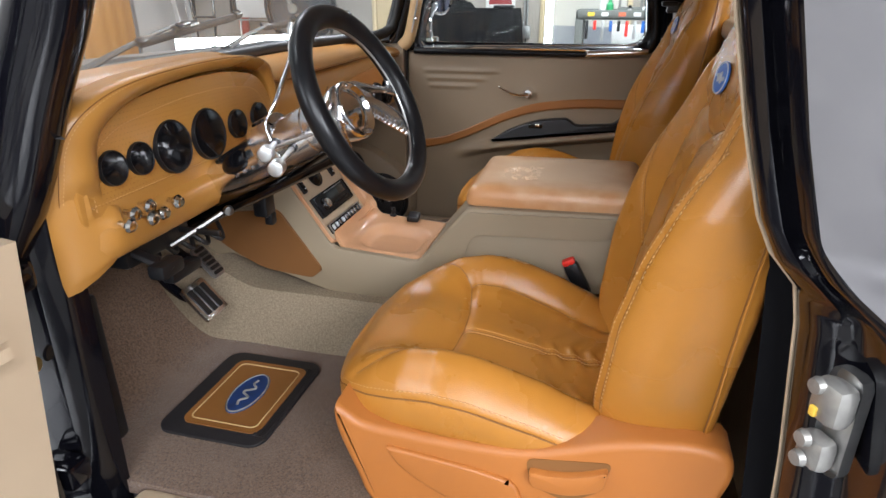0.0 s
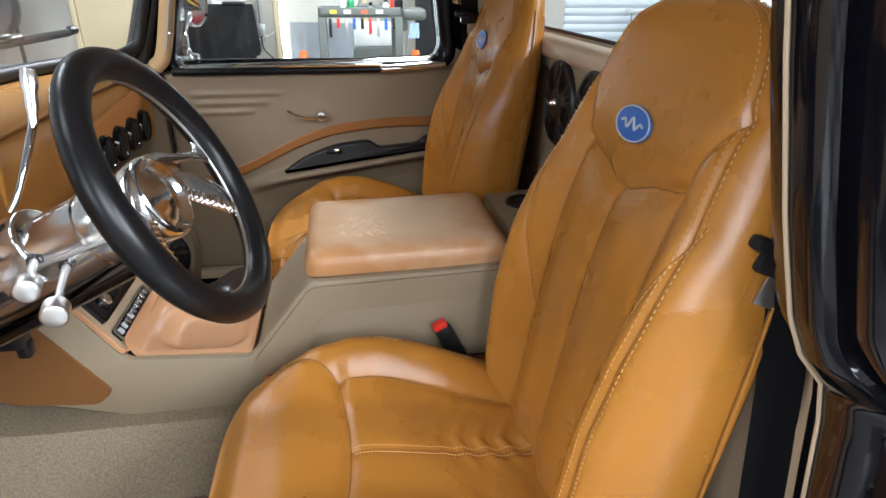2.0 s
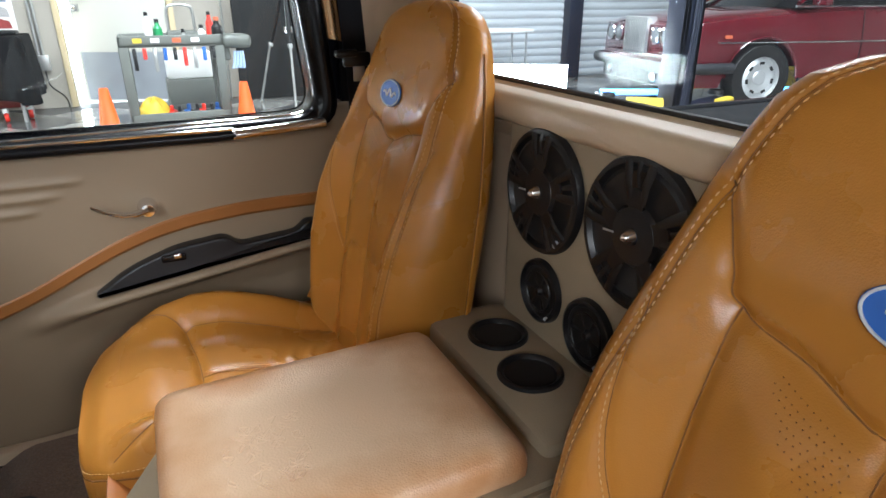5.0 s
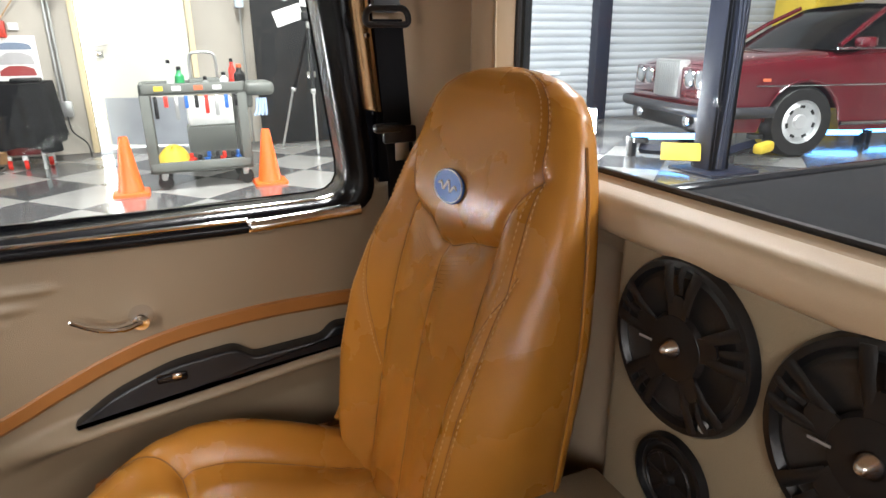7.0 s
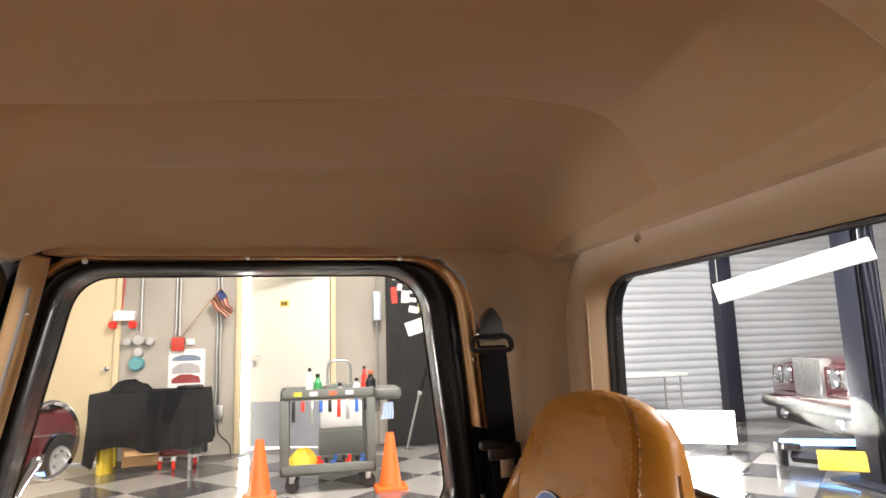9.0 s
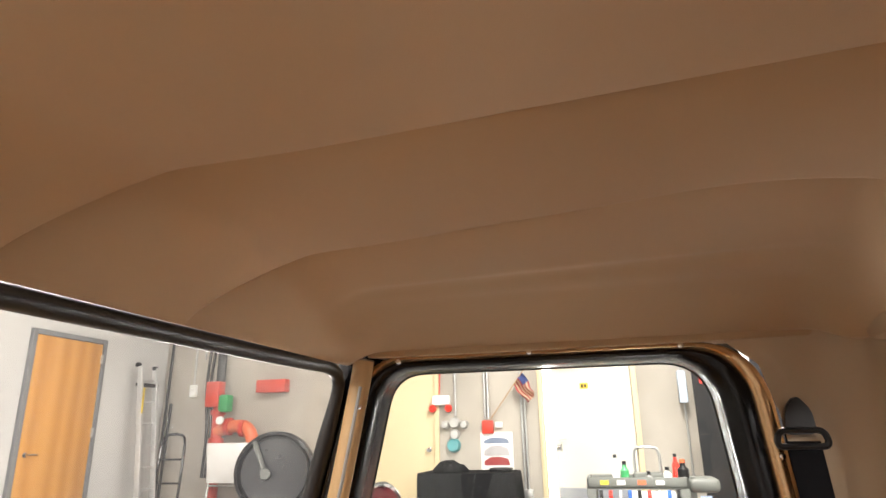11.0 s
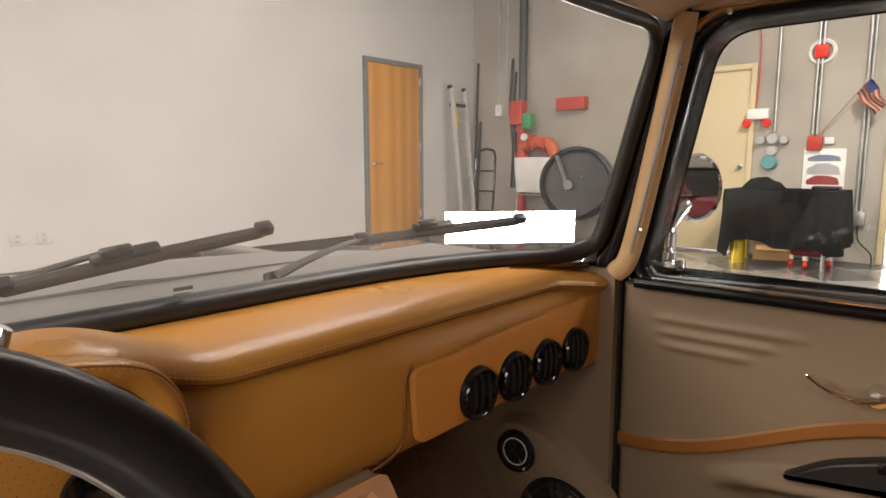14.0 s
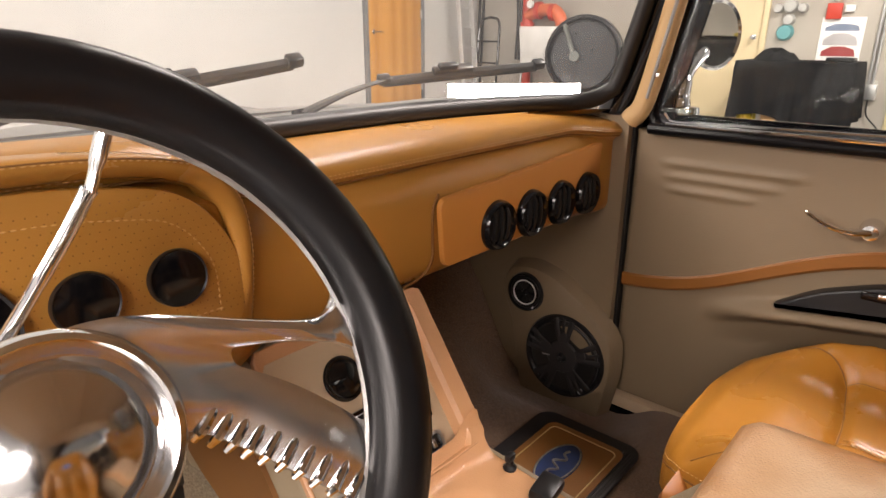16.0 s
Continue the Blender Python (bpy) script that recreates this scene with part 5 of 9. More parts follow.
# pressed panel on the side below the armrest
for yy, s in ((Y0, -1), (Y1, 1)):
    pan = round_poly([(-0.078, 0.300), (-0.078, 0.424), (0.040, 0.572), (0.440, 0.586), (0.440, 0.563), (0.385, 0.560), (0.345, 0.530), (0.052, 0.520), (-0.020, 0.300)], [0.004, 0.012, 0.012, 0.004, 0.004, 0.02, 0.02, 0.03, 0.01], 5)
    part("side_frame", slab(pan, 0.0070, Matrix.Translation((0, yy + (-0.0005 if s > 0 else -0.0065), 0)) @ XZ, bevel=0.0025), GREIGE, cons, "raised band round the side panel")
    tri = round_poly([(-0.70, 0.50), (-0.445, 0.540), (-0.335, 0.385), (-0.365, 0.360), (-0.50, 0.372), (-0.60, 0.42)], [0.02, 0.02, 0.012, 0.012, 0.03, 0.03], 5)
    part("kick_cover", slab(tri, 0.007, Matrix.Translation((0, yy + (0.0005 if s > 0 else -0.0075), 0)) @ XZ, bevel=0.0), BROWN_PANEL, cons, "brown leather side cover")
# sloped radio face, framed by a raised tan border
fa, fb = Vector((-0.436, 0, 0.648)), Vector((-0.306, 0, 0.458))
fl = (fb - fa).length
FD = (fb - fa).normalized()
FN = Vector((-FD.z, 0, FD.x)).normalized()
if FN.x < 0:
    FN = -FN
YC = -0.015
FM = Matrix(((0, FD.x, FN.x, fa.x), (1, FD.y, FN.y, YC), (0, FD.z, FN.z, fa.z), (0, 0, 0, 1)))   # local x to the passenger, y down the slope, z out


def on_face(bm):
    return put(bm, FM)


o_out = resample(rounded(0.2760, fl + 0.014, 0.012, 6, -0.0103, fl / 2 - 0.003), 72)
o_in = resample(rounded(0.230, fl - 0.012, 0.010, 6, -0.0270, fl / 2 + 0.004), 72)


def border_h(x, y):
    # low lip on the driver's side, a tall wall on the passenger's side
    return 0.0065 + 0.018 * smooth01((x + 0.10) / 0.20) 


part("face_border", on_face(grid([[(x, y, border_h(x, y) * k + (0.0005 if k < 0.01 else 0)) for x, y in L] for k, L in ((-0.5, o_out), (0.75, o_out), (1.0, offset_loop(o_out, -0.0022)), (1.0, between(o_out, o_in, 0.75)), (0.8, between(o_out, o_in, 0.92)), (0.3, o_in), (-0.3, offset_loop(o_in, -0.001)))], closed_v=True)), TRAY, cons, "raised tan border round the radio face")
part("face_plate", on_face(slab(rounded(0.234, fl + 0.004, 0.01, 4, -0.0270, fl / 2 - 0.004), 0.004)), CREAM, cons, "cream face plate")
rv = part("round_vent", on_face(put(lathe([(0, 0.012), (0.012, 0.0115), (0.021, 0.008), (0.024, 0.0065), (0.0265, 0.0075), (0.0285, 0.0065), (0.0295, 0.002)], 36, (0, 0, 1)), Matrix.Translation((-0.043, 0.066, 0.003)))), GLOSS_BLACK, cons, "black ball vent")
part("vent_bezel", on_face(tube([(-0.043 + 0.0292 * math.cos(t), 0.066 + 0.0292 * math.sin(t), 0.006) for t in np.linspace(0, 2 * math.pi, 40, endpoint=False)], 0.0011, 6, closed=True)), DARK_CHROME, rv, "thin dark chrome bezel")
for x in (-0.121, 0.044):
    rk = part("rocker_switch", on_face(box(0.019, 0.046, 0.008, (x, 0.070, 0.005), 0.002)), BLACK_PLASTIC, cons, "black rocker switch")
    part("rocker", on_face(put(box(0.013, 0.019, 0.005, (0, 0, 0), 0.0015), Matrix.Translation((x, 0.0605, 0.0095)) @ pose(0, 0, 0, 6, 0, 0))), GLOSS_BLACK, rk)
    part("rocker", on_face(put(box(0.013, 0.019, 0.005, (0, 0, 0), 0.0015), Matrix.Translation((x, 0.0800, 0.0095)) @ pose(0, 0, 0, -6, 0, 0))), GLOSS_BLACK, rk)
    for yy in (0.062, 0.082):
        part("rocker_mark", on_face(box(0.005, 0.003, 0.001, (x, yy, 0.0122))), SILVER, rk, smooth=False)
radio = part("radio", on_face(box(0.187, 0.058, 0.012, (-0.034, 0.140, 0.006), 0.003)), BLACK_PLASTIC, cons, "black car radio with a volume knob")
part("radio_trim", on_face(ring_plate(resample(rounded(0.187, 0.058, 0.004, 4, -0.034, 0.140), 60), resample(rounded(0.178, 0.050, 0.004, 4, -0.034, 0.140), 60), 0.003, Matrix.Translation((0, 0, 0.011)))), GLOSS_BLACK, radio, "glossy black trim ring")
part("radio_screen", on_face(box(0.098, 0.022, 0.003, (-0.010, 0.131, 0.0125), 0.001)), mat("radio_display", (0.035, 0.040, 0.042), 0.12), radio, "grey display")
part("volume_ring", on_face(lathe([(0.0, 0.0175), (0.016, 0.017), (0.018, 0.012)], 28, (0, 0, 1), (-0.086, 0.142, 0.0))), GLOSS_BLACK, radio)
part("radio_knob", on_face(lathe([(0.0, 0.026), (0.0095, 0.0255), (0.0120, 0.0235), (0.0130, 0.016)], 28, (0, 0, 1), (-0.086, 0.142, 0.0))), ALU, radio, "bright volume knob")
for k in range(6):
    part("radio_button", on_face(box(0.0145, 0.007, 0.003, (-0.051 + 0.0165 * k, 0.154, 0.0128), 0.001)), GLOSS_BLACK, radio)
part("faceplate_line", on_face(box(0.110, 0.0012, 0.001, (-0.010, 0.1165, 0.0125))), SILVER, radio, smooth=False)
hv = part("climate_control", on_face(box(0.190, 0.026, 0.007, (-0.034, 0.201, 0.006), 0.002)), GLOSS_BLACK, cons, "slim climate control strip")
part("strip_frame", on_face(ring_plate(resample(rounded(0.192, 0.028, 0.004, 4, -0.034, 0.201), 60), resample(rounded(0.184, 0.021, 0.003, 4, -0.034, 0.201), 60), 0.002, Matrix.Translation((0, 0, 0.0095)))), BRUSHED, hv, "thin metal frame")
for k in range(9):
    wide = k in (0, 1, 3)
    part("strip_button", on_face(box(0.0085 if wide else 0.0075, 0.013, 0.006, (-0.114 + 0.0195 * k, 0.2005, 0.011), 0.0015)), SILVER if wide else ALU, hv)
# tan tray with a dished bottom
tray = []
for i in range(41):
    u = i / 40
    x = -0.304 + 0.222 * u
    row = []
    for j in range(41):
        v = j / 40
        y = Y0 + 0.017 + (Y1 - Y0 - 0.031) * v
        d = math.hypot(abs((u - 0.56) / 0.41) ** 1.6, abs((v - 0.40) / 0.36) ** 1.6)
        z = 0.4500 - 0.0145 * u - 0.022 * smooth01((1.02 - d) / 0.55) + 0.034 * max(0.0, 1 - u / 0.13) ** 2 + 0.026 * max(0.0, 1 - u / 0.18) ** 1.5 * smooth01((v - 0.78) / 0.16)
        z -= 0.003 * (smooth01((0.02 - v) / 0.02) + smooth01((v - 0.98) / 0.02) + smooth01((u - 0.985) / 0.015))
        row.append((x, y, z))
    tray.append(row)
part("tray", shell(tray, (0, 0, -0.012)), TRAY, cons, "tan vinyl dished tray")
part("cubby_lid", put(box(0.034, 0.05, 0.018, (0, 0, 0), 0.006), Matrix.Translation((-0.172, 0.094, 0.450)) @ pose(0, 0, 0, 0, 4, 8)), BLACK_PLASTIC, cons, "small black socket lid")
part("toggle_switch", join(lathe([(0.010, 0), (0.010, 0.008), (0.006, 0.012), (0.005, 0.02), (0, 0.022)], 16, (0, 0, 1), (-0.236, 0.100, 0.440)), box(0.010, 0.016, 0.012, (-0.236, 0.100, 0.464), 0.003)), BLACK_PLASTIC, cons, "black toggle switch")
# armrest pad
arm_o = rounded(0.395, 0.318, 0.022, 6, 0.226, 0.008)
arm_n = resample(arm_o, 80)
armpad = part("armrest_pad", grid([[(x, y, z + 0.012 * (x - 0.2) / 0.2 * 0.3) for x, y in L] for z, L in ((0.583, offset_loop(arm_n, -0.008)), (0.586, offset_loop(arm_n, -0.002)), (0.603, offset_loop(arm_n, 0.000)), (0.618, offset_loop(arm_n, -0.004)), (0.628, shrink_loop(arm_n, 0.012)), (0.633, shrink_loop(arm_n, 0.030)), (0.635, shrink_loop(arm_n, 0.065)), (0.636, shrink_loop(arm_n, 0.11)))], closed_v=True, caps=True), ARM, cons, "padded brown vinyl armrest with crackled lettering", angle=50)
# crackled marks pressed into the pad
rng = random.Random(5)
marks = []
for k in range(44):
    x, y = 0.10 + 0.085 * rng.random(), -0.085 + 0.11 * rng.random()
    p = [(x + 0.006 * math.sin(j * 2.1 + k) + 0.004 * rng.random(), y + 0.008 * math.cos(j * 1.7 + k * 2), 0.6356 + 0.018 * (x - 0.2)) for j in range(6)]
    marks.append(tube(smooth_path(p, 4), 0.0011, 5))
tagged(part("crackle", join(*marks), ARM, armpad), kind="stuff")
# rear deck with two cup holders
deck = sub("rear_deck", cons)
cups = ((0.528, 0.118), (0.515, 0.004))
part("deck_block", box2((0.448, -0.135, 0.52), (0.592, 0.225, 0.612), 0.010), GREIGE, deck)
for x, y in cups:
    c = part("cup_holder", lathe([(0, 0.0005), (0.037, 0.0006), (0.039, 0.004), (0.043, 0.007), (0.047, 0.005), (0.048, 0)], 36, (0, 0, 1), (x, y, 0.6125)), BLACK_PLASTIC, deck, "black round cup holder")
    part("cup_well", lathe([(0, 0.0014), (0.034, 0.0016)], 28, (0, 0, 1), (x, y, 0.6125)), BLACK_RUBBER, c)

# ---- speakers behind the console ----
spk_box = thing("speaker_box", "greige vinyl box with four round speakers", "speaker", at=(0.6, 0, 0.6))
part("enclosure", put(box2((0, -0.24, 0.56), (0.10, 0.212, 0.940), 0.016, 3), Matrix.Translation((0.588, 0, 0))), GREIGE, spk_box)


BRIGHT_PLUG = mat("bronze_plug", (0.62, 0.58, 0.54), 0.25, 1.0)


def speaker(parent, at, axis, r, big=True, plug=True):
    ax = Vector(axis).normalized()
    q = Matrix.Translation(at) @ ax.to_track_quat("Z", "Y").to_matrix().to_4x4()
    blade = BLACK_PLASTIC if plug else MAT_BLACK
    s = part("speaker_ring" if not big else "speaker", put(lathe([(r * 0.84, 0.002), (r * 0.90, 0.010), (r * 0.97, 0.009), (r, 0.004), (r * 1.01, 0)], 44, (0, 0, 1)), q), BLACK_PLASTIC, parent, "round black speaker")
    part("cone", put(lathe([(0, 0.0035 if big else 0.003), (r * 0.3, 0.0015), (r * 0.72, 0.0022), (r * 0.80, 0.006), (r * 0.87, 0.003)], 36, (0, 0, 1)), q), BLACK_RUBBER, s)
    if big:
        for k in range(5):
            a = 72 * k + 20
            for da, r0, r1, w0, w1 in ((-13, 0.42, 0.93, 0.05, 0.075), (0, 0.62, 0.93, 0.03, 0.05), (13, 0.42, 0.93, 0.05, 0.075)):
                part("grille_blade", put(tube([(r * r0, 0, 0.010), (r * (r0 + r1) / 2, 0, 0.0125), (r * r1, 0, 0.009)], [r * w0, r * (w0 + w1) / 2, r * w1], 8, flat=0.30), q @ pose(0, 0, 0, 0, 0, a + da)), blade, s)
            web = [[(r * rr * math.cos(t), r * rr * math.sin(t), 0.010 + 0.002 * math.sin(math.pi * (rr - 0.2) / 0.6)) for t in np.linspace(radians(a - 20 * f), radians(a + 20 * f), 6)] for rr, f in ((0.26, 1.2), (0.40, 0.95), (0.52, 0.7), (0.60, 0.25))]
            part("grille_web", put(shell(web, (0, 0, -0.003)), q), blade, s)
        part("phase_plug", put(lathe([(0, 0.030 if plug else 0.014), (r * 0.06, 0.024), (r * 0.13, 0.008), (r * 0.14, 0.004)], 24, (0, 0, 1)), q), BRIGHT_PLUG if plug else BLACK_PLASTIC, s, "bright pointed plug" if plug else "")
        part("hub_plate", put(lathe([(r * 0.12, 0.014), (r * 0.36, 0.012), (r * 0.40, 0.007)], 24, (0, 0, 1)), q), blade, s)
        part("badge", put(box(r * 0.20, r * 0.025, 0.001, (-r * 0.40, 0, 0.0145)), q @ pose(0, 0, 0, 0, 0, 6)), mat("badge_grey", (0.3, 0.3, 0.3), 0.5) if "badge_grey" not in bpy.data.materials else bpy.data.materials["badge_grey"], s, smooth=False)
    else:
        part("tweeter_ring", put(tube([(r * 0.62 * math.cos(t), r * 0.62 * math.sin(t), 0.008) for t in np.linspace(0, 2 * math.pi, 36, endpoint=False)], r * 0.04, 6, closed=True), q), SILVER if r < 0.05 else BLACK_PLASTIC, s)
        for k in range(6):
            part("grille_blade", put(tube([(r * 0.2, 0, 0.006), (r * 0.58, 0, 0.007)], [r * 0.03, r * 0.09], 6, flat=0.4), q @ pose(0, 0, 0, 0, 0, 60 * k)), BLACK_PLASTIC, s)
        part("dome", put(lathe([(0, 0.012), (r * 0.10, 0.010), (r * 0.16, 0.004)], 16, (0, 0, 1)), q), BLACK_PLASTIC, s)
    part("maker_dot", put(lathe([(0, 0.011), (r * 0.06, 0.010), (r * 0.065, 0.006)], 12, (0, 0, 1), (r * 0.52, -r * 0.70, 0)), q), SILVER, s)
    return s


for y, z, r, b in ((0.098, 0.846, 0.092, True), (-0.100, 0.846, 0.096, True), (0.088, 0.692, 0.050, False), (-0.030, 0.676, 0.052, False)):
    speaker(spk_box, (0.585, y, z), (-1, 0, 0.02), r, b)
kp = thing("kick_panel_pod", "moulded greige kick panel pod with two speakers", "speaker", at=(-0.5, 0.74, 0.25))
pod = resample(round_poly([(-0.615, 0.128), (-0.50, 0.112), (-0.400, 0.128), (-0.374, 0.270), (-0.380, 0.350), (-0.440, 0.414), (-0.530, 0.470), (-0.600, 0.486), (-0.665, 0.472), (-0.688, 0.410), (-0.656, 0.345), (-0.640, 0.250)], [0.03, 0.03, 0.03, 0.03, 0.025, 0.025, 0.025, 0.022, 0.022, 0.022, 0.025, 0.03], 6), 110)


def swell(loop, k):
    mid = np.mean(loop, axis=0)
    return mid + (np.asarray(loop) - mid) * k


part("pod_body", grid([[(p[0], y, p[1]) for p in L] for y, L in ((0.750, swell(pod, 1.07)), (0.743, swell(pod, 1.055)), (0.730, swell(pod, 1.035)), (0.714, swell(pod, 1.015)), (0.706, swell(pod, 0.99)), (0.704, swell(pod, 0.965)))], closed_v=True, caps=True), SHADED_GREIGE, kp, "moulded greige pod")
speaker(kp, (-0.494, 0.703, 0.280), (0.03, -1, 0.05), 0.106, True, False)
speaker(kp, (-0.612, 0.703, 0.417), (0.06, -1, 0.05), 0.0495, False)

# ---- floor mats ----
MAT_BLUE = mat("worn_dark_blue", (0.012, 0.036, 0.13), 0.6, vary=0.3, scale=40)
MAT_PALE = mat("worn_grey_print", (0.22, 0.215, 0.20), 0.7, vary=0.4, scale=60)
for s, x0, x1, y0, y1 in ((-1, -0.515, -0.272, -0.632, -0.328), (1, -0.460, -0.222, 0.262, 0.572)):
    fm = thing("floor_mat", "black rubber floor mat with brown inlay and blue oval badge", "floor mat", group="floor mats", at=((x0 + x1) / 2, (y0 + y1) / 2, 0.205))
    M = Matrix.Translation(((x0 + x1) / 2, (y0 + y1) / 2, 0.2065))
    w, h = x1 - x0, y1 - y0
    part("mat_body", put(slab(rounded(w, h, 0.035, 6), 0.006, bevel=0.002), M), MAT_BLACK, fm)
    part("inlay", put(slab(rounded(w * 0.74, h * 0.78, 0.022, 5, 0.008, 0), 0.003), M @ Matrix.Translation((0, 0, 0.0055))), MAT_BROWN, fm, "brown leather inlay")
    part("inlay_border", put(tube([(x, y, 0.0088) for x, y in rounded(w * 0.63, h * 0.68, 0.014, 5, 0.008, 0)], 0.0016, 6, closed=True), M), GOLD_LINE, fm)
    for k in range(5):
        part("rib", put(box(0.0025, h * 0.8, 0.003, (w * 0.42 + 0.006 * (k - 2), 0, 0.0065)), M), MAT_BLACK, fm, smooth=False)
    script_emblem(fm, M @ Matrix.Translation((0.008, 0, 0.0085)) @ pose(0, 0, 0, 0, 0, 90), 0.145, 0.072, MAT_BLUE, MAT_PALE)

# ---- seats ----
ZB = [0.38, 0.44, 0.508, 0.58, 0.65, 0.72, 0.78, 0.82, 0.86, 0.90, 0.95, 1.00, 1.03, 1.05, 1.065, 1.074, 1.079]
XB = [0.385, 0.392, 0.403, 0.415, 0.428, 0.442, 0.458, 0.471, 0.487, 0.499, 0.512, 0.523, 0.533, 0.543, 0.555, 0.567, 0.580]
SB = [0.500, 0.503, 0.507, 0.510, 0.515, 0.521, 0.529, 0.535, 0.541, 0.547, 0.554, 0.560, 0.565, 0.569, 0.574, 0.579, 0.584]
RB = [0.530, 0.536, 0.545, 0.555, 0.566, 0.578, 0.588, 0.594, 0.600, 0.605, 0.610, 0.612, 0.611, 0.608, 0.602, 0.594, 0.588]
WB = [0.205, 0.233, 0.246, 0.254, 0.259, 0.263, 0.261, 0.255, 0.247, 0.238, 0.225, 0.208, 0.192, 0.170, 0.133, 0.084, 0.020]
V_LINE = [(-0.188, 0.962), (-0.166, 0.935), (-0.149, 0.902), (-0.138, 0.872), (-0.07, 0.857), (0.0, 0.836), (0.07, 0.857), (0.138, 0.872), (0.149, 0.902), (0.166, 0.935), (0.188, 0.962)]
RAIL_L = [(-0.138, 0.872), (-0.138, 0.78), (-0.135, 0.66), (-0.130, 0.54), (-0.124, 0.43)]
BOLSTER_L = [(-0.214, 0.860), (-0.203, 0.810), (-0.190, 0.745), (-0.172, 0.685), (-0.150, 0.625), (-0.132, 0.580)]
RAIL_R, BOLSTER_R = ([(-y, z) for y, z in L] for L in (RAIL_L, BOLSTER_L))
MIDDLE = [(0.0, 0.836), (0.0, 0.43)]
EDGE = 0.83            # where the front panel is sewn to the side panel, as a share of the half width


def even(line, n=8):
    return np.array(smooth_path(line, n) if len(line) > 2 else [np.array(line[0]) + (np.array(line[1]) - np.array(line[0])) * k / 20 for k in range(21)])


def wobble(a, b, seed):
    """Smooth uneven values for whole arrays."""
    r = random.Random(seed)
    out = np.zeros(np.shape(a))
    for k in range(7):
        f, g, p = r.uniform(-1, 1), r.uniform(-1, 1), r.uniform(0, 6.28)
        out = out + np.sin(a * f * 60 + b * g * 60 + p + 1.5 * np.sin(a * g * 23 + b * f * 31 + p))
    return out / 7


def step01(x):
    x = np.clip(x, 0, 1)
    return x * x * (3 - 2 * x)


SEAMS = [even(L) for L in (V_LINE, RAIL_L, RAIL_R, MIDDLE, BOLSTER_L, BOLSTER_R)]


def back_front(y, z):
    """x of the backrest's front at width y and height z; takes numbers or arrays."""
    y, z = np.asarray(y, float), np.asarray(z, float)
    xf, xs_, hw = (np.interp(z, ZB, A) for A in (XB, SB, WB))
    s = np.clip(np.abs(y) / hw, 0, 1)
    x = xf + (xs_ - xf) * (1 - np.sqrt(np.maximum(0, 1 - s ** 6)))
    amp = np.interp(z, [0.38, 0.46, 0.60, 0.70, 0.78, 0.86, 0.93, 1.0], [0.046, 0.060, 0.066, 0.058, 0.044, 0.026, 0.010, 0.0])
    x = x - amp * np.exp(-(np.maximum(0, 0.80 - s) / 0.17) ** 2) * np.exp(-(np.maximum(0, s - 0.80) / 0.40) ** 2)
    x = x - 0.015 * np.exp(-((z - 0.925) / 0.062) ** 2) * (1 - s ** 3)                      # padded head panel
    for c in (-0.067, 0.067):                                                               # padded strips
        x = x - 0.010 * np.exp(-((y - c) / 0.040) ** 2) * step01((0.846 - z) / 0.05)
    for line, a, w in zip(SEAMS, (0.0095, 0.0080, 0.0080, 0.0065, 0.0034, 0.0034), (0.0105, 0.0110, 0.0110, 0.0090, 0.0065, 0.0065)):
        d = poly_dist(y, z, line)
        x = x + a * np.exp(-(d / w) ** 1.5) + 0.0010 * np.exp(-((d - 0.012) / 0.010) ** 2) * wobble(y * 1.6, z * 1.6, 4)
    x = x + 0.0042 * np.exp(-((s - EDGE) * hw / 0.0055) ** 2)
    return x + 0.0014 * wobble(y * 0.45, z * 0.45, 9)


def on_back(y, z, lift=0.001):
    return (float(back_front(y, z)) - lift, float(y), float(z))


# cushion: half width at each x, then the height of centre and bolster
CX = [-0.104, -0.101, -0.094, -0.078, -0.052, -0.015, 0.04, 0.12, 0.22, 0.32, 0.42]
CW = [0.095, 0.130, 0.160, 0.188, 0.212, 0.234, 0.252, 0.262, 0.262, 0.256, 0.245]
CLINES = [even(L, 10) for L in ([(0.082, -0.150), (0.094, -0.075), (0.098, 0.0), (0.094, 0.075), (0.082, 0.150)],
          [(0.082, -0.150), (0.16, -0.152), (0.28, -0.140), (0.42, -0.118)], [(0.082, 0.150), (0.16, 0.152), (0.28, 0.140), (0.42, 0.118)],
          [(0.098, 0.0), (0.42, 0.0)], [(0.082, -0.150), (0.050, -0.170), (0.010, -0.186), (-0.045, -0.196)], [(0.082, 0.150), (0.050, 0.170), (0.010, 0.186), (-0.045, 0.196)])]


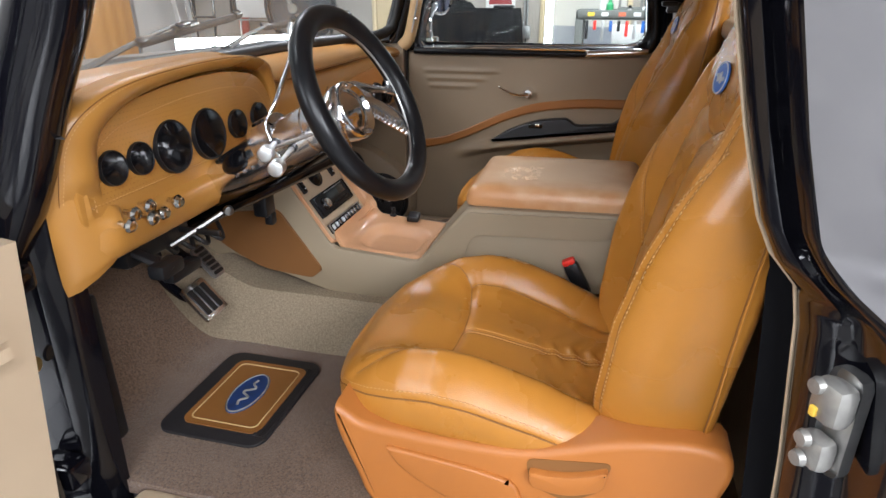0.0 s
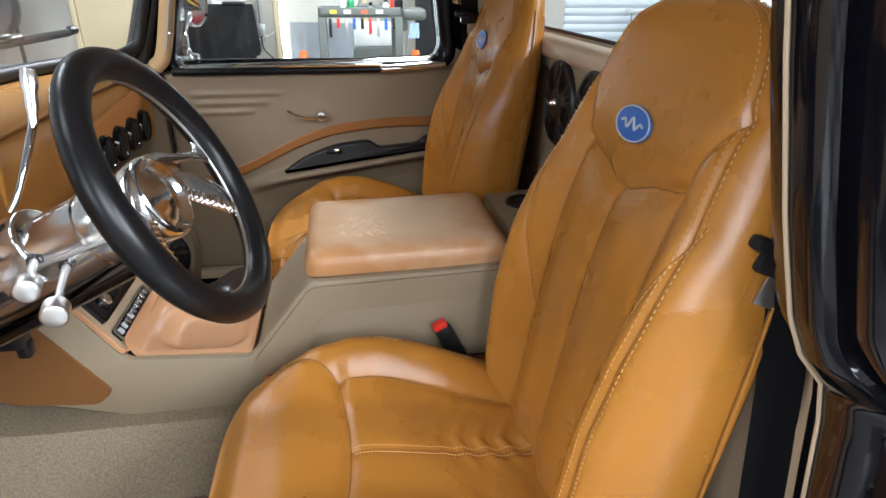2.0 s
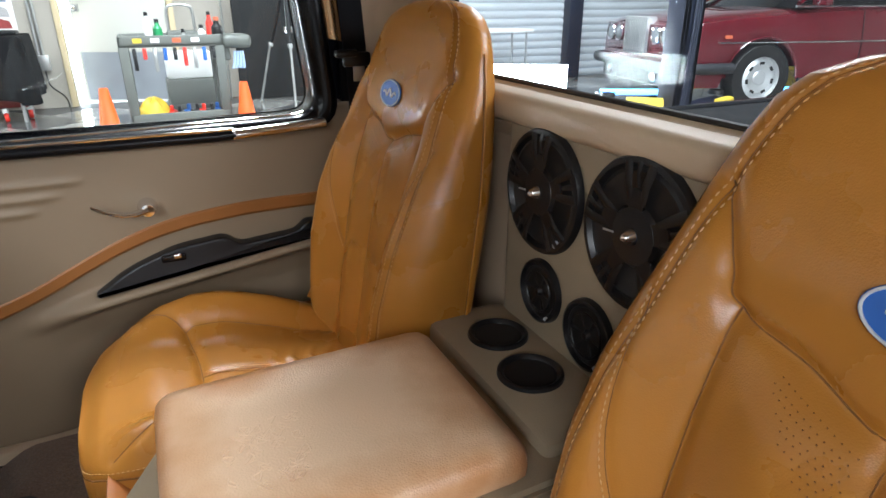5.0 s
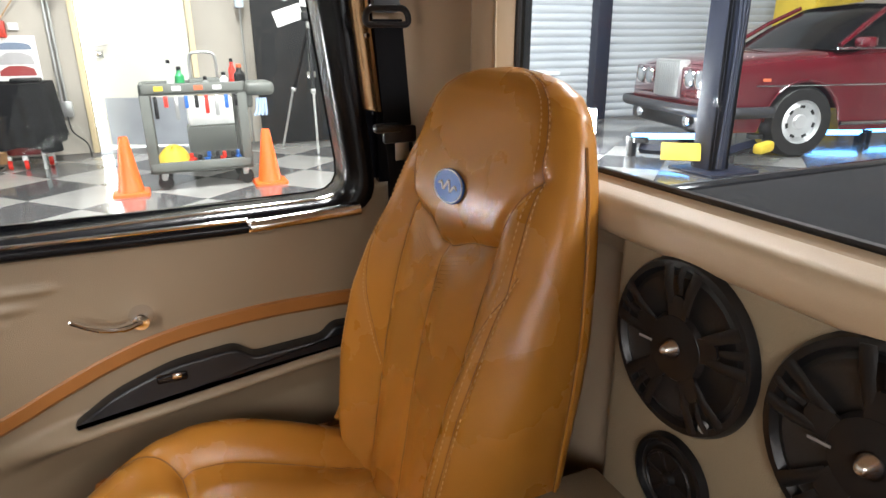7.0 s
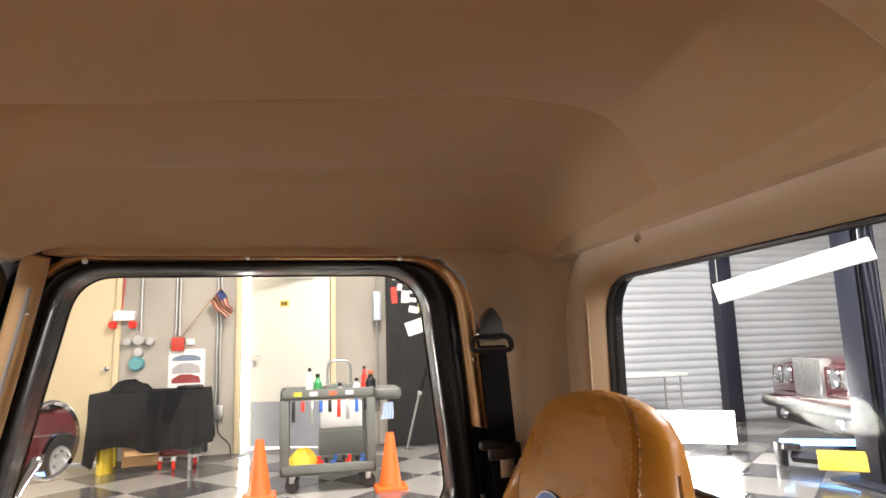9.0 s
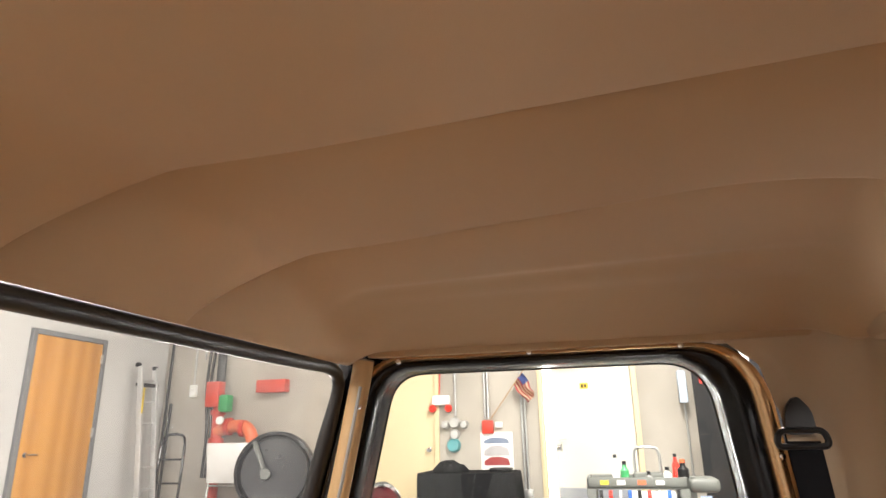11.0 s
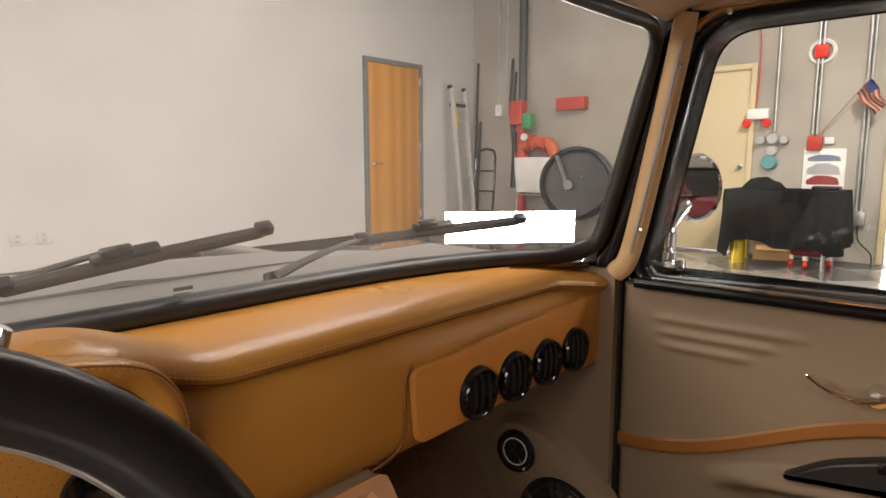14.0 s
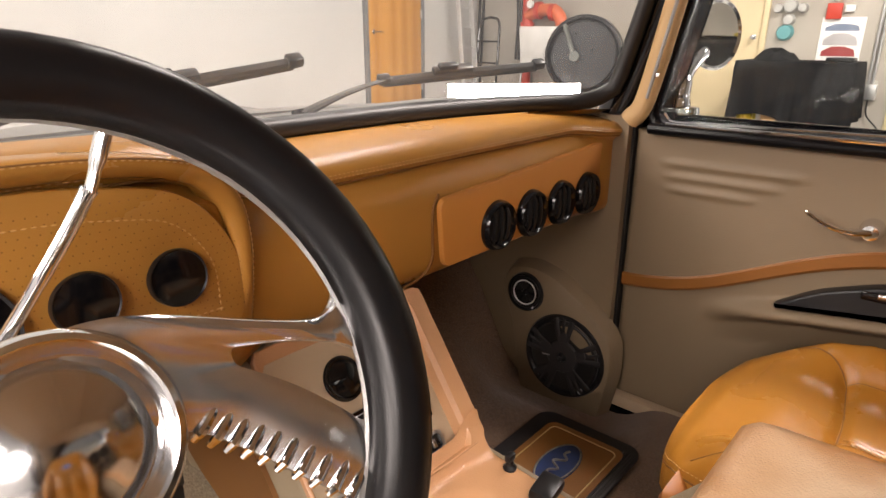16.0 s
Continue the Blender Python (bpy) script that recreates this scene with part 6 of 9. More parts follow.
def cushion_top(x, y):
    x, y = np.asarray(x, float), np.asarray(y, float)
    hw = np.interp(x, CX, CW)
    s = np.clip(np.abs(y) / hw, 0, 1)
    z = 0.436 - 0.040 * step01((x - 0.10) / 0.28) + 0.014 * np.exp(-((x - 0.015) / 0.055) ** 2) * (1 - s ** 4)
    ridge = np.interp(x, [-0.10, -0.06, -0.02, 0.05, 0.10, 0.16, 0.21, 0.27, 0.33, 0.39, 0.42], [0.0, 0.006, 0.026, 0.058, 0.072, 0.074, 0.070, 0.062, 0.045, 0.022, 0.010])
    z = z + ridge * np.exp(-(np.maximum(0, 0.76 - s) / 0.19) ** 2) * np.exp(-(np.maximum(0, s - 0.76) / 0.30) ** 2)
    z = z - 0.022 * (1 - np.sqrt(np.maximum(0, 1 - s ** 7)))
    z = z - 0.020 * step01((-0.050 - x) / 0.054) ** 1.6
    for line, a in zip(CLINES, (0.008, 0.007, 0.007, 0.004, 0.0045, 0.0045)):
        d = poly_dist(x, y, line)
        z = z - a * np.exp(-(d / 0.0095) ** 1.5) + 0.0012 * np.exp(-((d - 0.014) / 0.012) ** 2) * wobble(x * 1.3, y * 1.3, 2)
    inner = step01((x - 0.115) / 0.06) * step01((0.15 - np.abs(y)) / 0.03)
    # folds that run from the back corners towards the middle of the sat-on panel
    fold = np.sin(150 * (x - 0.45 * np.abs(y - 0.03)) + 2.2 * wobble(x * 0.3, y * 0.3, 6))
    z = z + inner * (0.0042 * step01((x - 0.20) / 0.10) * np.maximum(fold, -0.5) * (0.5 + 0.5 * np.sin(y * 42 + 1.0)) + 0.0018 * wobble(x * 0.5, y * 0.5, 5))
    return z + 0.0010 * wobble(x * 0.4, y * 0.4, 8)


def make_seat():
    seat = thing("bucket_seat", "tan leather bucket seat with blue oval badge on the headrest", "seat", group="bucket seats", at=(0.2, 0, 0.2))
    zs = np.r_[np.linspace(0.38, 0.60, 36), np.linspace(0.604, 0.98, 110), np.linspace(0.983, 1.0, 5), 1.079 - 0.078 * (1 - np.linspace(0.05, 1, 26)) ** 2]
    k = np.linspace(-1, 1, 191)
    rings = []
    for z in zs:
        xs_, xr, hw = (float(np.interp(z, ZB, A)) for A in (SB, RB, WB))
        y = hw * np.sin(k * math.pi / 2 * 0.999)
        ring = [(a, b, z) for a, b in zip(back_front(y, np.full(len(y), z)), y)]
        for t in np.linspace(1, -1, 26)[1:-1]:
            b = hw * math.sin(t * math.pi / 2)
            ring.append((xs_ + (xr - xs_) * (1 - (abs(b) / hw) ** 3) ** 0.4, b, z))
        rings.append(ring)
    part("backrest", grid(rings, closed_v=True, caps=True), SEAT, seat, "tan leather backrest with side bolsters", angle=80)
    for n, line in enumerate(SEAMS[:4]):
        part("seam", tube([on_back(p[0], p[1], 0.0002) for p in line], 0.0009, 6), SEAM, seat)
    # double stitching along the edge of the front panel
    edge = [(s, z) for s, z in [(-1, z) for z in np.linspace(0.44, 1.072, 80)] + [(1, z) for z in np.linspace(1.072, 0.44, 80)]]
    width = [float(np.interp(z, ZB, WB)) for _, z in edge]
    for d in (0.0065, -0.0065):
        part("edge_stitching", stitches([on_back(s * (w * EDGE + d), z) for (s, z), w in zip(edge, width)], 0.0085, 0.0052, 0.00085), STITCH, seat)
    part("edge_seam", tube([on_back(s * w * EDGE, z, -0.0004) for (s, z), w in zip(edge, width)], 0.0009, 6), SEAM, seat)
    for s, line in ((-1, SEAMS[4]), (1, SEAMS[5])):
        part("bolster_stitching", stitches([on_back(p[0] + s * 0.003, p[1]) for p in line], 0.0075, 0.0046, 0.0008), STITCH, seat)
        part("seam", tube([on_back(p[0], p[1], -0.0002) for p in line], 0.0007, 6), SEAM, seat)
        # piping where the side panel meets the back panel
        part("side_piping", tube([(float(np.interp(z, ZB, SB)) + 0.004, s * float(np.interp(z, ZB, WB)) * 1.001, z) for z in np.linspace(0.42, 1.0, 40)], 0.0020, 6), SEAT, seat)
        part("side_seam", tube([(float(np.interp(z, ZB, SB)) + 0.0008, s * float(np.interp(z, ZB, WB)) * 1.0012, z) for z in np.linspace(0.42, 1.0, 40)], 0.0008, 6), SEAM, seat)
    # pinholes in the two padded strips below the head panel
    dots = [box(0.0006, 0.0011, 0.0011, on_back(y, z, 0.0002)) for s in (-1, 1) for i in range(12) for j in range(9) for y, z in ((s * (0.014 + 0.006 * i + 0.003 * (j % 2)), 0.822 + 0.0020 * i - 0.006 * j),) if j < 10 - 0.7 * i]
    tagged(part("pinholes", join(*dots), SEAM, seat, smooth=False), kind="stuff")
    slope = math.degrees(math.atan2(float(back_front(0, 0.940) - back_front(0, 0.902)), 0.038))
    EM = Matrix.Translation((float(back_front(0, 0.921)) - 0.0012, 0.0, 0.921)) @ pose(0, 0, 0, 0, slope, 0) @ Matrix(((0, 0, -1, 0), (-1, 0, 0, 0), (0, 1, 0, 0), (0, 0, 0, 1)))
    script_emblem(seat, EM, 0.096, 0.048)

    # cushion
    xs2 = np.r_[-0.104 + 0.03 * np.linspace(0, 1, 14) ** 2, np.linspace(-0.070, 0.42, 150)]
    kk = np.linspace(-1, 1, 151)
    rows = []
    for x in xs2:
        hw = float(np.interp(x, CX, CW))
        y = hw * np.sin(kk * math.pi / 2 * 0.999)
        row = [(x, b, c) for b, c in zip(y, cushion_top(np.full(len(y), x), y))]
        ze = row[-1][2]
        yb = [(x, hw * 1.010, ze - 0.004), (x, hw * 1.018, ze - 0.014), (x, hw * 1.018, ze - 0.030), (x, hw * 1.008, ze - 0.046), (x, hw * 0.985, 0.372), (x, hw * 0.5, 0.36)]
        rows.append(row + yb + [(a, -b, c) for a, b, c in reversed(yb)])
    part("cushion", grid(rows, closed_v=True, caps=True), SEAT, seat, "creased tan leather seat cushion", angle=80)
    for line in CLINES:
        part("seam", tube([(p[0], p[1], float(cushion_top(p[0], p[1])) + 0.0002) for p in line], 0.0010, 6), SEAM, seat)
    part("perforated_strip", shell([[(x, y, float(cushion_top(x, y)) + 0.0010) for y in np.linspace(-0.007, 0.007, 5)] for x in np.linspace(0.104, 0.40, 60)], (0, 0, -0.001)), SEAT, seat, "perforated leather strip")
    for d in (-0.0075, 0.0075):
        part("strip_stitching", stitches([(x, d, float(cushion_top(x, d)) + 0.0012) for x in np.linspace(0.104, 0.40, 60)], 0.006, 0.004, 0.0009), STITCH, seat)
    tagged(part("strip_pinholes", join(*[box(0.0012, 0.0012, 0.0006, (x, y, float(cushion_top(x, y)) + 0.0011)) for x in np.arange(0.110, 0.398, 0.006) for y in (-0.0035, 0.0, 0.0035)]), SEAM, seat, smooth=False), kind="stuff")
    rim = [(x, s * float(np.interp(x, CX, CW))) for s, X in ((-1, np.linspace(0.40, -0.102, 80)), (1, np.linspace(-0.102, 0.40, 80))) for x in X]
    part("edge_seam", tube([(x, y * 1.004, float(cushion_top(x, y)) - 0.001) for x, y in rim], 0.0014, 6), SEAM, seat)
    part("edge_stitching", stitches([(x, y * 0.985, float(cushion_top(x, y * 0.985)) + 0.0010) for x, y in rim], 0.0085, 0.0055, 0.0010), STITCH, seat)
    # moulded base
    bo = smooth_path([(-0.055, 0.425), (-0.010, 0.400), (0.06, 0.393), (0.17, 0.392), (0.26, 0.398), (0.33, 0.420), (0.385, 0.440), (0.44, 0.452), (0.50, 0.458), (0.540, 0.445), (0.548, 0.410), (0.535, 0.36), (0.505, 0.28), (0.46, 0.232), (0.36, 0.222), (0.20, 0.222), (0.06, 0.222), (0.0, 0.235), (-0.028, 0.30), (-0.055, 0.375)], 5, closed=True)
    bo = resample(bo, 110)
    for s in (-1, 1):
        M = Matrix.Translation((0, s * 0.200, 0)) @ Matrix(((1, 0, 0, 0), (0, 0, s, 0), (0, 1, 0, 0), (0, 0, 0, 1)))
        part("side_cover", slab(bo if s < 0 else np.minimum(bo, (9, 0.40)), 0.074, M, bevel=0.014, seg=5), SEAT_PLASTIC, seat, "orange moulded plastic side cover")
        sw2 = resample(round_poly([(0.03, 0.368), (0.19, 0.352), (0.248, 0.338), (0.258, 0.290), (0.235, 0.262), (0.12, 0.285), (0.05, 0.335)], [0.012, 0.05, 0.02, 0.02, 0.012, 0.05, 0.02], 5), 70)
        part("switch_bezel", slab(sw2, 0.010, Matrix.Translation((0, s * 0.072, 0)) @ M, bevel=0.006, seg=4), SEAT_PLASTIC, seat, "raised seat switch bezel")
        # thin dark slab that paints the shade of a recess behind the lever
        part("painted_pocket", slab(round_poly([(0.258, 0.388), (0.385, 0.406), (0.372, 0.350), (0.325, 0.318), (0.268, 0.338)], 0.014, 5), 0.003, Matrix.Translation((0, s * 0.0725, 0)) @ M), SEAM, seat)
        part("recline_lever", slab(resample(round_poly([(0.264, 0.374), (0.320, 0.372), (0.380, 0.398), (0.374, 0.360), (0.320, 0.336), (0.268, 0.346)], [0.006, 0.04, 0.006, 0.012, 0.03, 0.01], 5), 60), 0.016, Matrix.Translation((0, s * 0.073, 0)) @ M, bevel=0.005), SEAT_PLASTIC, seat, "orange recline lever")
    part("front_apron", box2((-0.06, -0.205, 0.225), (0.02, 0.205, 0.395), 0.02, 3), SEAT_PLASTIC, seat)
    part("pan", box2((0.0, -0.20, 0.24), (0.50, 0.20, 0.37), 0.01), BLACK_PLASTIC, seat)
    for s in (-1, 1):
        part("seat_rail", box2((-0.02, s * 0.15 - 0.02, 0.195), (0.48, s * 0.15 + 0.02, 0.24), 0.005), BLACK_PLASTIC, seat, "black floor rail")
    return seat


driver_seat = make_seat()
copy_thing(driver_seat, pose(0.2, 0.455, 0.226))
driver_seat.location = (0.2, -0.452, 0.2)

# ---- belts ----
for s in (-1, 1):
    sb = thing("seat_belt", "black seat belt hanging from a pillar anchor", "seat belt", group="seat belts", at=(0.49, s * 0.72, 0.3))
    ax = 0.494 if s > 0 else 0.545
    part("anchor_cover", slab(round_poly([(ax - 0.022, 1.185), (ax + 0.026, 1.185), (ax + 0.022, 1.225), (ax + 0.002, 1.250), (ax - 0.018, 1.225)], 0.012, 5), 0.022, Matrix.Translation((0, s * 0.742 - (0.022 if s > 0 else 0.0), 0)) @ XZ, bevel=0.006), BLACK_PLASTIC, sb)
    part("guide_loop", tube([(x, s * 0.722, z) for x, z in round_poly([(ax - 0.038, 1.166), (ax + 0.042, 1.166), (ax + 0.036, 1.192), (ax - 0.032, 1.192)], 0.012, 5)], 0.0055, 8, closed=True), BLACK_PLASTIC, sb)
    strap = []
    for k in range(16):
        t = k / 15
        x0 = ax + 0.002 + 0.055 * t if s > 0 else float(np.interp(1.175 - 0.91 * t, [0.27, 0.67, 0.95, 1.175], [0.598, 0.566, 0.532, 0.545]))
        strap.append([(x0 - 0.025, s * (0.722 - 0.010 * math.sin(3 * t)), 1.175 - 0.91 * t), (x0 + 0.026, s * (0.728 - 0.010 * math.sin(3 * t + 0.6)), 1.175 - 0.91 * t)])
    part("webbing", shell(strap, (0, -s * 0.0016, 0)), BELT, sb, "black woven webbing")
    tx, tz = (ax + 0.014, 0.985) if s > 0 else (0.535, 0.835)
    TM = Matrix.Translation((tx, s * 0.712, tz)) @ pose(0, 0, 0, 0, 0 if s > 0 else 22, 0)
    part("tongue", put(join(box(0.062, 0.012, 0.030, (0, 0, 0), 0.005), box(0.050, 0.020, 0.016, (-0.022, 0, 0.012), 0.006)), TM), BLACK_PLASTIC, sb, "black tongue with a metal blade")
    part("tongue_blade", put(box(0.026, 0.003, 0.04, (0.004, 0, -0.026), 0.001), TM), BRUSHED, sb)
    bk = thing("belt_buckle", "black belt buckle with a red release button", "buckle", group="belt buckles", at=(0.30, s * 0.19, 0.38))
    BM = Matrix.Translation((0.292, s * 0.186 + (0.0 if s < 0 else 0.03), 0.455)) @ pose(0, 0, 0, 0, -28, 0)
    part("buckle_body", put(box(0.034, 0.024, 0.085, (0, 0, -0.015), 0.008), BM), BLACK_PLASTIC, bk)
    part("release_button", put(box(0.028, 0.020, 0.014, (-0.001, 0, 0.031), 0.004), BM), RED, bk, "red release button")
    part("buckle_stalk", put(box(0.026, 0.012, 0.16, (0, 0, -0.12), 0.004), BM), BLACK_PLASTIC, bk)
strap_hook = thing("seat_strap", "short tan strap between seat and console", "strap", group="seat straps", at=(0.37, -0.19, 0.5))
part("strap_loop", tube(smooth_path([(0.372, -0.187, 0.440), (0.388, -0.185, 0.458), (0.405, -0.190, 0.450)]), 0.008, 8, flat=0.4), SEAT, strap_hook)

strap_two = thing("seat_strap", "short tan strap between seat and door", "strap", group="seat straps", at=(0.39, 0.70, 0.5))
part("strap_loop", tube(smooth_path([(0.360, 0.690, 0.455), (0.385, 0.703, 0.490), (0.415, 0.700, 0.530)]), 0.014, 8, flat=0.35), SEAT, strap_two)

# ---- the workshop round the truck ----
WX, WY = -6.08, 7.42            # front wall and side wall
WALL_WHITE = mat("white_wall_paint", (0.58, 0.58, 0.57), 0.85, vary=0.03, scale=1.2, grain=0.1, grain_scale=120)
WALL_PALE = mat("pale_grey_wall_paint", (0.52, 0.51, 0.49), 0.85, vary=0.04, scale=1.2, grain=0.1, grain_scale=120)
WALL_GREY = mat("bare_concrete_wall", (0.38, 0.345, 0.30), 0.9, vary=0.16, scale=1.1, grain=0.3, grain_scale=60, wear=0.35, wear_scale=1.4, wear_colour=(0.27, 0.24, 0.205))
CEIL = mat("dim_ceiling", (0.28, 0.28, 0.28), 0.9)
TILE_LIGHT = mat("pale_floor_tile", (0.33, 0.32, 0.305), 0.16, vary=0.10, scale=3, per_object=0.06, coat=0.3, wear=0.2, wear_scale=3)
TILE_DARK = mat("dark_speckled_tile", (0.092, 0.090, 0.093), 0.2, vary=0.5, scale=55, per_object=0.15, coat=0.3)
GROUT = mat("floor_joint", (0.12, 0.115, 0.11), 0.6)
WOOD = mat("orange_wood_veneer", (0.52, 0.235, 0.052), 0.42, vary=0.12, scale=4)
GREY_FRAME = mat("grey_door_frame", (0.16, 0.165, 0.17), 0.5)
BEIGE_DOOR = mat("beige_door_paint", (0.62, 0.50, 0.31), 0.55, vary=0.03)
BLACK_BASE = mat("black_baseboard", (0.02, 0.02, 0.02), 0.6)
STEEL = mat("galvanised_conduit", (0.45, 0.45, 0.44), 0.35, 0.8)
PIPE_RED = mat("red_pipe_paint", (0.50, 0.045, 0.025), 0.45, vary=0.1)
PIPE_ORANGE = mat("orange_elbow_paint", (0.62, 0.13, 0.05), 0.45)
GREEN = mat("green_plastic", (0.03, 0.30, 0.10), 0.4)
CLOTH = mat("black_tablecloth", (0.010, 0.010, 0.011), 0.95, vary=0.25, scale=8, grain=0.1, grain_scale=300, spec=0.12)
CART_GREY = mat("grey_cart_plastic", (0.125, 0.130, 0.118), 0.55, vary=0.1, wear=0.2, wear_scale=9)
CONE = mat("orange_cone_plastic", (0.85, 0.12, 0.015), 0.4, vary=0.05)
CARD = mat("brown_cardboard", (0.38, 0.22, 0.10), 0.8)
YELLOW = mat("yellow_plastic", (0.70, 0.50, 0.04), 0.5)
WHITE = mat("white_plastic", (0.75, 0.75, 0.73), 0.5)
PAPER = mat("white_paper", (0.78, 0.77, 0.74), 0.8, per_object=0.08)
ROLLER = mat("grey_roller_slat", (0.50, 0.52, 0.54), 0.45, vary=0.06, scale=2)
CAR_RED = mat("maroon_car_paint", (0.10, 0.006, 0.012), 0.12, coat=1.0, vary=0.05)
LIFT_BLUE = mat("dark_blue_lift_paint", (0.007, 0.010, 0.026), 0.5, vary=0.15, wear=0.2, wear_scale=6)
LED = glow("led_white", (1.0, 0.98, 0.94), 70)
LED_BLUE = glow("led_blue_white", (0.14, 0.45, 1.0), 7)
DAYLIGHT = glow("daylight_outside", (0.93, 0.97, 1.0), 11.0)
FIXTURE = glow("unseen_tube", (1.0, 0.95, 0.88), 7)


def setting(name, bm, material, label, category="wall", smooth=False):
    return tagged(part(name, bm, material, None, "", smooth), label, category, kind="structure")


floor = setting("floor", box2((-6.3, -6.2, -0.12), (10.7, 7.6, -0.006)), GROUT, "glossy checkered workshop floor of pale and dark tiles", "floor")
setting("wall_front", box2((WX - 0.2, -6.2, 0), (WX, WY + 0.2, 4.6)), WALL_PALE, "plain off-white painted wall")
setting("wall_side_a", box2((WX, WY, 0), (-3.05, WY + 0.2, 4.6)), WALL_GREY, "bare grey concrete wall with pipes")
setting("wall_side_b", box2((-3.05, WY, 2.20), (-1.93, WY + 0.2, 4.6)), WALL_GREY, "bare grey concrete wall")
setting("wall_side_c", box2((-1.93, WY, 0), (-0.66, WY + 0.2, 4.6)), WALL_GREY, "bare grey concrete wall with conduits")
setting("wall_side_d", box2((-0.66, WY, 2.22), (0.52, WY + 0.2, 4.6)), WALL_GREY, "bare grey concrete wall")
setting("wall_side_e", box2((0.52, WY, 0), (3.2, WY + 0.2, 4.6)), WALL_GREY, "bare grey concrete wall")
setting("wall_side_f", box2((3.2, WY, 3.6), (10.5, WY + 0.2, 4.6)), WALL_GREY, "bare grey concrete wall")
setting("wall_back", box2((10.5, -6.2, 0), (10.7, WY + 0.2, 4.6)), WALL_GREY, "plain grey wall")
# unseen near wall and ceiling close the room; their tones set bounced light
setting("wall_near", box2((-6.3, -6.4, 0), (10.7, -6.2, 4.6)), WALL_WHITE, "unseen white wall that closes the room")
setting("ceiling", box2((-6.3, -6.4, 4.6), (10.7, 7.62, 4.75)), CEIL, "unseen dim workshop ceiling", "ceiling")
setting("baseboard", box2((WX + 0.002, -6.1, 0), (WX + 0.022, 5.09, 0.13)), BLACK_BASE, "black rubber baseboard", "baseboard")
setting("baseboard_short", box2((WX + 0.002, 6.20, 0), (WX + 0.022, WY - 0.01, 0.13)), BLACK_BASE, "black rubber baseboard", "baseboard")
setting("ground_outside", box2((-1.5, WY + 0.25, -0.14), (3.0, WY + 4.0, -0.02)), mat("outside_paving", (0.5, 0.5, 0.48), 0.9), "bright paving outside the door", "ground")
setting("backdrop", box2((-3.3, WY + 2.6, -0.1), (3.0, WY + 2.65, 3.6)), DAYLIGHT, "bright daylight outside the open door", "backdrop")

# housings and glowing tubes added for these unseen lamps
for _x, _y, _z, _w in LAMPS:
    cl = thing("ceiling_light", "unseen long workshop light, some added to fill the cab", "ceiling light", group="ceiling lights", at=(_x, _y, _z + 0.08))
    part("housing", box2((_x - 0.28, _y - 1.15, _z + 0.06), (_x + 0.28, _y + 1.15, min(4.6, _z + 0.18)), 0.01) if _z > 4 else box2((_x - 1.15, _y - 0.12, _z + 0.06), (_x + 1.15, _y + 0.12, _z + 0.14), 0.01), WHITE, cl)
    part("diffuser", box2((_x - 0.25, _y - 1.1, _z + 0.025), (_x + 0.25, _y + 1.1, _z + 0.058)) if _z > 4 else box2((_x - 1.1, _y - 0.1, _z + 0.025), (_x + 1.1, _y + 0.1, _z + 0.058)), FIXTURE, cl, smooth=False)
    if _z < 4:
        for dx in (-0.9, 0.9):
            part("cable", tube([(_x + dx, _y, _z + 0.13), (_x + dx, _y, 4.6)], 0.006, 6), STEEL, cl)

# wood door in the front wall
d1 = thing("door_1", "orange wood veneer door in a grey steel frame", "door", kind="structure", at=(WX, 5.64, 0))
part("door_frame", join(box2((WX, 5.09, 0), (WX + 0.05, 5.15, 2.45), 0.004), box2((WX, 6.13, 0), (WX + 0.05, 6.19, 2.45), 0.004), box2((WX, 5.15, 2.39), (WX + 0.05, 6.13, 2.45), 0.004)), GREY_FRAME, d1)
wm = WOOD.node_tree
_w, _m, _c = wm.nodes.new("ShaderNodeTexWave"), wm.nodes.new("ShaderNodeMapping"), wm.nodes["Texture Coordinate"]
_m.inputs["Scale"].default_value = (1, 1, 0.07)
_w.inputs["Scale"].default_value, _w.inputs["Distortion"].default_value, _w.inputs["Detail"].default_value, _w.bands_direction = 1.3, 6.0, 3, "Y"
wm.links.new(_c.outputs["Object"], _m.inputs["Vector"])
wm.links.new(_m.outputs["Vector"], _w.inputs["Vector"])
_x = wm.nodes.new("ShaderNodeMix")
_x.data_type = "RGBA"
_x.inputs["A"].default_value, _x.inputs["B"].default_value = (0.47, 0.205, 0.043, 1), (0.56, 0.265, 0.062, 1)
wm.links.new(_w.outputs["Fac"], _x.inputs["Factor"])
wm.links.new(_x.outputs["Result"], wm.nodes["Principled BSDF"].inputs["Base Color"])
part("door_leaf", box2((WX + 0.005, 5.152, 0.01), (WX + 0.035, 6.128, 2.388), 0.003), WOOD, d1, "orange wood veneer leaf")
part("door_handle", join(lathe([(0.03, 0), (0.03, 0.008), (0.012, 0.012), (0.012, 0.05)], 20, (1, 0, 0), (WX + 0.035, 5.24, 1.07)), tube([(WX + 0.085, 5.24, 1.07), (WX + 0.088, 5.30, 1.072), (WX + 0.08, 5.37, 1.066)], 0.009, 8)), CHROME, d1, "brushed lever handle")
for z in (0.3, 1.25, 2.15):
    part("hinge", box2((WX + 0.034, 6.115, z), (WX + 0.052, 6.14, z + 0.11)), STEEL, d1)
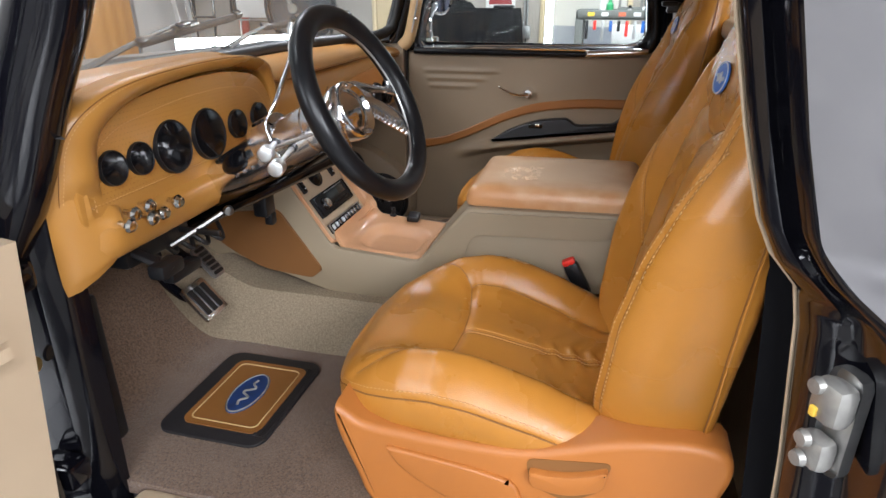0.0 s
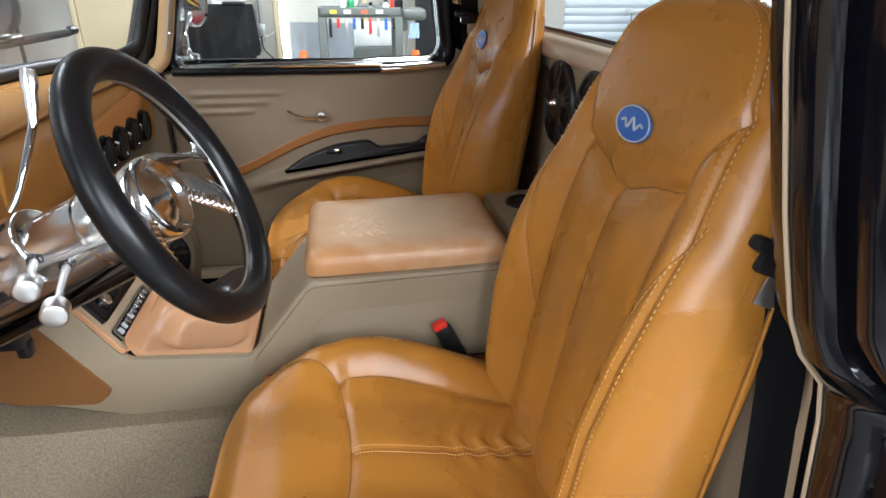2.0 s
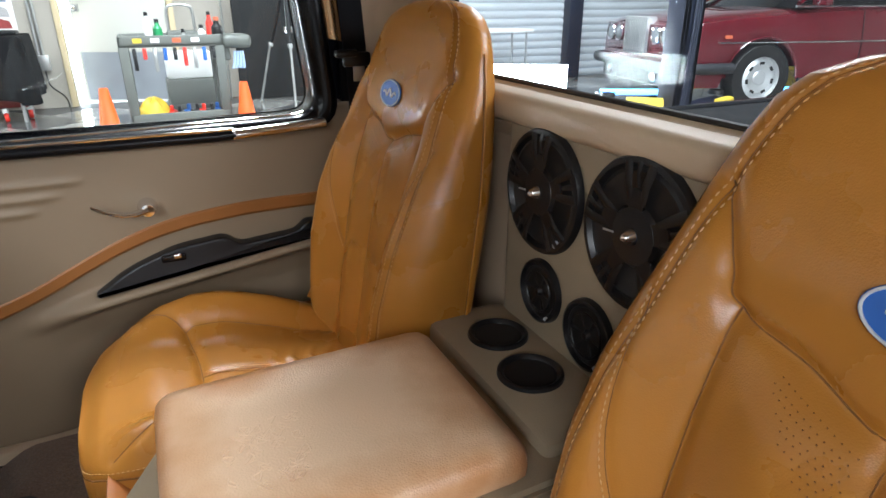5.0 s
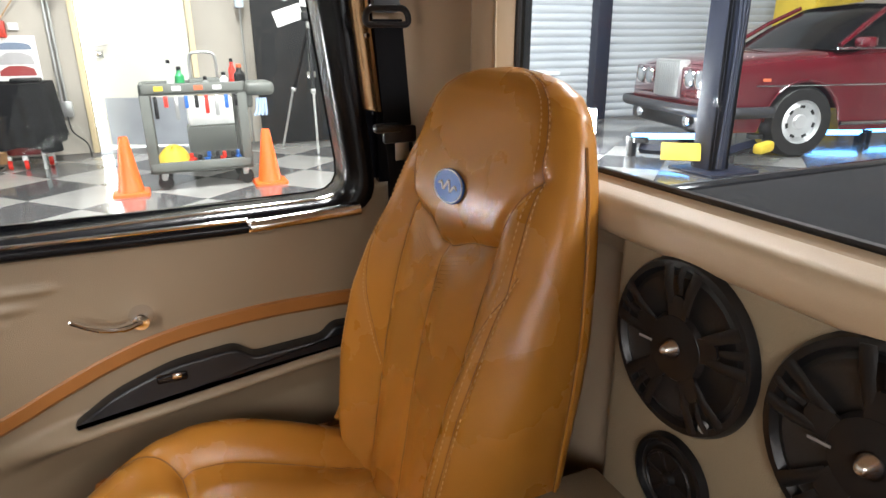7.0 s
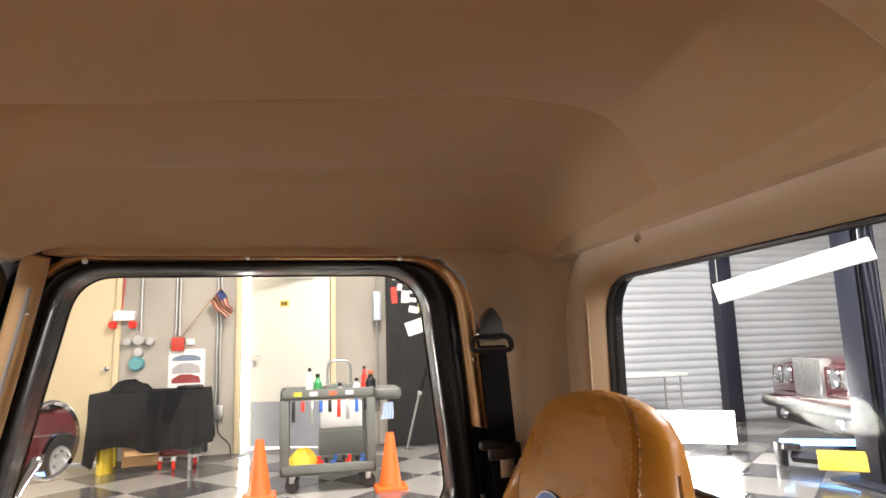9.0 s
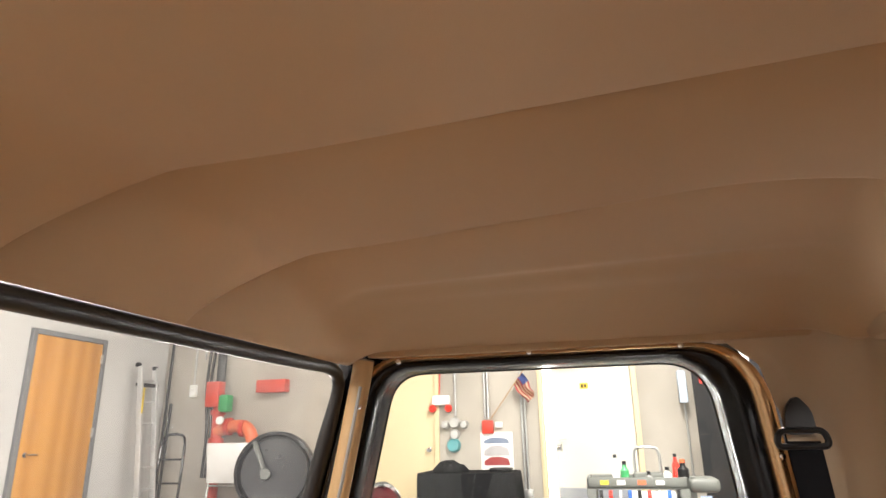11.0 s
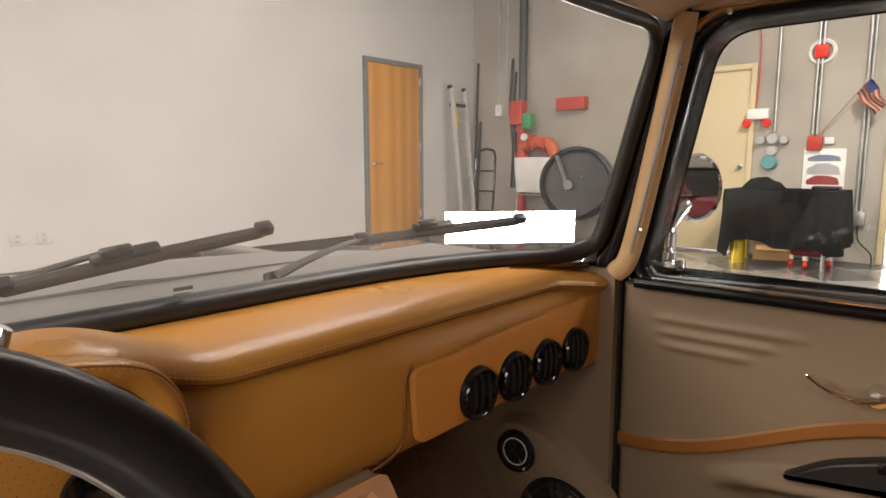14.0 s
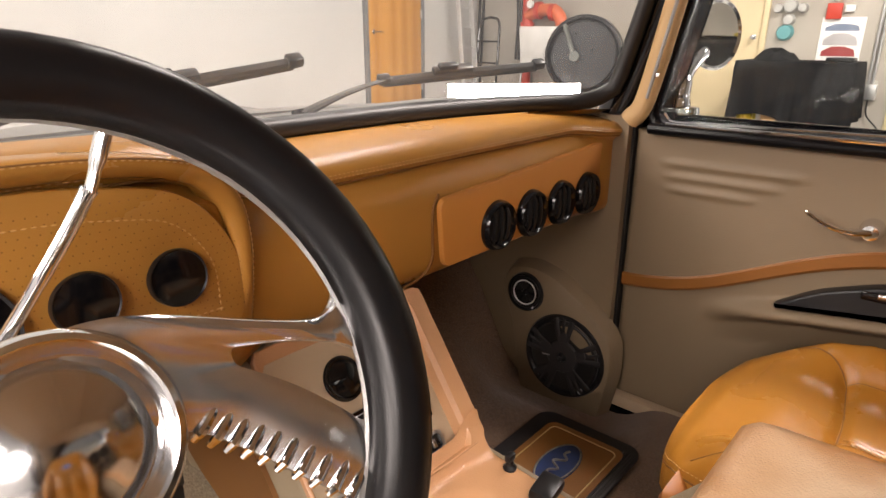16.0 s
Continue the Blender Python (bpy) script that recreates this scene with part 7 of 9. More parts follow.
for y in (1.12, 1.32):
    ol = thing("wall_outlet", "white wall outlet plate", "outlet", group="wall outlets", at=(WX, y, 0.43))
    part("plate", box2((WX + 0.001, y - 0.06, 0.37), (WX + 0.008, y + 0.06, 0.49), 0.003), WALL_PALE, ol)
    for z in (0.405, 0.455):
        part("socket", box2((WX + 0.008, y - 0.018, z - 0.013), (WX + 0.0105, y + 0.018, z + 0.013), 0.002), mat("socket_grey", (0.4, 0.4, 0.39), 0.5) if "socket_grey" not in bpy.data.materials else bpy.data.materials["socket_grey"], ol)


def wall_door(name, x0, x1, leaf_mat, label, ajar=0.0, knob_left=False):
    d = thing(name, label, "door", kind="structure", at=((x0 + x1) / 2, WY, 0))
    part("door_frame", join(box2((x0, WY - 0.03, 0), (x0 + 0.06, WY + 0.12, 2.20), 0.004), box2((x1 - 0.06, WY - 0.03, 0), (x1, WY + 0.12, 2.20), 0.004), box2((x0 + 0.06, WY - 0.03, 2.14), (x1 - 0.06, WY + 0.12, 2.20), 0.004)), BEIGE_DOOR, d, "beige steel door frame")
    w = x1 - x0 - 0.13
    M = Matrix.Translation((x1 - 0.065, WY + 0.03, 0)) @ pose(0, 0, 0, 0, 0, ajar) if not knob_left or ajar else Matrix.Translation((x1 - 0.065, WY + 0.03, 0))
    part("door_leaf", put(box2((-w, -0.022, 0.01), (0, 0.022, 2.135), 0.003), M), leaf_mat, d)
    kx = -w + 0.07 if knob_left else -0.07
    part("door_handle", put(join(lathe([(0.032, 0), (0.03, 0.01), (0.012, 0.014), (0.012, 0.04), (0.028, 0.05), (0.030, 0.06), (0.02, 0.072), (0, 0.074)], 20, (0, -1, 0), (kx, -0.022, 1.02))), M), CHROME, d, "steel door knob")
    return d, M, w


wall_door("door_2", -3.05, -1.93, BEIGE_DOOR, "closed beige steel door")
WHITE_DOOR = mat("pale_door_paint", (0.66, 0.64, 0.58), 0.5, vary=0.03)
d3, M3, w3 = wall_door("door_3", -0.66, 0.52, WHITE_DOOR, "pale steel door standing ajar to bright daylight", ajar=-22, knob_left=True)
part("kick_plate", put(box2((-w3 + 0.03, -0.026, 0.02), (-0.03, -0.022, 0.55)), M3), mat("grey_kick_plate", (0.36, 0.38, 0.42), 0.35, 0.3), d3, "grey kick plate")
part("sign", put(box2((-w3 + 0.40, -0.028, 1.72), (-w3 + 0.51, -0.0225, 1.79)), M3), YELLOW, d3, "small yellow sign with bars")
part("sign_bar", put(box2((-w3 + 0.42, -0.030, 1.735), (-w3 + 0.445, -0.028, 1.775)), M3), BLACK_BASE, d3, smooth=False)
part("sign_bar", put(box2((-w3 + 0.46, -0.030, 1.735), (-w3 + 0.485, -0.028, 1.775)), M3), BLACK_BASE, d3, smooth=False)
part("push_bar", put(join(tube([(-w3 + 0.02, -0.05, 1.10), (-w3 + 0.18, -0.07, 1.12)], 0.008, 8), box2((-w3 + 0.02, -0.05, 0.98), (-w3 + 0.10, -0.022, 1.06))), M3), STEEL, d3)
part("closer", put(box2((-w3 * 0.55, -0.07, 2.06), (-w3 * 0.20, -0.022, 2.12), 0.006), M3), WHITE, d3, "door closer box")


def pipe(name, pts, r, material, label, category="pipe", group=""):
    t = thing(name, label, category, group, at=pts[0])
    part(name + "_run", tube(pts, r, 10), material, t)
    return t


# pipes and boxes on the grey wall
for x in (-5.57, -5.42):
    pipe("conduit", [(x, WY - 0.02, 1.95 if x < -5.5 else 2.3), (x, WY - 0.02, 4.5)], 0.014, STEEL, "thin steel conduit on the wall", "conduit", "conduits")
tb = thing("switch_box", "small white wall box", "box", at=(-5.57, WY, 1.85))
part("switch_box_body", box2((-5.62, WY - 0.05, 1.78), (-5.52, WY, 1.95), 0.006), WHITE, tb)
riser = thing("fire_riser", "red fire pipe riser with orange elbow and valves", "pipe", at=(-5.05, WY - 0.15, 0))
part("riser_pipe", tube([(-5.05, WY - 0.15, 0.0), (-5.05, WY - 0.15, 1.62)], 0.075, 16), PIPE_RED, riser)
part("riser_upper", tube([(-5.05, WY - 0.15, 1.62), (-5.05, WY - 0.15, 4.5)], 0.062, 16), mat("dark_pipe", (0.03, 0.03, 0.032), 0.5), riser, "dark upper pipe")
part("elbow", tube(smooth_path([(-5.05, WY - 0.15, 1.30), (-4.80, WY - 0.16, 1.36), (-4.58, WY - 0.18, 1.34), (-4.47, WY - 0.2, 1.20), (-4.46, WY - 0.2, 1.02)]), 0.085, 14), PIPE_ORANGE, riser, "orange pipe elbow")
for x, y, z, r in ((-5.05, WY - 0.15, 1.55, 0.10), (-4.86, WY - 0.16, 1.36, 0.115), (-4.62, WY - 0.18, 1.33, 0.11), (-5.05, WY - 0.15, 1.18, 0.10)):
    part("flange", lathe([(0, 0.03), (r, 0.03), (r, -0.03), (0, -0.03)], 20, (0, 0, 1) if x == -5.05 else (1, 0, 0), (x, y, z)), PIPE_RED, riser)
part("valve_box", box2((-5.16, WY - 0.32, 1.62), (-4.96, WY - 0.16, 1.96), 0.012), PIPE_RED, riser)
part("green_valve", box2((-4.97, WY - 0.30, 1.55), (-4.82, WY - 0.15, 1.78), 0.03), GREEN, riser, "green valve cap")
part("gauge", lathe([(0, 0.03), (0.05, 0.03), (0.055, 0)], 20, (0, -1, 0), (-4.92, WY - 0.28, 1.44)), WHITE, riser)
rb = thing("red_wall_box", "red metal box on the wall", "box", at=(-4.3, WY, 1.9))
part("red_box_body", box2((-4.50, WY - 0.14, 1.80), (-4.06, WY, 1.97), 0.008), PIPE_RED, rb)
for k, x in enumerate((-5.30, -5.24)):
    pipe("wall_hose", smooth_path([(x, WY - 0.05, 2.6 - 0.2 * k), (x - 0.03, WY - 0.06, 1.9), (x + 0.04, WY - 0.08, 1.3), (x, WY - 0.05, 0.7)]), 0.02, BLACK_RUBBER, "black hose hanging on the wall", "hose", "wall hoses")

# ladder against the front wall
DULL_ALU = mat("dull_ladder_aluminium", (0.55, 0.55, 0.54), 0.45, 0.35, vary=0.12, scale=15)
lad = thing("ladder", "folded aluminium step ladder leaning on the wall", "ladder", at=(WX + 0.2, 6.9, 0))
for y, dx in ((6.62, 0.06), (6.70, 0.0), (6.98, 0.0)):
    part("ladder_rail", put(box(0.07, 0.035, 2.16, (0, 0, 0), 0.006), Matrix.Translation((WX + 0.28 + dx, y, 1.085)) @ pose(0, 0, 0, 0, -6, 0)), DULL_ALU, lad, "dull aluminium rail")
for k in range(7):
    z = 0.30 + 0.28 * k
    part("ladder_step", box(0.08, 0.27, 0.028, (WX + 0.36 - 0.105 * z, 6.84, z), 0.005), DULL_ALU, lad)
part("ladder_top", join(box(0.07, 0.06, 0.06, (WX + 0.17, 6.64, 2.18), 0.02), box(0.07, 0.06, 0.06, (WX + 0.16, 6.98, 2.16), 0.02)), BLACK_PLASTIC, lad)
part("ladder_hinge", box(0.05, 0.40, 0.05, (WX + 0.19, 6.83, 1.92), 0.01), BLACK_PLASTIC, lad)
part("ladder_label", box(0.004, 0.03, 0.5, (WX + 0.325, 6.62, 1.62)), YELLOW, lad)
# hand truck and bars in the corner
ht = thing("hand_truck", "black steel hand truck in the corner", "hand truck", at=(-5.55, 7.0, 0))
for x in (-5.75, -5.38):
    part("upright", tube(smooth_path([(x, 6.98, 0.12), (x, 7.05, 0.9), (x + (0.03 if x < -5.5 else -0.03), 7.08, 1.22), (-5.565, 7.09, 1.28)]), 0.018, 8), BLACK_PAINT, ht)
for z in (0.35, 0.65, 0.95):
    part("crossbar", tube([(-5.75, 7.02, z), (-5.38, 7.02, z)], 0.013, 8), BLACK_PAINT, ht)
part("toe_plate", box2((-5.78, 6.72, 0.03), (-5.35, 6.98, 0.045)), BLACK_PAINT, ht)
for x in (-5.80, -5.33):
    part("wheel", lathe([(0, 0.03), (0.12, 0.03), (0.13, 0), (0.12, -0.03), (0, -0.03)], 24, (1, 0, 0), (x, 7.03, 0.13)), BLACK_RUBBER, ht)
for x, h in ((-5.93, 2.6), (-5.88, 1.7)):
    pipe("long_bar", [(x, 7.25, 0), (x - 0.03, 7.38, h)], 0.02, BLACK_PLASTIC, "dark bar leaning in the corner", "bar", "leaning bars")
# drum fan
fan = thing("drum_fan", "large black drum fan under a dark cover", "fan", at=(-3.85, 6.75, 0))
fax = Vector((0.35, -0.92, 0.05))
part("drum", lathe([(0.43, 0.20), (0.47, 0.18), (0.48, 0.0), (0.47, -0.18), (0.43, -0.2), (0.40, -0.19), (0.40, 0.19)], 48, fax, (-3.85, 6.8, 0.80)), BLACK_PLASTIC, fan)
part("cover", lathe([(0, 0.12), (0.2, 0.115), (0.41, 0.12)], 40, fax, (-3.85, 6.8, 0.80)), mat("dark_plastic_sheet", (0.008, 0.008, 0.010), 0.3, vary=0.3, scale=9), fan)
part("tilt_arm", tube([(-4.01, 6.53, 1.16), (-3.87, 6.53, 0.84)], 0.050, 10, flat=0.4), CART_GREY, fan, "grey tilt arm")
part("arm_disc", lathe([(0, 0.03), (0.06, 0.03), (0.065, 0)], 24, fax, (-3.85, 6.54, 0.79)), CART_GREY, fan, "round grey hub label")
for s in (-0.4, 0.4):
    part("stand", tube([(-3.85 + s, 6.85, 0.80), (-3.85 + s, 6.85, 0.12), (-3.85 + s * 1.1, 6.6, 0.02)], 0.022, 8), BLACK_PLASTIC, fan)
wb = thing("white_board", "blank white panel leaning on frames", "panel", at=(-4.65, 7.0, 0.5))
part("white_board_panel", put(box(0.62, 0.03, 0.50, (0, 0, 0), 0.004), Matrix.Translation((-4.68, 7.03, 0.90)) @ pose(0, 0, 0, 8, 0, 0)), WHITE, wb)
part("board_frame", join(tube([(-4.98, 7.0, 0), (-4.98, 7.08, 0.7)], 0.015, 8), tube([(-4.38, 7.0, 0), (-4.38, 7.08, 0.7)], 0.015, 8), tube([(-4.98, 7.04, 0.62), (-4.38, 7.04, 0.62)], 0.012, 8)), STEEL, wb)

# bright light panel on the floor ahead of the truck
def light_panel(name, a, b, z0, z1, label, sections=3, tilt=0.0):
    a, b = Vector((*a, 0)), Vector((*b, 0))
    t = thing(name, label, "light panel", at=tuple((a + b) / 2))
    L, ang = (b - a).length, math.degrees(math.atan2(b.y - a.y, b.x - a.x))
    M = Matrix.Translation((a + b) / 2) @ pose(0, 0, 0, 0, 0, ang) @ pose(0, 0, (z0 + z1) / 2, 0, tilt, 0)
    part("panel_frame", put(box(L - 0.01, 0.05, z1 - z0 - 0.01, (0, 0.032, 0), 0.006), M), BLACK_PLASTIC, t)
    for k in range(sections):
        part("led_section", put(box(L / sections - 0.015, 0.01, z1 - z0, (-L / 2 + L / sections * (k + 0.5), 0, 0)), M), LED, t, smooth=False)
    for s in (-0.4, 0.4):
        part("panel_leg", put(box(0.04, 0.24, 0.03, (s * L, 0.05, -(z0 + z1) / 2 + 0.016), 0.004), M), BLACK_PLASTIC, t)
        part("panel_post", put(box(0.03, 0.02, z0 + 0.10, (s * L, 0.065, -(z0 + z1) / 2 + z0 / 2 + 0.05)), M), BLACK_PLASTIC, t)
    return t


light_panel("floor_light", (-4.60, 5.02), (-3.52, 6.16), 0.13, 0.50, "long bright led light panel standing on the floor")
light_panel("floor_light", (3.70, 5.72), (4.42, 5.27), 0.10, 0.42, "bright led light panel standing on the floor", 2)
# a reflection in the rear window, built as a glowing lamp with added cables
hung = thing("hanging_light", "tilted bright led light in three sections, a window reflection built as a lamp", "light", at=(3.45, 3.25, 2.0))
HA, HB = Vector((3.15, 3.63, 1.49)), Vector((3.80, 3.01, 1.71))
HM = Matrix.Translation((HA + HB) / 2) @ (HB - HA).to_track_quat("X", "Z").to_matrix().to_4x4()
hl = (HB - HA).length
part("light_frame", put(box(hl + 0.03, 0.04, 0.15, (0, -0.03, 0), 0.004), HM), WHITE, hung)
for k, w in ((-0.355, 0.28), (0.02, 0.42), (0.39, 0.26)):
    part("led_section", put(box(hl * w, 0.01, 0.125, (k * hl, 0, 0)), HM), LED, hung, smooth=False)
for k in (-0.2025, 0.245):
    part("divider", put(box(0.014, 0.024, 0.130, (k * hl, 0.004, 0)), HM), BLACK_PLASTIC, hung, smooth=False)
part("end_cap", put(box(0.07, 0.06, 0.155, (hl / 2 + 0.045, -0.02, 0), 0.006), HM), WHITE, hung, "pale end housing")
for p in (HA, HB):
    part("cable", tube([tuple(p + Vector((0, 0, 0.05))), (p.x, p.y, 4.6)], 0.004, 6), STEEL, hung)

# side wall: emergency light, alarm, conduits, poster, flag
em = thing("emergency_light", "white emergency light with two red lamps", "emergency light", at=(-1.90, WY, 1.6))
part("emergency_body", box2((-2.0, WY - 0.09, 1.56), (-1.77, WY, 1.68), 0.02), WHITE, em)
for x in (-2.00, -1.79):
    part("lamp", lathe([(0, 0.05), (0.035, 0.045), (0.05, 0.01), (0.04, -0.02)], 20, (0, -1, -0.3), (x, WY - 0.06, 1.52)), RED, em)
VALVE_GREY = mat("worn_white_valve", (0.42, 0.41, 0.39), 0.5, vary=0.15)
vc = thing("valve_cluster", "white wall valve cluster with teal cap", "valve", at=(-1.72, WY, 1.3))
for x, z, r, m_ in ((-1.72, 1.34, 0.07, VALVE_GREY), (-1.84, 1.32, 0.05, VALVE_GREY), (-1.60, 1.32, 0.05, VALVE_GREY), (-1.72, 1.20, 0.06, VALVE_GREY), (-1.74, 1.07, 0.085, mat("teal_cap", (0.10, 0.32, 0.34), 0.5))):
    part("valve", lathe([(0, 0.09), (r * 0.8, 0.085), (r, 0.05), (r, 0)], 20, (0, -1, 0), (x, WY, z)), m_, vc)
al = thing("fire_alarm", "red fire alarm bell on a white ring", "alarm", at=(-1.30, WY, 2.25))
part("ring", lathe([(0.10, 0.02), (0.125, 0.03), (0.14, 0.0)], 28, (0, -1, 0), (-1.30, WY, 2.25)), WHITE, al)
part("bell", box(0.13, 0.06, 0.14, (-1.30, WY - 0.04, 2.25), 0.015), RED, al)
ps = thing("pull_station", "red fire pull station on the wall", "alarm", at=(-1.30, WY, 1.28))
part("station_body", box2((-1.37, WY - 0.06, 1.20), (-1.23, WY, 1.36), 0.01), PIPE_RED, ps)
part("station_tag", box2((-1.21, WY - 0.03, 1.27), (-1.12, WY, 1.34), 0.004), WHITE, ps)
for x, z0, z1 in ((-1.71, 1.42, 4.5), (-1.29, 1.38, 4.5), (-1.33, 1.38, 4.5), (-0.83, 0.48, 4.5), (-0.87, 0.5, 4.5)):
    pipe("conduit", [(x, WY - 0.025, z0), (x, WY - 0.025, z1)], 0.015, STEEL, "thin steel conduit on the wall", "conduit", "conduits")
ob_ = thing("conduit_box", "small grey conduit box", "box", at=(-0.85, WY, 0.45))
part("conduit_box_body", box2((-0.90, WY - 0.06, 0.40), (-0.78, WY, 0.56), 0.008), STEEL, ob_)
pipe("black_cable", smooth_path([(-0.84, WY - 0.05, 0.42), (-0.82, WY - 0.07, 0.25), (-0.70, WY - 0.10, 0.12), (-0.66, WY - 0.3, 0.01)]), 0.008, BLACK_RUBBER, "black power cord below the box", "cord")
pipe("red_cable", smooth_path([(-1.93, WY - 0.03, 2.7), (-1.90, WY - 0.03, 2.2), (-1.92, WY - 0.03, 1.7)]), 0.006, RED, "thin red cord on the wall", "cord")
poster = thing("poster", "poster of a dark red car on white ground", "poster", at=(-1.20, WY, 1.0))
part("sheet", box2((-1.40, WY - 0.012, 0.76), (-1.0, WY - 0.006, 1.22)), PAPER, poster, smooth=False)
for z, h, m_ in ((1.12, 0.07, mat("poster_blue", (0.18, 0.22, 0.30), 0.7)), (1.00, 0.12, mat("poster_grey", (0.42, 0.40, 0.40), 0.7)), (0.88, 0.10, mat("poster_red", (0.32, 0.05, 0.05), 0.7))):
    part("print", slab(round_poly([(-1.36, z - h / 2), (-1.04, z - h / 2), (-1.06, z + h * 0.2), (-1.15, z + h / 2), (-1.27, z + h / 2), (-1.36, z)], 0.012, 4), 0.002, Matrix.Translation((0, WY - 0.0145, 0)) @ XZ), m_, poster, smooth=False)
flag = thing("small_flag", "small striped flag on a wooden stick", "flag", at=(-0.95, WY - 0.1, 1.6))
FA, FB = Vector((-1.26, WY - 0.05, 1.37)), Vector((-0.80, WY - 0.20, 1.94))
part("stick", tube([tuple(FA), tuple(FB)], 0.006, 8), CARD, flag)
# cloth hangs from the upper part of the stick, striped along its fly
FU = (FB - FA).normalized()


def cloth(u, v):
    """u along the stick from its tip, v down the fly."""
    p = FB - FU * (0.03 + 0.19 * u)
    return (p.x + 0.15 * v + 0.03 * math.sin(6 * v + 3 * u) * v, p.y + 0.035 * math.sin(9 * u + 4 * v), p.z - 0.24 * v + 0.02 * u * v)


for k in range(9):
    part("stripe", shell([[cloth((k + d) / 9, v) for d in (0, 0.5, 1)] for v in np.linspace(0.42 if k < 4 else 0.0, 1, 9)], (0, 0.002, 0)), mat("flag_red", (0.30, 0.05, 0.05), 0.8) if k == 0 else (bpy.data.materials["flag_red"] if k % 2 == 0 else CREAM), flag, smooth=False)
part("canton", shell([[cloth(u, v) for u in np.linspace(0, 0.444, 6)] for v in np.linspace(0.0, 0.42, 6)], (0, 0.002, 0)), mat("flag_blue", (0.03, 0.05, 0.16), 0.8), flag, smooth=False)
# draped table
tab = thing("draped_table", "folding table under a black cloth", "table", at=(-1.4, 6.85, 0))
TX0, TX1, TY0, TY1, TZ = -1.95, -0.88, 6.50, 7.14, 0.79
ring0 = resample(rounded(TX1 - TX0, TY1 - TY0, 0.02, 3, (TX0 + TX1) / 2, (TY0 + TY1) / 2), 120)
rows = []
for k, d in enumerate((0.30, 0.12, 0.0)):
    rows.append([((x - (TX0 + TX1) / 2) * (1 - d) + (TX0 + TX1) / 2, (y - (TY0 + TY1) / 2) * (1 - d) + (TY0 + TY1) / 2, TZ + 0.004) for x, y in ring0])
for k in range(1, 9):
    t = k / 8
    row = []
    for i, (x, y) in enumerate(offset_loop(ring0, 0.010 + 0.022 * t)):
        hem = 0.24 + 0.035 * math.sin(i * 0.11 + 1) + 0.02 * math.sin(i * 0.37) - (0.17 if abs(x - TX0) < 0.12 and y < TY0 + 0.2 else 0) - (0.03 if abs(x - TX1) < 0.12 else 0)
        f = 0.050 * t * math.sin(i * 0.9 + 0.8 * math.sin(i * 0.23))
        cx, cy = x - (TX0 + TX1) / 2, y - (TY0 + TY1) / 2
        row.append((x + f * cx, min(y + f * cy * 1.6, WY - 0.03), TZ - (TZ - hem) * t))
    rows.append(row)
part("tablecloth", grid(rows, closed_v=True, caps=False), CLOTH, tab, "black draped tablecloth", angle=70)
part("tabletop", box2((TX0 + 0.01, TY0 + 0.01, TZ - 0.04), (TX1 - 0.01, TY1 - 0.01, TZ), 0.006), CLOTH, tab)
for x in (TX0 + 0.12, TX1 - 0.12):
    for y in (TY0 + 0.08, TY1 - 0.08):
        part("leg", tube([(x, y, 0.0), (x, y, TZ - 0.03)], 0.018, 8), YELLOW if x < -1.4 else STEEL, tab)
rng = random.Random(3)
heap = thing("cloth_heap", "crumpled black cloth heap on the table", "cloth", at=(-1.60, 6.85, TZ))
hp = []
for i in range(22):
    r = 1 - i / 21 if i < 21 else 0.004
    row = []
    for a in np.linspace(0, 2 * math.pi, 64, endpoint=False):
        rr = r * (1 + 0.10 * math.sin(3 * a + 1) + 0.06 * math.sin(7 * a))
        px, py = -1.66 + 0.21 * rr * math.cos(a), 6.84 + 0.17 * rr * math.sin(a)
        folds = abs(math.sin(23 * px + 9 * py + 2.0 * math.sin(17 * py))) * 0.5 + abs(math.sin(31 * py - 14 * px + 1.7 * math.sin(21 * px))) * 0.5
        z = 0.115 * (1 - r ** 2.6) * (0.55 + 0.62 * folds - 0.25 * (px + 1.66) / 0.21 * 0.6)
        row.append((px + 0.008 * math.sin(60 * py), py, TZ + 0.006 + z))
    hp.append(row)
part("heap", grid(hp, closed_v=True, caps=True), CLOTH, heap, angle=60)
sb2 = thing("black_case", "flat black case on the table", "case", at=(-1.05, 6.8, TZ))
part("case_body", box2((-1.17, 6.70, TZ + 0.005), (-0.93, 6.90, TZ + 0.045), 0.012), BLACK_PLASTIC, sb2)
cb = thing("cardboard_box", "open brown cardboard box under the table", "box", at=(-1.5, 6.8, 0))
part("box_body", put(box(0.34, 0.26, 0.22, (0, 0, 0.112), 0.004), Matrix.Translation((-1.50, 6.72, 0.06)) @ pose(0, 0, 0, 0, 0, 14)), CARD, cb)
part("box_flap", put(box(0.30, 0.12, 0.006, (0, -0.17, 0.22)), Matrix.Translation((-1.50, 6.72, 0.06)) @ pose(0, 0, 0, 20, 0, 14)), CARD, cb)
for x, y in ((-1.16, 6.62), (-0.98, 6.78), (-1.30, 6.66)):
    cs = thing("caster_dolly", "small red and white caster under the table", "caster", group="table casters", at=(x, y, 0))
    part("caster_wheel", lathe([(0, 0.018), (0.045, 0.018), (0.05, 0), (0.045, -0.018), (0, -0.018)], 18, (1, 0.2, 0), (x, y, 0.05)), RED, cs)
    part("caster_fork", box(0.05, 0.05, 0.05, (x, y, 0.11), 0.01), WHITE, cs)
jk = thing("floor_jack", "dark red machine part under the table", "machine part", at=(-1.15, 6.85, 0))
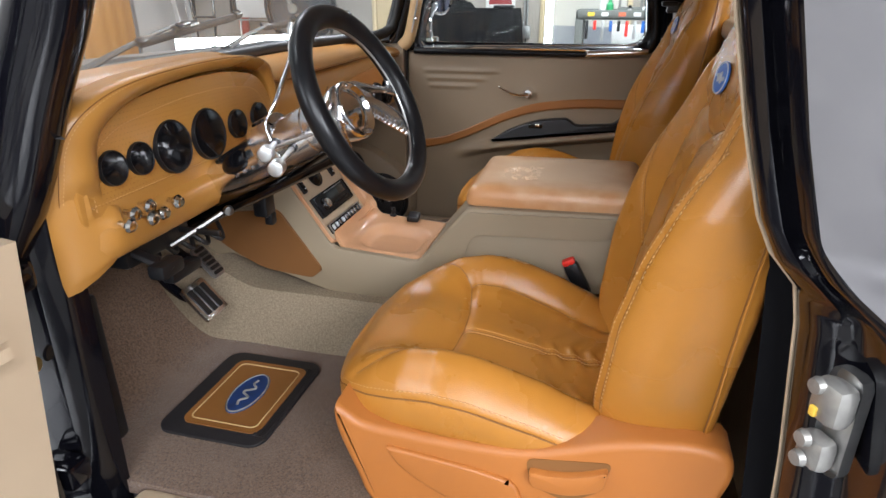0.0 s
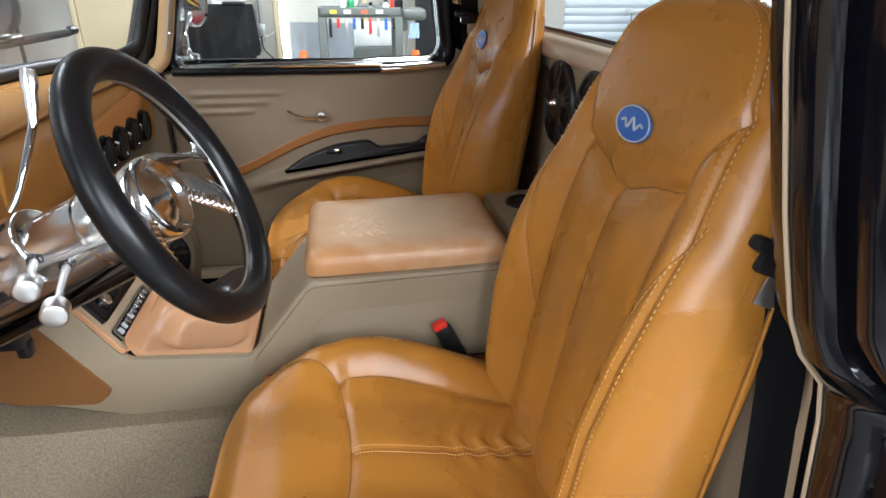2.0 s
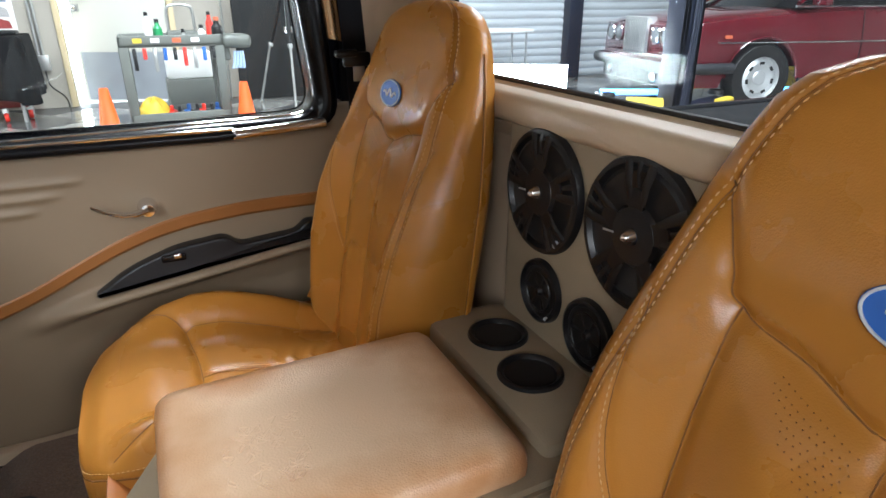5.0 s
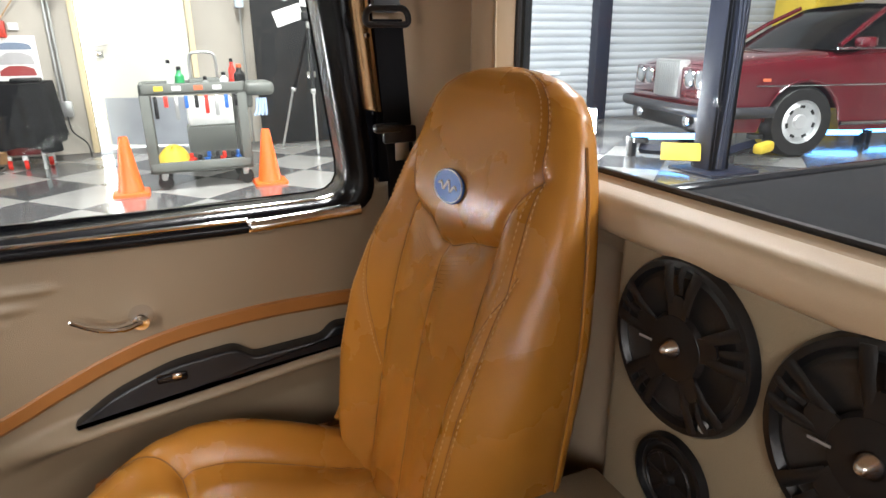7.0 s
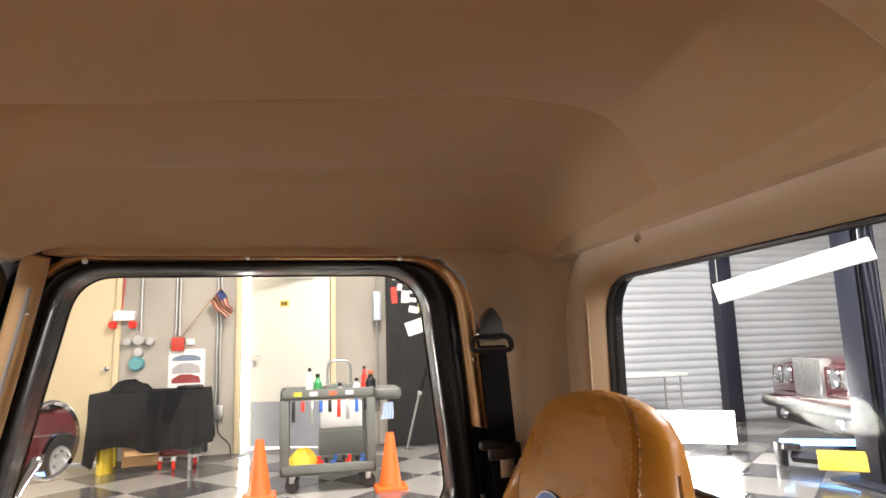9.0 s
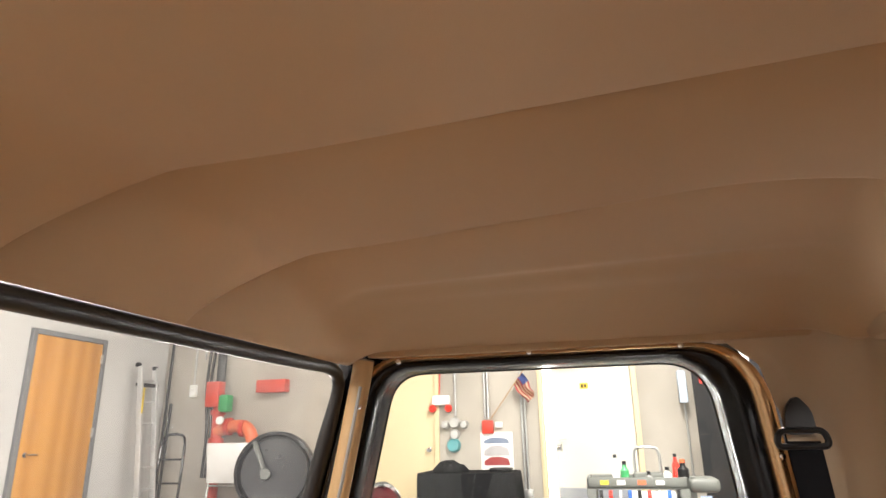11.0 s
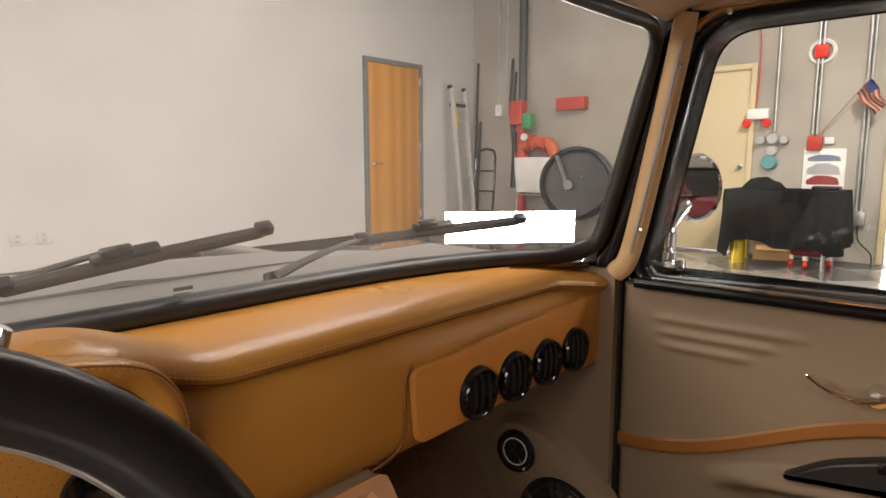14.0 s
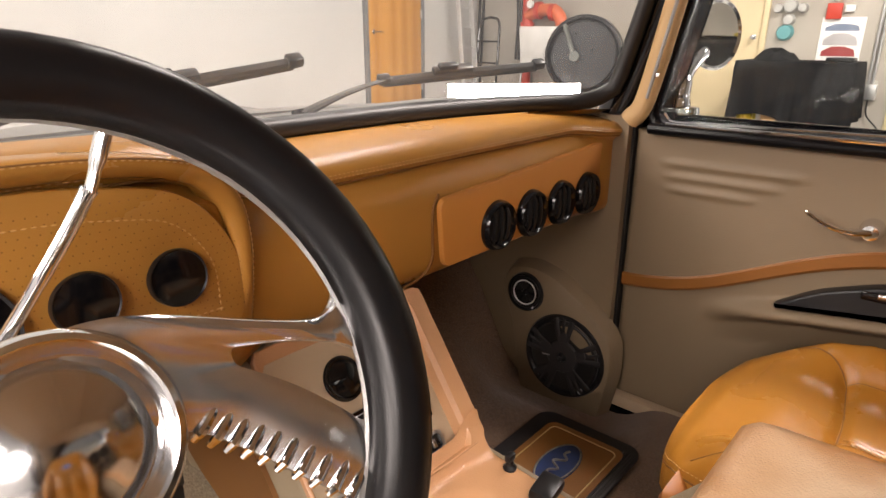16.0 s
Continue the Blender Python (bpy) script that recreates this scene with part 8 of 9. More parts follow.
part("jack_body", join(box2((-1.32, 6.70, 0.12), (-0.96, 6.92, 0.22), 0.03), box2((-1.25, 6.74, 0.2), (-1.02, 6.9, 0.30), 0.04)), mat("dark_red_part", (0.18, 0.02, 0.02), 0.5), jk)
yc = thing("yellow_can", "yellow can under the table", "can", at=(-1.86, 6.7, 0))
part("can_body", lathe([(0, 0.32), (0.06, 0.31), (0.075, 0.28), (0.075, 0)], 20, (0, 0, 1), (-1.83, 6.70, 0.0)), YELLOW, yc)

# service cart with cones
cart = thing("service_cart", "grey plastic service cart loaded with tools", "cart", at=(0.35, 5.27, 0))
for z in (0.17, 0.78):
    part("shelf", join(box2((-0.05, 5.04, z - 0.03), (0.74, 5.50, z), 0.02), box2((-0.05, 5.04, z - 0.03), (0.74, 5.07, z + 0.06), 0.012), box2((-0.05, 5.47, z - 0.03), (0.74, 5.50, z + 0.06), 0.012), box2((-0.05, 5.04, z - 0.03), (-0.02, 5.50, z + 0.06), 0.012), box2((0.71, 5.04, z - 0.03), (0.74, 5.50, z + 0.06), 0.012)), CART_GREY, cart, "deep grey cart shelf")
for x in (-0.015, 0.705):
    for y in (5.075, 5.465):
        part("post", box2((x - 0.038, y - 0.033, 0.2), (x + 0.038, y + 0.033, 0.76), 0.012), CART_GREY, cart)
part("handle", join(box2((0.74, 5.10, 0.72), (0.98, 5.44, 0.83), 0.04, 3), box2((0.74, 5.14, 0.62), (0.80, 5.40, 0.76), 0.02)), CART_GREY, cart, "moulded push handle")
for x in (0.05, 0.68):
    for y in (5.10, 5.44):
        w_ = part("caster", lathe([(0, 0.02), (0.055, 0.02), (0.062, 0), (0.055, -0.02), (0, -0.02)], 20, (0.3, 1, 0), (x, y, 0.062)), BLACK_RUBBER, cart)
        part("caster_fork", box(0.05, 0.055, 0.07, (x, y, 0.115), 0.01), STEEL, w_)
for k, (x, m_) in enumerate(((0.09, YELLOW), (0.22, WHITE), (0.38, PIPE_ORANGE), (0.52, WHITE))):
    part("label", box2((x - 0.03, 5.035, 0.785), (x + 0.035, 5.0395, 0.82)), m_, cart, smooth=False)
for k in range(9):
    rng = random.Random(k)
    x = 0.06 + 0.075 * k
    tool = thing("hanging_tool", "hand tool hung on the cart's rail", "tool", group="hung tools", at=(x, 5.05, 0.7))
    h = 0.07 + 0.12 * rng.random()
    part("tool_body", box2((x - 0.016, 5.045, 0.745 - h), (x + 0.014, 5.07, 0.745), 0.006), (BLACK_PLASTIC, RED, STEEL, mat("tool_blue", (0.02, 0.12, 0.45), 0.5) if "tool_blue" not in bpy.data.materials else bpy.data.materials["tool_blue"])[k % 4], tool)
for x, y, h, r, m_, nm in ((0.26, 5.2, 0.15, 0.035, GREEN, "green bottle"), (0.19, 5.28, 0.20, 0.03, WHITE, "white spray bottle"), (0.60, 5.25, 0.10, 0.035, WHITE, "white jar"), (0.72, 5.2, 0.16, 0.045, BLACK_PLASTIC, "dark bottle"), (0.68, 5.35, 0.20, 0.03, RED, "red can"), (0.45, 5.2, 0.07, 0.03, STEEL, "metal tin")):
    bt = thing("bottle", nm + " standing on the cart", "bottle", group="cart bottles", at=(x, y, 0.78))
    part("bottle_body", lathe([(0, 0), (r, 0), (r, h * 0.7), (r * 0.5, h * 0.85), (r * 0.45, h), (0, h)], 18, (0, 0, 1), (x, y, 0.782)), m_, bt)
    part("bottle_cap", lathe([(0, 0.03), (r * 0.5, 0.028), (r * 0.52, 0)], 14, (0, 0, 1), (x, y, 0.782 + h)), PIPE_ORANGE if m_ is BLACK_PLASTIC else BLACK_PLASTIC, bt)
tote = thing("tool_tote", "grey tool tote with a loop handle", "tote", at=(0.45, 5.38, 0.78))
part("tote_body", box2((0.33, 5.30, 0.782), (0.58, 5.46, 0.86), 0.02), CART_GREY, tote)
part("tote_handle", tube(smooth_path([(0.35, 5.38, 0.85), (0.355, 5.38, 1.02), (0.40, 5.38, 1.06), (0.51, 5.38, 1.06), (0.555, 5.38, 1.02), (0.56, 5.38, 0.85)]), 0.012, 8), STEEL, tote)
yb_ = thing("yellow_cloth", "crumpled yellow cloth on the cart", "cloth", at=(0.12, 5.25, 0.17))
part("cloth_lump", grid([[(0.13 + 0.13 * math.cos(a) * math.cos(b) * (1 + 0.15 * math.sin(3 * a)), 5.22 + 0.10 * math.sin(a) * math.cos(b), 0.172 + 0.16 * math.sin(b) * (1 + 0.12 * math.sin(4 * a))) for a in np.linspace(0, 2 * math.pi, 20, endpoint=False)] for b in np.linspace(0.0, 1.5, 8)], closed_v=True, caps=True), YELLOW, yb_)
for k in range(7):
    rng = random.Random(20 + k)
    x = 0.28 + 0.06 * k
    tl = thing("power_tool", "small power tool lying on the lower shelf", "tool", group="shelf tools", at=(x, 5.2, 0.17))
    part("tool_body", put(join(box(0.09, 0.05, 0.05, (0, 0, 0.025), 0.012), box(0.03, 0.03, 0.07, (0.02, 0, 0.06), 0.01)), Matrix.Translation((x, 5.15 + 0.1 * rng.random(), 0.172)) @ pose(0, 0, 0, 0, 0, 360 * rng.random())), (RED, BLACK_PLASTIC, bpy.data.materials["tool_blue"], BLACK_PLASTIC)[k % 4], tl)
bn = thing("storage_bin", "grey storage bin with a white lid behind the cart", "bin", at=(0.50, 5.85, 0))
part("bin_body", box2((0.28, 5.75, 0.0), (0.72, 6.05, 0.42), 0.03), CART_GREY, bn)
part("bin_upper", box2((0.30, 5.77, 0.42), (0.70, 6.03, 0.66), 0.02), WHITE, bn)
glv = thing("work_gloves", "pale blue gloves hanging from the cart handle", "gloves", at=(0.86, 5.1, 0.6))
for k in range(4):
    part("finger", tube([(0.83 + 0.02 * k, 5.09, 0.70), (0.82 + 0.025 * k, 5.085, 0.60), (0.80 + 0.03 * k, 5.08, 0.56)], 0.012, 8), mat("glove_blue", (0.35, 0.45, 0.62), 0.7) if k == 0 else bpy.data.materials["glove_blue"], glv)


def cone(x, y):
    c = thing("traffic_cone", "plain orange traffic cone", "traffic cone", group="traffic cones", at=(x, y, 0))
    part("cone_base", put(slab(rounded(0.27, 0.27, 0.03, 4), 0.025, bevel=0.008), Matrix.Translation((x, y, 0))), CONE, c)
    part("cone_body", lathe([(0.10, 0.02), (0.095, 0.03), (0.035, 0.44), (0.030, 0.455), (0.024, 0.455)], 28, (0, 0, 1), (x, y, 0)), CONE, c)
    return c


cone(-0.21, 5.06), cone(0.86, 5.02)
# black board with papers, tripod
NOTE_YELLOW = mat("pale_yellow_paper", (0.72, 0.58, 0.30), 0.8)
bb = thing("black_board", "tall black board with papers pinned to it", "board", at=(1.8, 7.2, 0))
part("board", box2((1.12, 7.16, 0.0), (2.75, 7.21, 2.45), 0.004), mat("black_board_felt", (0.014, 0.014, 0.015), 0.85), bb)
for k, (x, z, w, h, a) in enumerate(((1.30, 2.02, 0.20, 0.07, 3), (1.22, 1.80, 0.07, 0.20, -4), (1.36, 1.78, 0.10, 0.15, 5), (1.52, 1.86, 0.20, 0.10, 8), (1.40, 1.95, 0.08, 0.06, -9), (1.60, 1.66, 0.17, 0.12, -6), (1.46, 1.62, 0.12, 0.08, 12), (1.52, 1.42, 0.32, 0.17, -18), (1.68, 1.95, 0.12, 0.2, 4), (1.56, 2.00, 0.16, 0.05, -2), (1.29, 1.90, 0.06, 0.08, 10), (1.45, 1.74, 0.09, 0.05, 6), (1.66, 1.78, 0.14, 0.06, -12), (1.70, 1.56, 0.08, 0.09, 5), (1.74, 2.12, 0.15, 0.07, 3), (1.48, 2.10, 0.13, 0.09, -3))):
    part("paper", put(box(w, 0.003, h, (0, 0, 0)), Matrix.Translation((x, 7.156, z)) @ pose(0, 0, 0, 0, a, 0)), RED if k in (1, 14) else NOTE_YELLOW if k in (4, 5, 12) else PAPER, bb, smooth=False)
tp = thing("tripod", "black camera tripod with silver clamps", "tripod", at=(1.62, 6.6, 0))
for a in (20, 140, 260):
    dx, dy = 0.42 * math.cos(radians(a)), 0.42 * math.sin(radians(a))
    lg = part("leg", tube([(1.62, 6.62, 1.28), (1.62 + dx * 0.55, 6.62 + dy * 0.55, 0.62)], 0.018, 8), BLACK_PLASTIC, tp)
    part("lower_leg", tube([(1.62 + dx * 0.55, 6.62 + dy * 0.55, 0.66), (1.62 + dx, 6.62 + dy, 0.01)], 0.013, 8), STEEL, lg)
    part("clamp", box(0.05, 0.05, 0.05, (1.62 + dx * 0.55, 6.62 + dy * 0.55, 0.64), 0.01), STEEL, lg)
part("center_post", tube([(1.62, 6.62, 0.75), (1.62, 6.62, 1.40)], 0.02, 10), STEEL, tp)
part("head", box2((1.56, 6.56, 1.34), (1.68, 6.68, 1.44), 0.02), BLACK_PLASTIC, tp)
part("clamp_ring", lathe([(0.02, 0.04), (0.05, 0.03), (0.05, -0.03), (0.02, -0.04)], 16, (0, 0, 1), (1.62, 6.62, 0.80)), CHROME, tp)
lsd = thing("light_stand", "thin grey light stand with a white lamp head", "light stand", at=(1.02, 7.2, 0))
part("stand_pole", tube([(1.02, 7.3, 0), (1.02, 7.3, 2.2)], 0.012, 8), STEEL, lsd)
part("lamp_head", box2((0.97, 7.22, 1.50), (1.06, 7.34, 1.86), 0.01), mat("pale_blue_plastic", (0.45, 0.52, 0.62), 0.4), lsd)

# roller doors beside the red car
for name, x0, x1 in (("roller_door_a", 3.2, 5.88), ("roller_door_b", 6.12, 10.5)):
    rd = thing(name, "pale grey roller shutter door", "roller door", kind="structure", at=((x0 + x1) / 2, WY, 0))
    n = 34
    for k in range(n):
        z = 3.6 * k / n
        prof_ = [[(x, WY + 0.05 - 0.018 * math.sin(math.pi * t), z + 3.6 / n * t * 0.94) for x in (x0, x1)] for t in np.linspace(0, 1, 6)]
        part("slat", shell(prof_, (0, 0.012, 0)), ROLLER, rd)
tagged(part("door_post", box2((5.88, WY - 0.12, 0), (6.12, WY + 0.1, 3.6), 0.01), LIFT_BLUE), "dark steel post between roller doors", "post", kind="structure")
fl2 = thing("folding_table", "small white folding table by the shutter", "table", at=(4.4, 6.9, 0))
part("top", box2((3.95, 6.65, 0.70), (4.85, 7.15, 0.74), 0.008), WHITE, fl2)
for x in (4.02, 4.78):
    for y in (6.72, 7.08):
        part("leg", tube([(x, y, 0), (x, y, 0.7)], 0.015, 8), STEEL, fl2)
# two-post lift
lift = thing("car_lift", "dark blue car lift post with yellow foot pads", "car lift", at=(4.62, 3.62, 0))
part("post", join(box2((4.46, 3.66, 0), (4.66, 3.70, 3.9), 0.004), box2((4.46, 3.66, 0), (4.50, 3.90, 3.9), 0.004), box2((4.62, 3.66, 0), (4.66, 3.90, 3.9), 0.004)), LIFT_BLUE, lift)
part("base_plate", box2((4.30, 3.50, 0.0), (4.86, 4.02, 0.025), 0.004), LIFT_BLUE, lift)
part("carriage", box2((4.505, 3.72, 0.12), (4.615, 3.89, 2.40), 0.015), LIFT_BLUE, lift)
for a, b in (((4.60, 3.80, 0.14), (4.25, 4.35, 0.14)), ((4.70, 3.80, 0.14), (5.40, 4.05, 0.14))):
    ar = part("arm", tube([a, b], 0.06, 4, flat=0.8), LIFT_BLUE, lift)
    part("pad", lathe([(0, 0.04), (0.07, 0.04), (0.075, 0)], 16, (0, 0, 1), (b[0], b[1], 0.2)), BLACK_RUBBER, ar)
part("foot_guard", put(box(0.34, 0.02, 0.16, (0, 0, 0), 0.004), Matrix.Translation((4.32, 3.90, 0.17)) @ pose(0, 0, 0, -25, 0, -38)), YELLOW, lift, "yellow foot guard")
part("foot_guard", put(box(0.30, 0.10, 0.10, (0, 0, 0), 0.03), Matrix.Translation((5.22, 3.78, 0.16)) @ pose(0, 0, 0, 0, 0, 20)), YELLOW, lift, "yellow foot guard")
for k in range(3):
    part("hydraulic_hose", tube(smooth_path([(4.50 + 0.05 * k, 3.64, 3.2), (4.47 + 0.06 * k, 3.62, 2.0), (4.53 + 0.03 * k, 3.63, 1.1), (4.48 + 0.02 * k, 3.62, 0.05)]), 0.012, 8), LIFT_BLUE, lift)
part("control_box", box2((4.48, 3.56, 2.45), (4.64, 3.66, 2.80), 0.02), LIFT_BLUE, lift)
cab2 = thing("yellow_cabinet", "yellow steel cabinet beyond the car", "cabinet", at=(8.6, 6.6, 0))
part("cabinet_body", box2((9.2, 6.5, 0.0), (10.3, 7.2, 1.70), 0.02), YELLOW, cab2)
part("cabinet_door", box2((9.25, 6.48, 0.1), (9.73, 6.50, 1.7), 0.004), YELLOW, cab2)
part("cabinet_door", box2((9.77, 6.48, 0.1), (10.25, 6.50, 1.7), 0.004), YELLOW, cab2)
boxes_ = thing("stacked_boxes", "white boxes stacked on the cabinet", "boxes", at=(8.2, 6.8, 1.9))
part("box_stack", join(box2((9.3, 6.6, 1.75), (9.7, 7.0, 2.0), 0.01), box2((9.35, 6.62, 2.0), (9.7, 6.98, 2.25), 0.01)), WHITE, boxes_)

# maroon saloon car
car = thing("saloon_car", "maroon classic saloon car with chrome grille and twin round headlamps", "car", at=(7.6, 4.4, 0))
CM = Matrix.Translation((5.12, 4.98, 0)) @ pose(0, 0, 0, 0, 0, -14)      # local x runs back from the nose, y to its far side
lowx = [0.0, 0.06, 0.2, 0.6, 1.2, 1.75, 2.2, 3.2, 4.2, 4.9, 5.15, 5.2]
topz = [0.80, 0.88, 0.93, 0.97, 1.01, 1.04, 1.05, 1.05, 1.03, 0.99, 0.93, 0.80]
wid = [0.80, 0.84, 0.87, 0.90, 0.91, 0.92, 0.92, 0.92, 0.91, 0.89, 0.85, 0.80]
rows = []
for x in np.r_[np.linspace(0, 0.3, 8), np.linspace(0.4, 4.8, 60), np.linspace(4.85, 5.2, 8)]:
    tz, w = float(np.interp(x, lowx, topz)), float(np.interp(x, lowx, wid))
    lo = 0.26
    for cx in (0.92, 4.05):
        d = abs(x - cx)
        if d < 0.40:
            lo = max(lo, 0.33 + math.sqrt(0.40 ** 2 - d * d))
    row = []
    for y, z in ((-w * 0.985, lo), (-w, lo + (tz - 0.13 - lo) * 0.5), (-w * 0.99, tz - 0.13), (-w * 0.955, tz - 0.05), (-w * 0.86, tz - 0.012), (-w * 0.5, tz + 0.012), (0, tz + 0.022), (w * 0.5, tz + 0.012), (w * 0.86, tz - 0.012), (w * 0.955, tz - 0.05), (w * 0.99, tz - 0.13), (w, lo + (tz - 0.13 - lo) * 0.5), (w * 0.985, lo)):
        row.append((x, y, z))
    rows.append(row)
part("car_body", put(grid(rows, caps=True), CM), CAR_RED, car, "glossy maroon body", angle=40)
rows = []
for x, z, w in ((1.22, 1.03, 0.80), (1.58, 1.26, 0.74), (1.95, 1.46, 0.66), (2.7, 1.52, 0.64), (3.5, 1.48, 0.64), (4.1, 1.32, 0.70), (4.5, 1.04, 0.78)):
    rows.append([(x, -w - 0.06, 1.02), (x, -w - 0.01, 1.02 + (z - 1.02) * 0.6), (x, -w + 0.06, z - 0.02), (x, -w * 0.5, z), (x, w * 0.5, z), (x, w - 0.06, z - 0.02), (x, w + 0.01, 1.02 + (z - 1.02) * 0.6), (x, w + 0.06, 1.02)])
part("greenhouse", put(grid(rows, caps=True), CM), GLOSS_BLACK, car, "dark car windows")
part("roof", put(grid([[(x, y * w, z + 0.01 - 0.03 * abs(y) ** 3) for y in np.linspace(-1, 1, 9)] for x, z, w in ((1.93, 1.46, 0.64), (2.4, 1.505, 0.63), (3.0, 1.515, 0.63), (3.6, 1.475, 0.63))]), CM), CAR_RED, car)
for x, z, x2, z2 in ((1.26, 1.06, 1.95, 1.46), (3.6, 1.47, 4.45, 1.06), (2.75, 1.03, 2.8, 1.50)):
    for s in (-1, 1):
        part("window_pillar", put(tube([(x, s * 0.84, z), ((x + x2) / 2, s * 0.765, (z + z2) / 2 + 0.02), (x2, s * 0.655, z2)], 0.025, 8), CM), CAR_RED, car)
part("window_strip", put(tube([(x, -0.885, 1.035) for x in np.linspace(1.2, 4.5, 10)], 0.012, 8), CM), CHROME, car)
part("side_strip", put(tube([(x, -float(np.interp(x, lowx, wid)) - 0.003, 0.70) for x in np.linspace(0.4, 4.8, 20)], 0.008, 8), CM), CHROME, car)
part("sill_strip", put(tube([(x, -0.915, 0.33) for x in np.linspace(1.35, 3.6, 10)], 0.022, 8), CM), CHROME, car)
GRILLE_SATIN = mat("satin_grille_metal", (0.42, 0.42, 0.41), 0.45, 0.6, vary=0.05)
gr = part("grille", put(box2((-0.05, -0.25, 0.55), (0.08, 0.25, 0.93), 0.02), CM), GRILLE_SATIN, car, "tall chrome grille")
for k in range(11):
    part("grille_bar", put(box2((-0.058, -0.215 + 0.043 * k - 0.004, 0.58), (-0.050, -0.215 + 0.043 * k + 0.004, 0.90)), CM), STEEL, gr, smooth=False)
for s in (-1, 1):
    for y in (0.42, 0.62):
        hl_ = part("headlamp", put(lathe([(0.085, 0), (0.095, 0.02), (0.090, 0.035), (0.08, 0.03)], 24, (-1, 0, 0), (0.0, s * y, 0.75)), CM), CHROME, car, "round headlamp with chrome ring")
        part("lens", put(lathe([(0, 0.045), (0.05, 0.04), (0.082, 0.025)], 20, (-1, 0, 0), (0.0, s * y, 0.75)), CM), mat("lamp_lens", (0.30, 0.31, 0.32), 0.12, 0.3) if "lamp_lens" not in bpy.data.materials else bpy.data.materials["lamp_lens"], hl_)
part("front_face", put(box2((-0.012, -0.76, 0.56), (0.05, 0.76, 0.86), 0.02), CM), CAR_RED, car)
part("bumper", put(tube(smooth_path([(0.55, -0.96, 0.46), (0.10, -0.94, 0.46), (-0.10, -0.78, 0.46), (-0.14, 0, 0.46), (-0.10, 0.78, 0.46), (0.10, 0.94, 0.46), (0.55, 0.96, 0.46)]), 0.042, 10, flat=1.3), CM), mat("dark_chrome_bumper", (0.035, 0.035, 0.040), 0.45, 0.3), car, "dark bumper with bright strip")
part("valance", put(box2((-0.02, -0.78, 0.24), (0.3, 0.78, 0.48), 0.05), CM), BLACK_PLASTIC, car)
for s in (-0.5, 0.5):
    part("fog_lamp", put(lathe([(0, 0.03), (0.05, 0.02), (0.055, 0)], 18, (-1, 0, 0), (-0.05, s, 0.34)), CM), CHROME, car)
part("door_line", put(tube([(2.02, -0.922, 0.32), (2.02, -0.925, 0.7), (1.98, -0.91, 1.02)], 0.004, 6), CM), BLACK_RUBBER, car)
part("door_line", put(tube([(3.06, -0.922, 0.32), (3.06, -0.925, 0.7), (3.04, -0.91, 1.02)], 0.004, 6), CM), BLACK_RUBBER, car)
for x in (2.72, 3.75):
    part("door_pull", put(box2((x - 0.1, -0.945, 0.83), (x + 0.05, -0.92, 0.86), 0.008), CM), CHROME, car)
part("wing_mirror", put(box2((1.36, -1.08, 1.04), (1.46, -0.88, 1.14), 0.03), CM), CAR_RED, car)
part("side_marker", put(box2((0.45, -0.915, 0.74), (0.53, -0.90, 0.77), 0.004), CM), PIPE_ORANGE, car)
for x in (0.92, 4.05):
    for s in (-1, 1):
        wh = part("wheel", put(lathe([(0.20, -0.10), (0.32, -0.10), (0.345, -0.06), (0.35, 0.0), (0.345, 0.06), (0.32, 0.10), (0.21, 0.10)], 40, (0, s, 0), (x, s * 0.82, 0.352)), CM), BLACK_RUBBER, car, "black tyre with pale rim")
        part("rim", put(lathe([(0, 0.085), (0.06, 0.088), (0.075, 0.07), (0.15, 0.085), (0.20, 0.06), (0.215, 0.095), (0.22, 0.08)], 36, (0, s, 0), (x, s * 0.82, 0.352)), CM), mat("silver_rim", (0.62, 0.62, 0.62), 0.35, 0.6) if "silver_rim" not in bpy.data.materials else bpy.data.materials["silver_rim"], wh)
        for k in range(7):
            a = 2 * math.pi * k / 7
            part("rim_slot", put(box(0.05, 0.012, 0.028, (0, 0, 0), 0.004), CM @ Matrix.Translation((x, s * 0.905, 0.352)) @ pose(0, 0, 0, 0, math.degrees(a), 0) @ Matrix.Translation((0.0, 0, 0.148))), BLACK_RUBBER, wh)
        part("arch_trim", put(tube([(x + 0.41 * math.cos(t), s * 0.905, 0.34 + 0.41 * math.sin(t)) for t in np.linspace(0.05, math.pi - 0.05, 20)], 0.012, 6), CM), CAR_RED, car)
